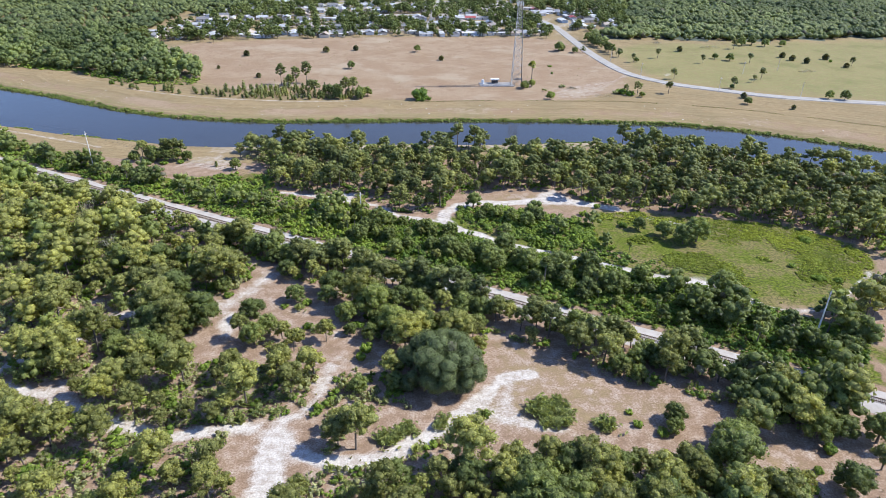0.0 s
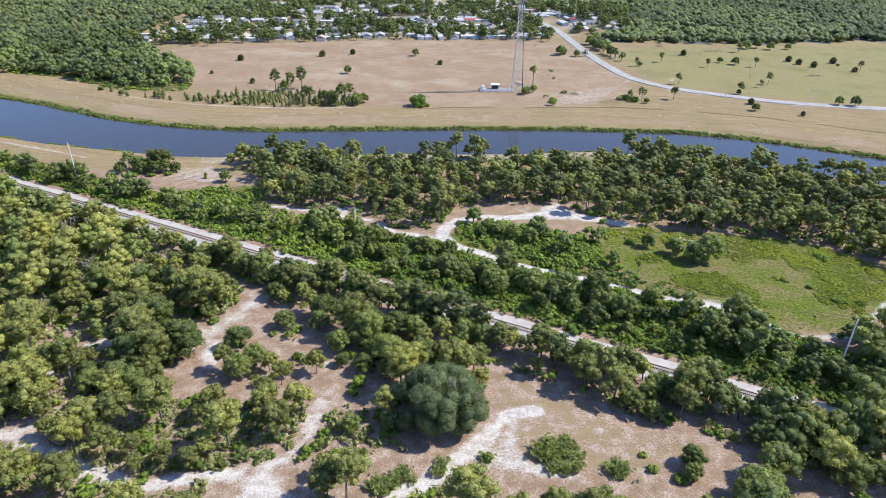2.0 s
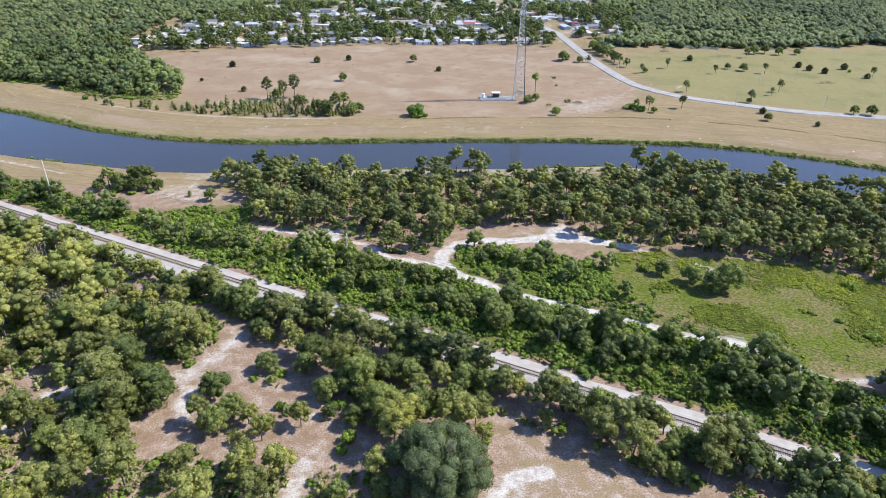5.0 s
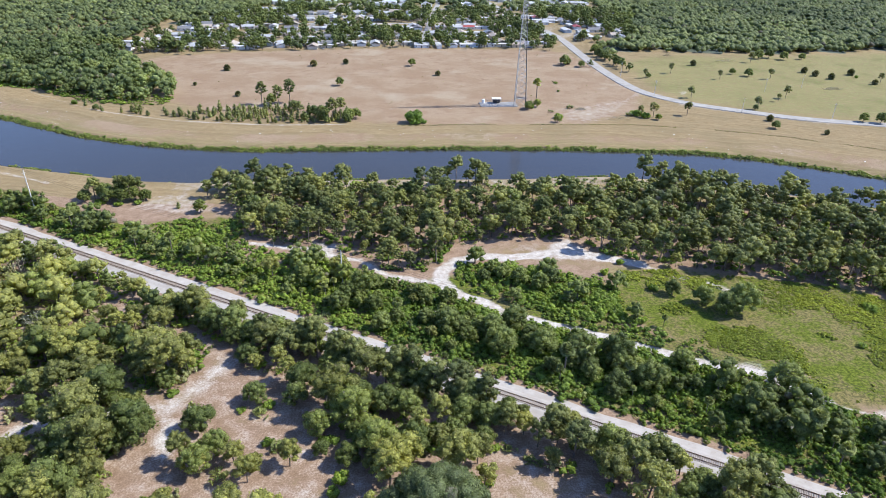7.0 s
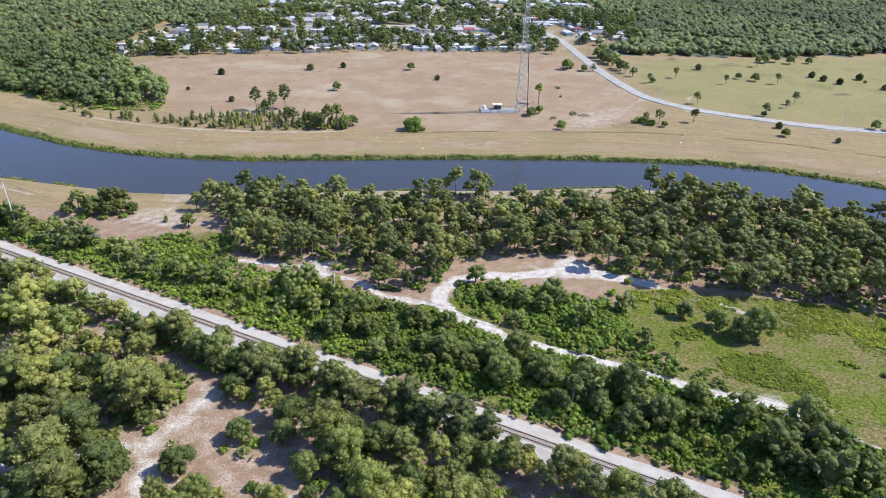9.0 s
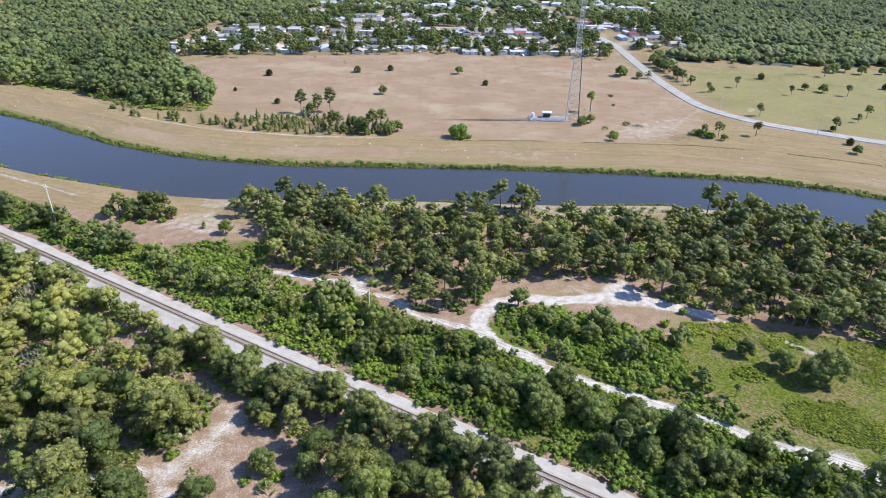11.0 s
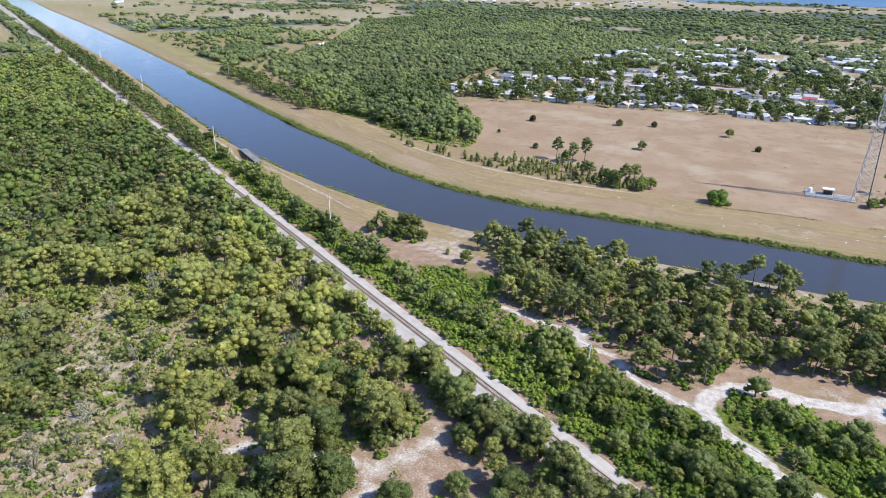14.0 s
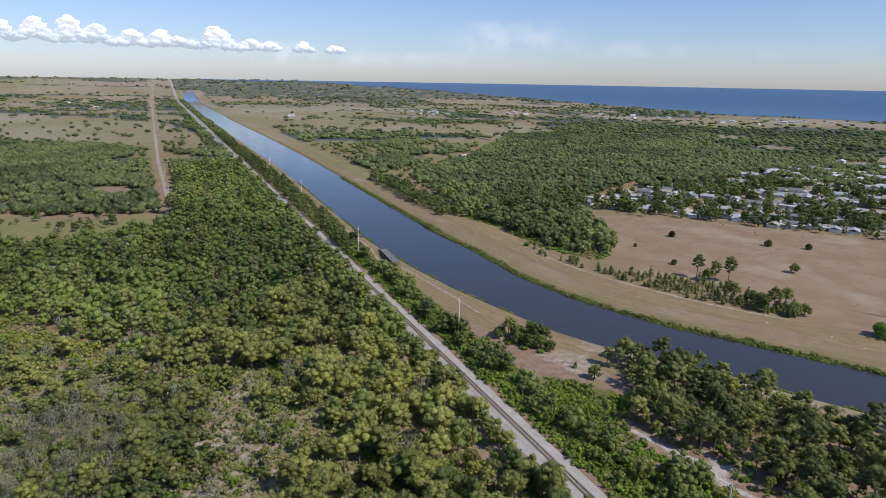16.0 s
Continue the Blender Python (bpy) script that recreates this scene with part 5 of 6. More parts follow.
LONE_CLEARING = [
    ("oak", -62, 174, 1.1), ("oak", -50, 185, 1.1), ("bush", -46, 183, 1.31), ("bush", -53, 181, 1.15), ("bush", -74, 187, 1.48), ("oak", -77, 191, 1),
    ("oak", -31, 173, 1), ("bush", -34, 177, 1.64), ("bush", -28, 170, 1.48), ("bush", -43, 169, 1.23), ("fan", -40, 167, 1.4), ("oak", -58, 160, 1),
    ("pine", -45, 157, 0.95), ("bush", -23, 157, 1.56), ("oak", -39, 184, 0.9), ("pine", -24, 176, 0.9), ("oak", -19, 170, 0.9), ("fan", -48, 180, 1.6),
    ("fan", -30, 176, 1.6), ("fan", -60, 168, 1.4), ("fan", -52, 158, 1.5), ("oak", -29, 166, 0.7), ("bush", -24, 153, 1.31), ("pine", -44, 161, 0.7),
    ("pine", -57, 160, 0.74), ("tallpine", -47, 201, 0.8),
    ("pine", -50, 163, 0.9), ("oak", -55, 166, 0.85), ("pine", -36, 162, 0.85), ("oak", -22, 163, 0.8), ("pine", -63, 163, 0.9),
]
LONE_FRONT = [
    ("oak", -13, 140, 0.8), ("oak", -23, 139, 0.75), ("oak", 70, 111, 1.75), ("pine", 108, 113, 1.1), ("oak", 96, 106, 1.1), ("pine", 60, 107, 1),
    ("pine", 52, 109, 1), ("pine", 40, 110, 0.95), ("pine", 30, 111, 0.9), ("pine", 18, 112, 1), ("oak", 112, 122, 1.2), ("pine", 84, 104, 0.9),
    ("bush", 98, 118, 1.4), ("oak", 104, 124, 1), ("bush", 92, 112, 1), ("bush", 58, 124, 1.5), ("oak", 61, 125, 0.65), ("bush", 52, 127, 1.2),
    ("oak", 80, 107, 0.6), ("bush", 88, 106, 1.2), ("oak", 62, 129, 0.8), ("oak", 71, 116, 1.2), ("pine", 79, 125, 1.2), ("oak", 74, 119, 1.3), ("oak", 97, 124, 1.2), ("oak", 88, 134, 1.1), ("bush", 12, 130, 0.9),
    ("bush", 44, 128, 1.1), ("bush", 51, 132, 0.9),
]
LONE_LOOP = [
    ("oak", 19, 257, 0.75), ("oak", 98, 232, 1.19), ("oak", 104, 234, 1.38), ("oak", 92, 238, 1), ("bush", 67, 226, 1.6), ("palm", 74, 224, 0.55),
    ("bush", 150, 236, 1.6), ("bush", 62, 258, 1.3), ("palm", 36, 285, 0.5), ("bush", 70, 266, 1.1), ("oak", 16, 252, 0.8), ("oak", 23, 254, 0.85),
    ("oak", 29, 250, 0.9), ("oak", 36, 247, 0.85), ("oak", 41, 251, 0.8), ("bush", 47, 243, 1.5), ("bush", 55, 238, 1.5), ("oak", 83, 244, 0.75),
    ("bush", 77, 247, 1.5),
]
LONE_BANK = [
    ("tallpine", -160, 321, 1.1), ("oak", -152, 318, 1.05), ("tallpine", -144, 321, 1.2), ("oak", -136, 320, 0.95), ("oak", -150, 325, 1.1), ("tallpine", -109, 324, 0.94),
    ("oak", -107, 308, 0.8), ("tallpine", -93, 327, 1.1), ("young", -118, 312, 0.8), ("oak", -156, 323, 1.0), ("oak", -146, 318, 0.95), ("tallpine", -140, 324, 1.12),
    ("oak", -163, 318, 0.85), ("tallpine", -148, 322, 1.15), ("bush", -155, 315, 1.6), ("bush", -146, 314, 1.7), ("bush", -138, 316, 1.6), ("oak", -141, 320, 0.9),
]
LONE_YOUNG = [
    ("young", -240, 474, 0.9), ("young", -223, 461, 1), ("young", -209, 459, 0.8), ("young", -202, 466, 0.7), ("young", -190, 454, 0.9), ("young", -182, 461, 0.8),
    ("oak", -228, 464, 0.6), ("bush", -250, 478, 1.6), ("tallpine", -124, 484, 1.44), ("tallpine", -106, 490, 1.5), ("oak", -118, 487, 1), ("oak", -77, 452, 1.2),
    ("oak", -84, 458, 1.05), ("oak", -60, 452, 1.15), ("oak", -56, 456, 0.95), ("tallpine", -70, 449, 1.46), ("tallpine", -66, 455, 1.3), ("tallpine", -92, 452, 1.23),
    ("tallpine", -98, 458, 1.14), ("tallpine", -112, 482, 1.3), ("oak", -88, 450, 0.7), ("oak", -74, 446, 0.7), ("oak", -61, 447, 0.7),
]
LONE_WEST = [
    ("oak", -330, 372, 0.8), ("midoak", -500, 318, 0.9), ("midoak", -540, 300, 0.8), ("midpine", -520, 270, 0.8), ("midpine", -575, 318, 0.8), ("midoak", -600, 262, 0.8),
]
LONE_TRACK = [
    ("oak", 73, 202, 0.95), ("oak", 98, 191, 1.38), ("bush", 140, 205, 1.4), ("bush", 146, 203, 1.2), ("bush", 134, 214, 1.2), ("palm", -67, 276, 0.6),
    ("tallpine", -56, 213, 0.95), ("tallpine", -50, 209, 1.05), ("tallpine", -43, 206, 1.15), ("tallpine", -37, 205, 1.28), ("tallpine", -31, 201, 1.15), ("tallpine", -24, 198, 1.15),
    ("tallpine", -82, 225, 1.02), ("oak", -76, 224, 0.9), ("oak", -88, 227, 1), ("oak", -3, 188, 1), ("tallpine", 5, 184, 1.02), ("oak", 12, 178, 1),
    ("tallpine", -46, 206, 1.1), ("tallpine", -40, 208, 1.2), ("tallpine", -18, 196, 1.05), ("oak", -11, 192, 1.05), ("tallpine", -28, 203, 1.1),
]
for kind, x, y, s in LONE_FIELD + LONE_EAST + LONE_ROADSIDE + LONE_CLEARING + LONE_FRONT + LONE_LOOP + LONE_BANK + LONE_YOUNG + LONE_WEST + LONE_TRACK:
    s *= 1.05 if kind == "skirtpalm" else 1.0
    PLANTS.setdefault(kind, []).append((np.array([[x, y]], float), np.array([s])))


def grow():
    rng = np.random.RandomState(77)
    say = {
        "pine": ("pine_tree", "open-crowned green pine on sandy woodland floor", "pine", "scrub pines"),
        "tallpine": ("tall_pine_tree", "tall dark green pine with a bare trunk near the canal", "pine", "canal pines"),
        "oak": ("oak_tree", "dense rounded dark green scrub oak", "oak", "scrub oaks"),
        "palm": ("cabbage_palm", "cabbage palm with a ball of grey-green fans", "palm", "cabbage palms"),
        "skirtpalm": ("shaggy_palm", "squat shaggy palm with a skirt of dead fans on dry grass", "palm", "field palms"),
        "sparse": ("field_pine", "wispy open-crowned pine standing in dry grass", "pine", "field pines"),
        "bush": ("bush", "bright green leafy bush", "bush", "bushes"),
        "fan": ("saw_palmetto", "low pale green saw palmetto clump", "palmetto", "saw palmettos"),
    }
    many = {
        "midoak": ("oak_woodland", "dense green woodland of rounded oaks", "woodland"),
        "midpine": ("pine_woodland", "yellow-green pines standing in the woodland", "woodland"),
        "bigoak": ("oak_grove", "closed green canopy of broad old oaks", "woodland"),
        "far": ("distant_woodland", "distant dark green trees and hedges", "woodland"),
        "dot": ("distant_woodland", "distant dark green trees and hedges", "woodland"),
        "townoak": ("town_trees", "dark green garden trees between the houses", "trees"),
        "sage": ("pale_scrub", "pale grey-green scrub bushes on sandy ground", "scrub"),
        "shrub": ("undergrowth", "bright green leafy undergrowth and vines", "undergrowth"),
        "young": ("young_pines", "slender young pines on bare sandy ground", "pine"),
        "snag": ("dead_brush", "bare grey leafless brush stems", "brush"),
    }
    for kind, found in PLANTS.items():
        xy, s = np.concatenate([f[0] for f in found]), np.concatenate([f[1] for f in found])
        tone = np.clip(rng.normal(0.5, 0.26, len(xy)) + 1.0 * (smooth_noise(xy[:, 0], xy[:, 1], 38.0, 31) - 0.5), 0, 1)
        if kind in ("far", "dot", "bigoak", "midoak", "midpine"):
            tone = np.clip(tone + 0.9 * (smooth_noise(xy[:, 0], xy[:, 1], 140.0, 35) - 0.5), 0, 1)
        if kind == "townoak":
            tone = tone * 0.55
        rest = np.arange(len(xy))
        if kind in say:
            name, label, category, group = say[kind]
            lone = np.array([sum(len(f[0]) == 1 for f in found)])[0]
            order = np.hypot(xy[:, 0] + 15, xy[:, 1] - 155)
            order[len(xy) - lone :] = 0.0
            near = np.argsort(order, kind="stable")
            most = {"bush": 200, "fan": 150, "palm": 200}.get(kind, 230)
            one, rest = near[:most], near[most:]
            singles(name, kind, xy[one], s[one], label, category, group, rng)
            many[kind] = ("woodland" if kind not in ("fan", "bush") else "undergrowth", label, category)
        if len(rest):
            name, label, category = many[kind]
            stuff(name, {"pine": "stuffpine", "tallpine": "stufftallpine", "oak": "stuffoak", "fan": "stufffan"}.get(kind, kind), xy[rest], s[rest], tone[rest], label, category, rng)


grow()


# ---- great live oak and palmetto island of the clearing ----
def build_specimens():
    rng = np.random.RandomState(5)
    cs, rs = [(0, 0, 6.6)], [8.4]
    for k in range(96):
        a, el, r = rng.uniform(0, 6.28), math.asin(rng.uniform(-0.3, 1.0)), rng.uniform(7.8, 10.6)
        cs.append((math.cos(a) * math.cos(el) * r * 1.15, math.sin(a) * math.cos(el) * r, 5.2 + math.sin(el) * rng.uniform(7.4, 9.4)))
        rs.append(rng.uniform(1.3, 2.9))
    leaf = crown(rng, cs, rs, 0.9, 2, 6.0, 0.32)
    root = thing("live_oak", (0.0, 144.0, height(0.0, 144.0)), "great spreading grey-green live oak beside the sandy clearing", "oak")
    new("trunk", tri_mesh("trunk", *limb_tris([((0, 0, -0.3), (0.1, 0, 3.4), 0.62, 0.46)], 9), [BARK])).parent = root
    for k in range(6):
        a = k * 1.05 + rng.uniform(-0.2, 0.2)
        tip = (math.cos(a) * 5.4, math.sin(a) * 5.0, rng.uniform(6.0, 8.5))
        new("limb", tri_mesh("limb", *limb_tris([((0.1, 0, 2.9), tip, 0.30, 0.10)], 7), [BARK])).parent = root
    new("crown", tri_mesh("crown", *leaf, [LIVEOAK], tone=np.full(len(leaf[0]), 0.5), smooth=True)).parent = root
    for x, y, n, spread in ((30, 131.0, 60, 5.8), (44, 127, 10, 2.4), (12, 130, 4, 0.9), (-86, 186, 9, 4.0), (-20, 128, 12, 4.0), (-8, 124, 8, 2.6), (-14, 121, 9, 3.0), (0, 127, 5, 2.0)):
        root = thing("palmetto_island", (x, y, float(height(x, y))), "rounded island of saw palmetto on pale sand", "palmetto", "palmetto islands")
        for _ in range(n):
            a, r = rng.uniform(0, 6.28), spread * math.sqrt(rng.rand())
            v, t = KINDS["fan"][rng.randint(5)][1]
            v = v * rng.uniform(0.8, 1.3) + [math.cos(a) * r, math.sin(a) * r, rng.uniform(0, 0.7)]
            new("palmetto", tri_mesh("palmetto", v, t, [FAN], tone=np.full(len(v), rng.uniform(0.4, 0.7)), smooth=True)).parent = root
        cs2 = [(math.cos(k) * spread * 0.5, math.sin(k) * spread * 0.5, 0.3) for k in range(5)]
        v, t = crown(rng, cs2, [spread * 0.5] * 5, 0.35, 1, 1.0, 0.3)
        new("undergrowth", tri_mesh("undergrowth", v, t, [FAN], tone=np.full(len(v), 0.55), smooth=True)).parent = root


LIVEOAK = leaf_material("live_oak_leaves", (0.120, 0.150, 0.070), (0.225, 0.268, 0.122), (0.2, 0.2, 0.14))
build_specimens()


# ---- heaps of cut brush in the fields ----
def build_brush_heaps():
    rng = np.random.RandomState(63)
    for x, y, wide, deep, tall in BRUSH:
        rods = []
        for _ in range(150):
            a, r = rng.uniform(0, 6.28), math.sqrt(rng.rand())
            px, py = math.cos(a) * r * wide, math.sin(a) * r * deep
            h = tall * (1 - r * r) * rng.rand()
            d = rng.normal(0, 1, 3) * [1.2, 1.2, 0.35]
            rods.append(((px, py, h), (px + d[0], py + d[1], max(0.02, h + d[2])), 0.06, 0.02))
        v, t = limb_tris(rods, 3)
        ob = tagged(new("fallen_brush", tri_mesh("fallen_brush", v, t, [THATCH])), "grey heap of cut branches on dry grass", "brush heap", "brush heaps")
        ob.matrix_basis = pose(x, y, float(height(x, y)), 0, 0, 8)


build_brush_heaps()


# ---- weeds: the canal's edges, the meadow, the fields ----
def build_weeds():
    rng = np.random.RandomState(9)
    for line, name in ((CANAL_NORTH, "north"), (CANAL_SOUTH, "south")):
        p = between(line, 3600)
        p = p[(p[:, 0] > -620) & (p[:, 0] < 330)]
        p = np.repeat(p, 6, 0) + rng.normal(0, 1.1, (6 * len(p), 2))
        d = to_canal(p[:, 0], p[:, 1])
        p = p[(d > -1.0) & (d < 2.2) & (smooth_noise(p[:, 0], p[:, 1], 12.0, 17) > (0.04 if name == "north" else 0.5))]
        xy = p[rng.permutation(len(p))[:3000 if name == "north" else 900]]
        stuff("bank_weeds", "bankweed", xy, rng.uniform(0.6, 1.5, len(xy)) * (1.3 if name == "north" else 1.0), np.clip(rng.normal(0.2, 0.3, len(xy)), 0, 1), "olive green reeds and weeds along the water's edge", "reeds", rng)
    p = between([(-26, 438), (12, 445), (72, 448), (121, 450), (167, 443), (212, 430), (300, 388)], 480) + rng.normal(0, 0.3, (480, 2))
    p = p[smooth_noise(p[:, 0], p[:, 1], 14.0, 37) > 0.35]
    stuff("ditch_weeds", "weed", p, rng.uniform(0.5, 1.1, len(p)), rng.uniform(0, 0.5, len(p)), "thin line of dark weeds along the levee's foot", "weeds", rng)
    x, y = scatter(rng, 15000, MEADOW)
    bare = smooth_noise(x, y, 26.0, 24) * 0.55 + smooth_noise(x, y, 8.0, 23) * 0.45
    ok = bare > rng.uniform(0.40, 0.53, len(x))
    xy = np.stack([x[ok], y[ok]], -1)[:4800]
    stuff("meadow_weeds", "meadowweed", xy, rng.uniform(0.6, 1.4, len(xy)) * (0.35 + 1.3 * smooth_noise(xy[:, 0], xy[:, 1], 7.0, 29)), np.clip(rng.normal(0.55, 0.2, len(xy)) + 0.7 * (smooth_noise(xy[:, 0], xy[:, 1], 12.0, 28) - 0.5), 0, 1), "low bright yellow-green meadow growth", "weeds", rng)
    x, y = scatter(rng, 2600, BROWN)
    ok = smooth_noise(x, y, 30.0, 25) > 0.5
    x2, y2 = scatter(rng, 9000, SOUTH)
    ok2 = free_of(x2, y2, tree=-1.5) & (y2 > 95)
    xy = np.concatenate([np.stack([x[ok], y[ok]], -1)[:110], np.stack([x2[ok2], y2[ok2]], -1)[:1500]])
    stuff("dry_weeds", "weed", xy, rng.uniform(0.4, 1.2, len(xy)), rng.rand(len(xy)), "dry straw-coloured tufts on bare ground", "weeds", rng)


LEAF["bankweed"], LEAF["meadowweed"] = leaf_material("reed_leaves", (0.18, 0.235, 0.062), (0.37, 0.41, 0.115), (0.34, 0.28, 0.16)), leaf_material("meadow_leaves", (0.20, 0.255, 0.032), (0.40, 0.445, 0.062), (0.3, 0.26, 0.12))
KINDS["bankweed"], KINDS["meadowweed"] = [bush_parts(np.random.RandomState(40 + q), 1.3, 1.2, 3, 0, 3.0, 0.4, 14) for q in range(4)], [bush_parts(np.random.RandomState(q), 1.0, 0.48, 3, 0, 3.5, 0.26, 14) for q in range(4)]
build_weeds()

# ---- mast and its compound ----
GALV = plain_material("galvanised_steel", (0.27, 0.272, 0.275), (0.39, 0.39, 0.39), 2.0, 0.5, 0.5, 0.6)
CONCRETE = plain_material("pale_concrete", (0.29, 0.275, 0.25), (0.39, 0.365, 0.335), 3.0, 0.9, 0.2)
WHITE = plain_material("white_paint", (0.74, 0.74, 0.72), (0.82, 0.82, 0.80), 2.0, 0.6, 0.3)
DARK = plain_material("dark_shade_paint", (0.035, 0.035, 0.04), (0.07, 0.07, 0.075), 1.0, 0.6, 0.3)
WOODPOLE = bark_material("weathered_pole_wood", (0.56, 0.52, 0.46), (0.72, 0.68, 0.62))
CABLE = plain_material("black_cable", (0.02, 0.02, 0.022), (0.04, 0.04, 0.042), 1.0, 0.6, 0.3)


def build_mast():
    x0, y0, tall = 53.5, 494.5, 90.0
    root = thing("lattice_mast", (x0, y0, float(height(x0, y0))), "tall grey steel lattice communications mast with a platform", "mast", turn=18)
    legs = [Vector((math.cos(a), math.sin(a), 0)) for a in (math.pi / 2, math.pi / 2 + 2.094, math.pi / 2 + 4.189)]
    wide = lambda z: 5.0 * (1 - z / tall) + 0.45  # noqa: E731
    for leg in legs:
        bm = bmesh.new()
        add_rod(bm, leg * wide(0), leg * wide(tall) + Vector((0, 0, tall)), 0.21, 0.12, 6)
        part("leg", bm, GALV, root)
    for k in range(3):
        bm = bmesh.new()
        a, b = legs[k], legs[(k + 1) % 3]
        z, step = 0.0, 6.0
        while z < tall - 3:
            step = max(1.8, 4.2 * (1 - z / tall) + 1.1)
            p = lambda q, h: q * wide(h) + Vector((0, 0, h))  # noqa: E731
            add_rod(bm, p(a, z), p(b, z + step), 0.10, 0.10, 4)
            add_rod(bm, p(b, z), p(a, z + step), 0.10, 0.10, 4)
            add_rod(bm, p(a, z + step), p(b, z + step), 0.09, 0.09, 4)
            z += step
        part("bracing", bm, GALV, root)
    bm = bmesh.new()
    for k in range(3):
        a, b = legs[k] * 3.4, legs[(k + 1) % 3] * 3.4
        for h in (0, 0.6, 1.2):
            add_rod(bm, a + Vector((0, 0, 58.5 + h)), b + Vector((0, 0, 58.5 + h)), 0.09, 0.09, 5)
    deck = part("platform", bm, GALV, root)
    for k in range(9):
        a = legs[k // 3].lerp(legs[(k // 3 + 1) % 3], 0.2 + 0.3 * (k % 3)) * 3.6
        bm = bmesh.new()
        add_box(bm, (a.x - 0.17, a.y - 0.17, 57.8), (a.x + 0.17, a.y + 0.17, 60.3), cut=0.04)
        part("antenna", bm, WHITE, deck, "white panel antenna")
    bm = bmesh.new()
    add_rod(bm, legs[2] * 5.2 + Vector((0, 0, 0)), legs[2] * 2.1 + Vector((0, 0, 58)), 0.22, 0.2, 6)
    part("feeder_cable", bm, CABLE, root, "dark bundle of feeder cables")
    bm = bmesh.new()
    add_rod(bm, (0, 0, 88), (0, 0, 93), 0.05, 0.02, 5)
    part("lightning_rod", bm, GALV, root)
    # compound
    pad = thing("equipment_pad", (39.5, 494.5, 0.2), "pale gravel pad with a low fence round it", "equipment pad", turn=4)
    bm = bmesh.new()
    add_box(bm, (-13, -6, -0.6), (13, 6, 0.18), cut=0.05)
    part("slab", bm, CONCRETE, pad)
    for x in range(-13, 14, 2):
        for y in (-6, 6):
            bm = bmesh.new()
            add_rod(bm, (x, y, 0), (x, y, 2.2), 0.05, 0.05, 5)
            part("fence_post", bm, GALV, pad)
    for y in (-6, 6):
        for z in (0.3, 1.2, 2.1):
            bm = bmesh.new()
            add_rod(bm, (-13, y, z), (13, y, z), 0.03, 0.03, 4)
            part("fence_rail", bm, GALV, pad)
    hut = thing("equipment_shelter", (38.3, 498.0, 0.38), "small open shelter with a white roof over dark cabinets", "shelter", turn=4)
    bm = bmesh.new()
    add_box(bm, (-3.2, -2.2, 3.1), (3.2, 2.2, 3.4), cut=0.06)
    part("roof", bm, WHITE, hut)
    for x in (-2.9, 2.9):
        for y in (-1.9, 1.9):
            bm = bmesh.new()
            add_rod(bm, (x, y, 0), (x, y, 3.1), 0.1, 0.1, 6)
            part("post", bm, GALV, hut)
    for x in (-1.6, 0.0, 1.6):
        bm = bmesh.new()
        add_box(bm, (x - 0.65, -0.9, 0), (x + 0.65, 0.9, 2.2), cut=0.05)
        part("cabinet", bm, DARK, hut, "dark equipment cabinet")
    tank = thing("white_tank", (29.0, 497.0, 0.38), "small white tank on the gravel pad", "tank")
    bm = bmesh.new()
    add_rod(bm, (0, 0, 0), (0, 0, 2.6), 1.1, 1.1, 14)
    part("body", bm, WHITE, tank)
    bm = bmesh.new()
    add_rod(bm, (0, 0, 2.6), (0, 0, 2.9), 1.1, 0.4, 14)
    part("cap", bm, WHITE, tank)


build_mast()


# ---- poles and wires ----
POLES = [(-456, 11.4, 21), (-294.6, 13.9, 20.3), (-141, 25.8, 14.5), (32.6, 22.4, 18), (200, 22.0, 18), (-700, 22.0, 19), (-900, 22.0, 20)]


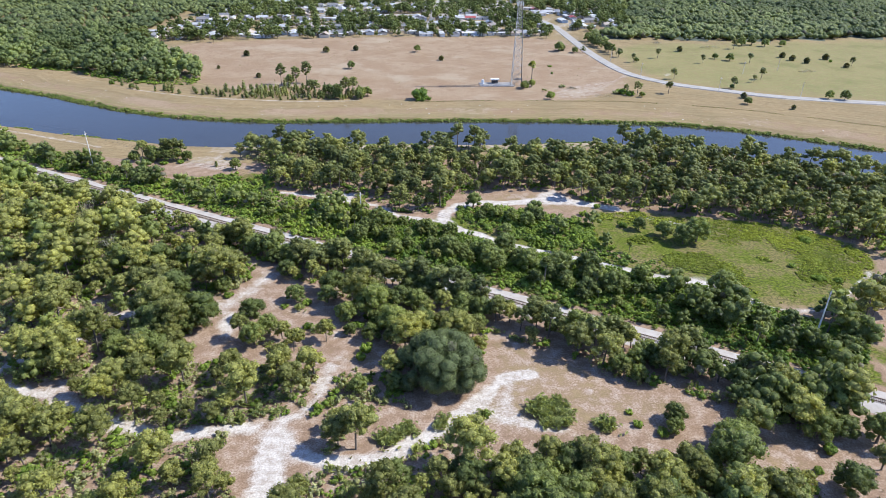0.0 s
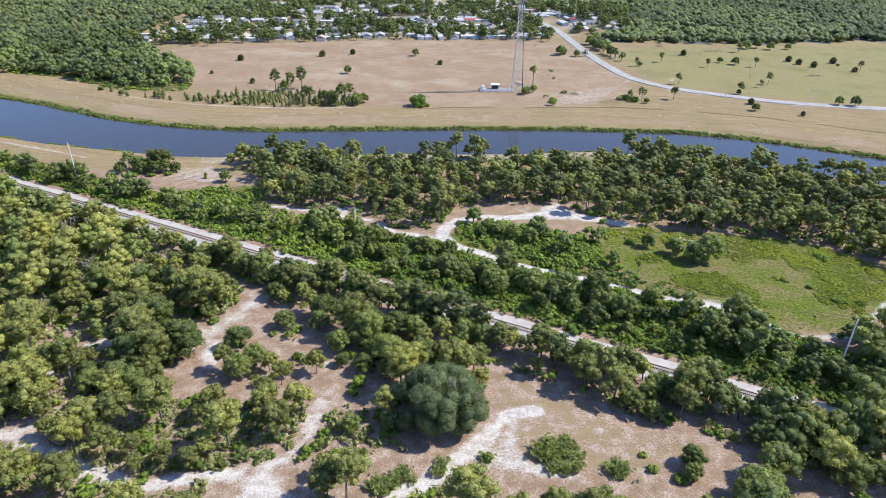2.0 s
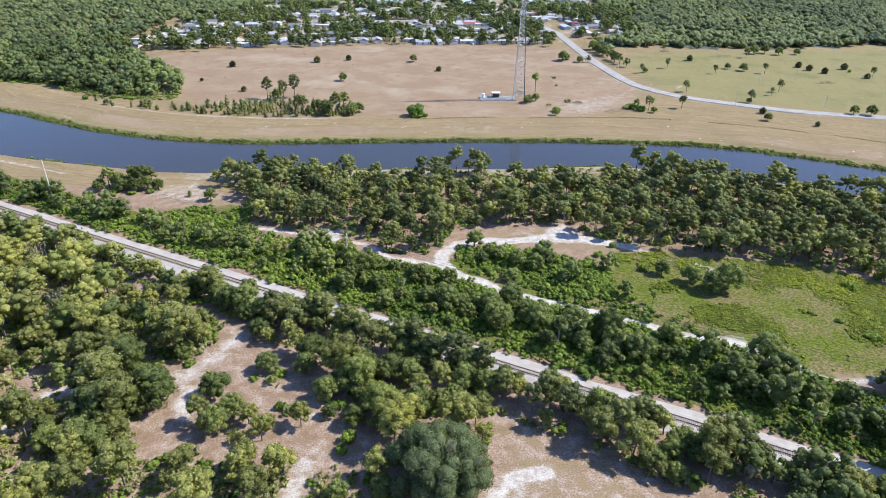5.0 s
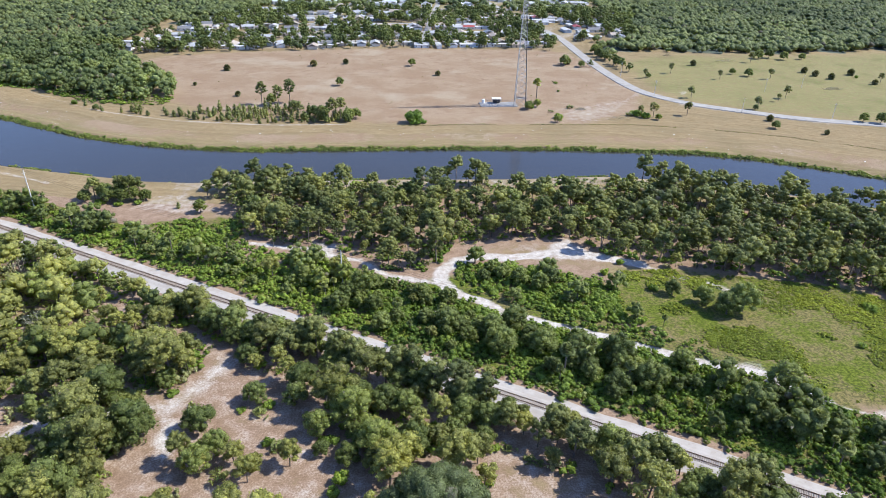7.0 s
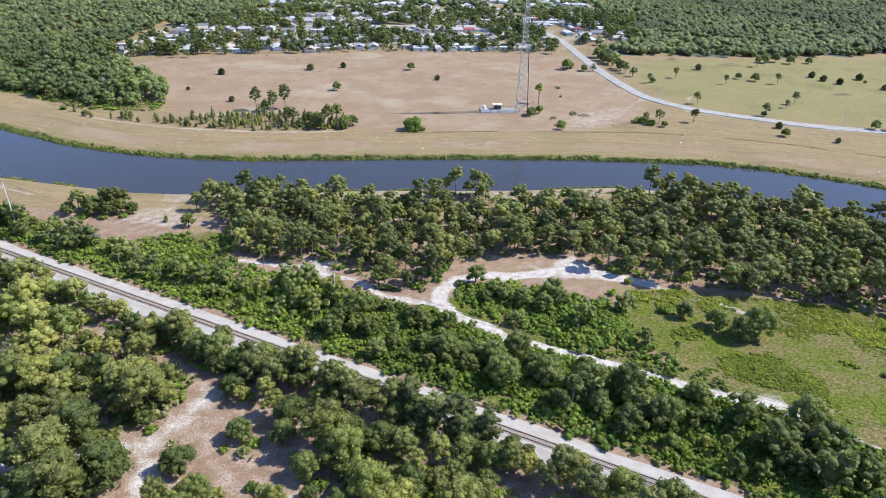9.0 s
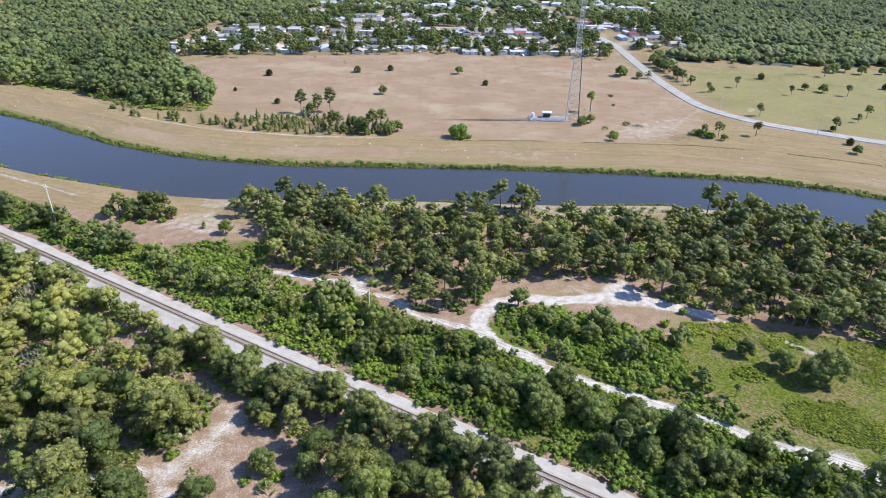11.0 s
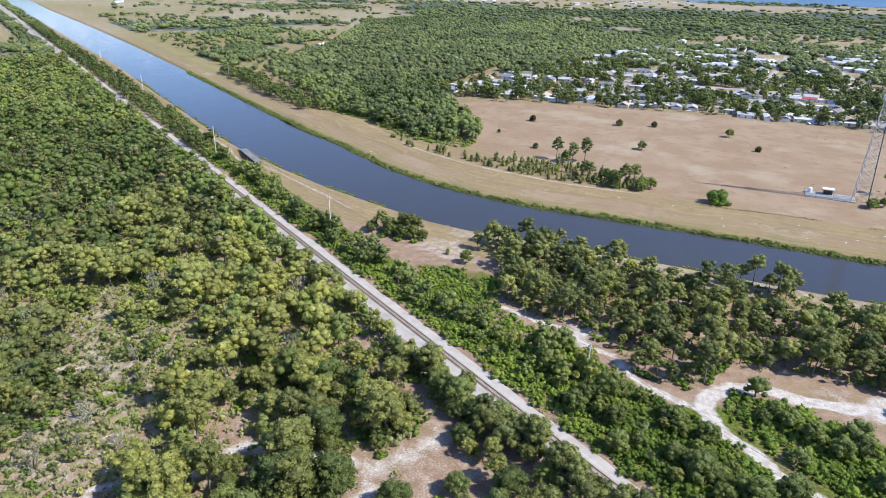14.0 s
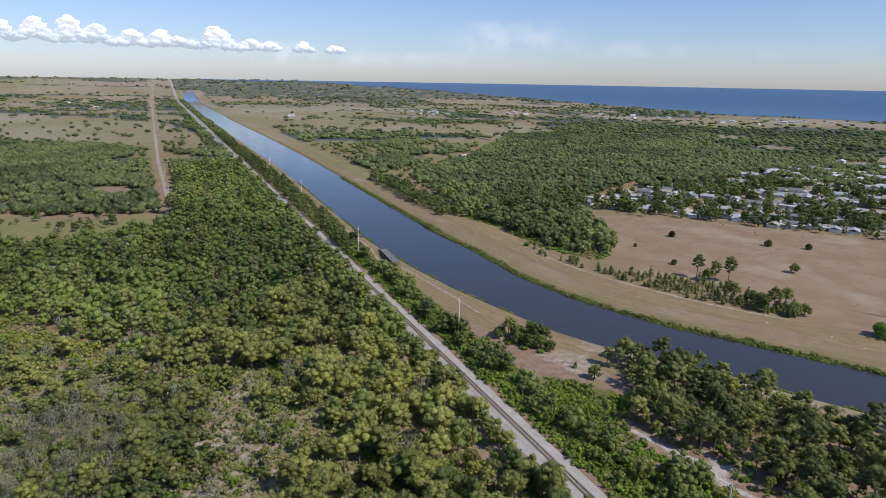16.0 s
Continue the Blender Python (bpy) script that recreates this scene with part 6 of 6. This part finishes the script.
def build_poles():
    tops = []
    for u, v, tall in sorted(POLES):
        x, y = rail_xy(u, v)
        z = float(height(x, y))
        root = thing("utility_pole", (x, y, z), "tall pale weathered wooden utility pole with a short crossarm", "utility pole", "poles beside the railway", turn=math.degrees(math.atan2(RAIL_U.y, RAIL_U.x)))
        bm = bmesh.new()
        add_rod(bm, (0, 0, -0.5), (0, 0, tall), 0.30, 0.19, 10)
        part("pole", bm, WOODPOLE, root)
        bm = bmesh.new()
        add_box(bm, (-0.07, -0.8, tall - 1.5), (0.07, 0.8, tall - 1.34))
        arm = part("crossarm", bm, WOODPOLE, root)
        for s in (-0.7, 0.7, 0.0):
            bm = bmesh.new()
            h = tall - 1.34 if s else tall
            add_rod(bm, (0, s, h), (0, s, h + 0.3), 0.07, 0.05, 6)
            part("insulator", bm, DARK, arm)
        tops.append([Vector((*rail_xy(u, v + s), z + (tall - 1.04 if s else tall + 0.3))) for s in (-0.7, 0.0, 0.7)])
    for a, b in zip(tops, tops[1:]):
        for p, q in zip(a, b):
            bm = bmesh.new()
            pts = [p.lerp(q, t / 12) - Vector((0, 0, 3.0 * (1 - (2 * t / 12 - 1) ** 2))) for t in range(13)]
            rings = [[bm.verts.new(c + Vector((RAIL_V.x * math.cos(q), RAIL_V.y * math.cos(q), math.sin(q))) * 0.024) for q in (0.8, 2.4, 3.9, 5.5)] for c in pts]
            for m, n in zip(rings, rings[1:]):
                for k in range(4):
                    bm.faces.new((m[k], m[(k + 1) % 4], n[(k + 1) % 4], n[k]))
            tagged(new("power_line", mesh_of(bm, "power_line", CABLE)), "thin dark sagging power line between poles", "power line", "power lines")
    # slim poles of the far bank, the cleared strip and the east field
    spots = [(-543, 608, 15), (-505, 333, 13), (-560, 360, 13), (-645, 402, 13), (-760, 457, 13), (-885, 514, 13), (-1100, 620, 13), (206, 482, 11), (262, 470, 11), (322, 462, 11), (160, 530, 11), (149, 590, 11), (250, 545, 10), (286, 560, 10)]
    for x, y, tall in spots:
        root = thing("slim_pole", (x, y, float(height(x, y))), "slim grey wooden line pole in open grass", "utility pole", "slim poles")
        bm = bmesh.new()
        add_rod(bm, (0, 0, -0.4), (0, 0, tall), 0.2, 0.13, 8)
        part("pole", bm, WOODPOLE, root)
        bm = bmesh.new()
        add_box(bm, (-1.0, -0.06, tall - 0.9), (1.0, 0.06, tall - 0.76))
        part("crossarm", bm, WOODPOLE, root)


build_poles()


# ---- small bridge over the side culvert ----
WORN_DECK = plain_material("worn_deck", (0.16, 0.155, 0.15), (0.25, 0.24, 0.23), 2.0, 0.9, 0.2)


def build_bridge():
    root = thing("culvert_bridge", (-307.0, 388.0, -0.35), "pale concrete culvert bridge with a dark opening and metal rails", "bridge", turn=math.degrees(math.atan2(RAIL_U.y, RAIL_U.x)) - 4)
    bm = bmesh.new()
    add_box(bm, (-18, -2.8, 0.35), (18, 2.8, 0.8), cut=0.08)
    part("deck", bm, WORN_DECK, root, "worn grey deck")
    for y in (-2.6, 2.6):
        bm = bmesh.new()
        for z in (1.15, 1.6):
            add_rod(bm, (-18, y, z), (18, y, z), 0.06, 0.06, 6)
        part("guard_rail", bm, GALV, root)
        for x in range(-18, 19, 4):
            bm = bmesh.new()
            add_rod(bm, (x, y, 0.8), (x, y, 1.65), 0.07, 0.07, 6)
            part("rail_post", bm, GALV, root)
    for x in (-15, -7.5, 0, 7.5, 15):
        bm = bmesh.new()
        add_box(bm, (x - 0.4, -2.7, -3.6), (x + 0.4, 2.7, 0.35), cut=0.05)
        part("pier", bm, CONCRETE, root)
    # dark sheet stands in for the shade inside the culvert opening
    bm = bmesh.new()
    add_box(bm, (-14.6, -2.2, -3.6), (14.6, -1.8, 0.34))
    part("shade_panel", bm, DARK, root, "dark panel standing in for the shade in the culvert opening")


build_bridge()

# ---- town ----
ROOFS = [
    plain_material("white_metal_roof", (0.52, 0.505, 0.48), (0.63, 0.615, 0.59), 3.0, 0.45, 0.4),
    plain_material("pale_grey_shingles", (0.34, 0.34, 0.345), (0.46, 0.455, 0.45), 2.0, 0.8, 0.2),
    plain_material("dark_grey_shingles", (0.16, 0.16, 0.165), (0.24, 0.23, 0.23), 2.0, 0.85, 0.2),
    plain_material("tan_shingles", (0.36, 0.30, 0.24), (0.46, 0.39, 0.32), 2.0, 0.85, 0.2),
    plain_material("red_metal_roof", (0.30, 0.07, 0.06), (0.38, 0.10, 0.08), 2.0, 0.5, 0.35),
]
WALLS = [
    plain_material("white_siding", (0.70, 0.69, 0.66), (0.80, 0.79, 0.76), 2.0, 0.7, 0.25),
    plain_material("cream_stucco", (0.58, 0.52, 0.42), (0.68, 0.62, 0.52), 2.0, 0.8, 0.2),
    plain_material("pale_blue_siding", (0.46, 0.53, 0.58), (0.55, 0.61, 0.66), 2.0, 0.7, 0.25),
]
PANE = Nodes("window_glass", rough=0.08, spec=0.6).colour((0.03, 0.035, 0.04)).mat


def house_model(long, deep, tall, pitch, roof, wall, porch):
    """Walls, a ridged roof with eaves, windows, a door and perhaps a carport."""
    root = thing("house", (0, 0, 0), "", "house")
    bm = bmesh.new()
    add_box(bm, (-long / 2, -deep / 2, -0.3), (long / 2, deep / 2, tall))
    part("wall", bm, wall, root)
    bm = bmesh.new()
    e, t = 0.5, 0.18
    sec = [(-deep / 2 - e, tall - 0.1), (0, tall + pitch), (deep / 2 + e, tall - 0.1), (deep / 2 + e, tall - 0.1 + t), (0, tall + pitch + t), (-deep / 2 - e, tall - 0.1 + t)]
    rings = [[bm.verts.new((x, y, z)) for y, z in sec] for x in (-long / 2 - e, long / 2 + e)]
    for k in range(6):
        bm.faces.new((rings[0][k], rings[0][(k + 1) % 6], rings[1][(k + 1) % 6], rings[1][k]))
    bm.faces.new(rings[0])
    bm.faces.new(rings[1][::-1])
    part("roof", bm, roof, root)
    for side in (-1, 1):
        y = side * (deep / 2 + 0.02)
        for k, x in enumerate(np.linspace(-long / 2 + 1.6, long / 2 - 1.6, 3)):
            bm = bmesh.new()
            door = side < 0 and k == 1
            add_box(bm, (x - 0.55, y - 0.03, 0.05 if door else 0.95), (x + 0.55, y + 0.03, 2.05))
            part("door" if door else "window", bm, DARK if door else PANE, root)
    if porch:
        bm = bmesh.new()
        add_box(bm, (long / 2 + 0.3, -deep / 2 + 0.3, 2.2), (long / 2 + 4.6, deep / 2 - 0.3, 2.32))
        part("carport_roof", bm, ROOFS[0], root)
        for x in (long / 2 + 1.0, long / 2 + 4.4):
            for y in (-deep / 2 + 0.5, deep / 2 - 0.5):
                bm = bmesh.new()
                add_rod(bm, (x, y, 0), (x, y, 2.2), 0.06, 0.06, 5)
                part("carport_post", bm, GALV, root)
    return root


CARS = [plain_material(f"{n}_car_paint", c, tuple(v * 1.1 for v in c), 1.0, 0.3, 0.5) for n, c in (("white", (0.7, 0.7, 0.7)), ("silver", (0.4, 0.41, 0.42)), ("dark", (0.05, 0.05, 0.06)), ("red", (0.32, 0.03, 0.03)), ("blue", (0.05, 0.1, 0.25)))]
TYRE = plain_material("black_rubber", (0.02, 0.02, 0.02), (0.035, 0.035, 0.035), 0.3, 0.9, 0.2)


def car_model(paint):
    root = thing("parked_car", (0, 0, 0), "", "car")
    bm = bmesh.new()
    add_box(bm, (-2.25, -0.9, 0.35), (2.25, 0.9, 0.95), cut=0.15)
    part("body", bm, paint, root)
    bm = bmesh.new()
    add_box(bm, (-1.5, -0.8, 0.93), (1.1, 0.8, 1.5), cut=0.1)
    for v in bm.verts:
        if v.co.z > 1.3:
            v.co.x, v.co.y = v.co.x * 0.72 - 0.1, v.co.y * 0.85
    part("cabin", bm, PANE, root, "dark glass cabin")
    for x in (-1.4, 1.4):
        for y in (-0.85, 0.85):
            bm = bmesh.new()
            add_rod(bm, (x, y - 0.1, 0.33), (x, y + 0.1, 0.33), 0.33, 0.33, 10)
            part("wheel", bm, TYRE, root)
    return root


def build_town():
    rng = np.random.RandomState(19)
    looks = ["white metal roof", "pale grey shingle roof", "dark grey shingle roof", "tan shingle roof", "red metal roof"]
    made = []
    for r, w, long, deep, pitch, porch in ((0, 0, 17.0, 4.6, 0.55, True), (0, 1, 15.0, 4.4, 0.5, False), (1, 0, 14.0, 8.5, 1.6, True), (1, 1, 13.0, 9.0, 1.9, False), (2, 0, 14.0, 9.0, 1.9, True), (3, 1, 15.0, 9.5, 2.0, False), (0, 2, 18.0, 7.5, 1.0, True), (4, 0, 13.0, 8.0, 1.4, False), (0, 0, 22.0, 8.0, 0.9, False)):
        m = house_model(long, deep, 2.7, pitch, ROOFS[r], WALLS[w], porch)
        tagged(m, f"single-storey house with a {looks[r]} among trees", "house", "town houses")
        made.append(m)
    cars = []
    for paint, word in zip(CARS, ("white", "silver", "dark", "red", "blue")):
        c = car_model(paint)
        tagged(c, f"{word} car parked beside a house", "car", "parked cars")
        cars.append(c)
    cell = LOTS
    used, used_car = set(), set()
    for k, (x, y) in enumerate(cell[:250]):
        q = rng.choice(len(made), p=[0.14, 0.08, 0.20, 0.17, 0.15, 0.13, 0.06, 0.02, 0.05])
        ang = 7.0 + (90.0 if rng.rand() < 0.3 else 0.0) + rng.normal(0, 3)
        m = pose(x, y, float(height(x, y)) + 0.1, 0, 0, ang)
        if q in used:
            copy_thing(made[q], m)
        else:
            made[q].matrix_basis = m
            used.add(q)
        if k % 4 == 0:
            c, m = rng.randint(5), pose(x + rng.uniform(-3, 3), y - 8.0, float(height(x, y - 8.0)), 0, 0, rng.uniform(0, 180))
            if c in used_car:
                copy_thing(cars[c], m)
            else:
                cars[c].matrix_basis = m
                used_car.add(c)
    for word, roof in (("white metal roof", ROOFS[0]), ("pale grey roof", ROOFS[1])):
        root = thing("distant_house", (0, 0, 0), f"distant low house with a {word} among trees", "house", "distant houses")
        bm = bmesh.new()
        add_box(bm, (-7, -4, -0.3), (7, 4, 2.8))
        part("wall", bm, WALLS[0], root)
        bm = bmesh.new()
        rings = [[bm.verts.new((x, y, z)) for y, z in ((-4.6, 2.6), (0, 4.2), (4.6, 2.6), (4.6, 2.8), (0, 4.4), (-4.6, 2.8))] for x in (-7.5, 7.5)]
        for q in range(6):
            bm.faces.new((rings[0][q], rings[0][(q + 1) % 6], rings[1][(q + 1) % 6], rings[1][q]))
        bm.faces.new(rings[0])
        bm.faces.new(rings[1][::-1])
        part("roof", bm, roof, root)
        spots = [p for n, p in enumerate(cell[250:]) if n % 2 == (word[0] == "w")][:75]
        for _ in range(20):
            a, r = math.radians(rng.choice([12, 20, 24, 33, 41]) + rng.normal(0, 1.6)), 122 / math.tan(math.radians(rng.uniform(2.7, 3.1)))
            spots.append((-math.sin(a) * r, 75 + math.cos(a) * r))
        spots += [(-1719, 1377), (-651, 764), (-631, 888), (-2535, 1134), (-2982, 1186), (-1700, 1350), (-645, 778), (-2500, 1100)][:: 2 if word[0] == "p" else 1]
        for n, (x, y) in enumerate(spots):
            m = pose(x, y, float(height(x, y)), 0, 0, rng.uniform(0, 180)) @ Matrix.Scale(rng.uniform(0.9, 1.5), 4)
            if n:
                copy_thing(root, m).scale = m.to_scale()
            else:
                root.matrix_basis = m
    for k, m in enumerate(made):
        if k not in used:
            m.matrix_basis = pose(-60 + k * 24, 760, 0.1)
    return cell


for line in STREETS:
    build_road("street", line, 3.2, "pale narrow town street", 40)
build_town()


# ---- clouds low over the horizon ----
def build_clouds():
    rng = np.random.RandomState(8)
    n = Nodes("glowing_cloud", rough=1.0, spec=0.0)
    up = n.tree.nodes.new("ShaderNodeSeparateXYZ")
    n.put(up.inputs[0], n.tree.nodes.new("ShaderNodeTexCoord").outputs["Generated"])
    # shaded base, hazy foot and bright top are painted in by height
    body = n.ramp(n.math("ADD", up.outputs[2], n.math("MULTIPLY", n.math("SUBTRACT", n.noise(60.0, 5.0, 0.7), 0.5), 0.6)), 0.1, 0.8)
    n.colour(n.mix(body, (0.30, 0.33, 0.36), (0.55, 0.55, 0.55)))
    n.put(n.bsdf.inputs["Emission Color"], n.mix(body, (0.74, 0.82, 0.92), (0.92, 0.93, 0.95)))
    # added glow in place of sunlight scattered inside the cloud
    n.bsdf.inputs["Emission Strength"].default_value = 0.8
    # azimuth to the left, lowest and highest angle, width
    for az, lo, hi, wide in ((74.0, 2.7, 4.9, 3.0), (71.2, 2.8, 4.0, 3.4), (68.2, 2.7, 4.8, 3.6), (64.8, 2.6, 3.5, 3.0), (62.2, 2.6, 3.9, 2.8), (58.6, 2.5, 4.1, 4.2), (55.2, 2.5, 3.4, 3.0), (51.6, 2.5, 3.1, 1.3), (49.0, 2.5, 2.8, 0.9)):
        cs, rs = [], []
        for _ in range(int(75 * wide)):
            f = rng.uniform(-1, 1)
            rise = (1 - abs(f) ** 1.6) * (0.62 + 0.38 * math.sin(f * 5 + az)) * rng.rand() ** 0.8
            a, e = math.radians(az + f * wide / 2), math.radians(lo - 0.35 + 1.12 * (hi - lo) * rise)
            far = 4700 + 120 * rng.rand()
            cs.append((EYE[0] - math.sin(a) * far, EYE[1] + math.cos(a) * far, EYE[2] + math.tan(e) * far))
            rs.append(rng.choice([7, 11, 17, 26]) * rng.uniform(0.8, 1.25))
        bm = bmesh.new()
        for c, r in zip(cs, rs):
            bmesh.ops.create_icosphere(bm, subdivisions=1, radius=r, matrix=Matrix.Translation(c) @ Matrix.Diagonal((1.5, 1.5, 0.75, 1)))
        for v in bm.verts:
            v.co += Vector(noise.noise_vector(v.co * 0.08)) * 5.0
        for f in bm.faces:
            f.smooth = True
        me = mesh_of(bm, "cloud", n.mat)
        tagged(new("cloud", me), "small white fair-weather cloud low over the horizon", "cloud", "clouds", kind="structure")
    # thin veils of high cloud: patches whose edges fade out
    n = Nodes("glowing_thin_cloud", rough=1.0, spec=0.0)
    n.colour((0.5, 0.5, 0.5))
    # the veil's brightness is an added glow, in place of scattered sunlight
    n.put(n.bsdf.inputs["Emission Color"], (0.90, 0.93, 0.97))
    n.bsdf.inputs["Emission Strength"].default_value = 0.8
    n.put(n.bsdf.inputs["Alpha"], n.math("MULTIPLY", n.attr("thick"), n.ramp(n.noise(170.0, 6.0, 0.62), 0.32, 0.72)))
    # azimuth, angle, half width, half height, thickness
    for az, el, wide, tall, thick in ((34.0, 3.5, 6.5, 1.5, 0.55), (24.0, 2.6, 6.0, 0.8, 0.45), (62.0, 2.2, 14.0, 0.75, 0.6), (13.0, 2.4, 6.0, 0.8, 0.35), (46.0, 1.6, 16.0, 0.7, 0.4)):
        us, vs = np.meshgrid(np.linspace(-1, 1, 25), np.linspace(-1, 1, 13))
        a, e = np.radians(az + us * wide), np.radians(el + vs * tall)
        pts = np.stack([EYE[0] - np.sin(a) * 4850, EYE[1] + np.cos(a) * 4850, EYE[2] + np.tan(e) * 4850], -1).reshape(-1, 3)
        i = (np.arange(12)[:, None] * 25 + np.arange(24)[None, :]).ravel()
        me = tri_mesh("cloud_veil", pts, np.concatenate([np.stack([i, i + 1, i + 26], 1), np.stack([i, i + 26, i + 25], 1)]), [n.mat], smooth=True)
        fade = thick * np.clip(1 - us**2, 0, 1) * np.clip(1 - vs**2, 0, 1)
        me.attributes.new("thick", "FLOAT", "POINT").data.foreach_set("value", fade.ravel().astype(np.float32))
        tagged(new("cloud_veil", me), "thin pale veil of high cloud over the horizon", "cloud", "cloud veils", kind="structure")


build_clouds()


# ---- pale stones and litter on the levee ----
def build_stones():
    rng = np.random.RandomState(71)
    p = between(CANAL_NORTH, 5000)
    p = p[(p[:, 0] > -420) & (p[:, 0] < 300)]
    xy = p[rng.randint(0, len(p), 70)]
    out = np.stack([rng.normal(0, 3, 70), rng.uniform(6, 34, 70)], -1)
    xy = xy + out
    vs, ts = [], []
    for k, (x, y) in enumerate(xy):
        r = rng.uniform(0.12, 0.36)
        vs.append(ICO_V * rng.uniform(0.6, 1.2, (12, 1)) * [r * rng.uniform(0.8, 2.2), r, r * 0.5] + [x, y, float(height(x, y)) + 0.1])
        ts.append(ICO_F + 12 * k)
    me = tri_mesh("scattered_stones", np.concatenate(vs), np.concatenate(ts), [WHITE])
    tagged(new("scattered_stones", me), "pale stones and bits scattered on the mown levee", "stones", kind="stuff")


build_stones()
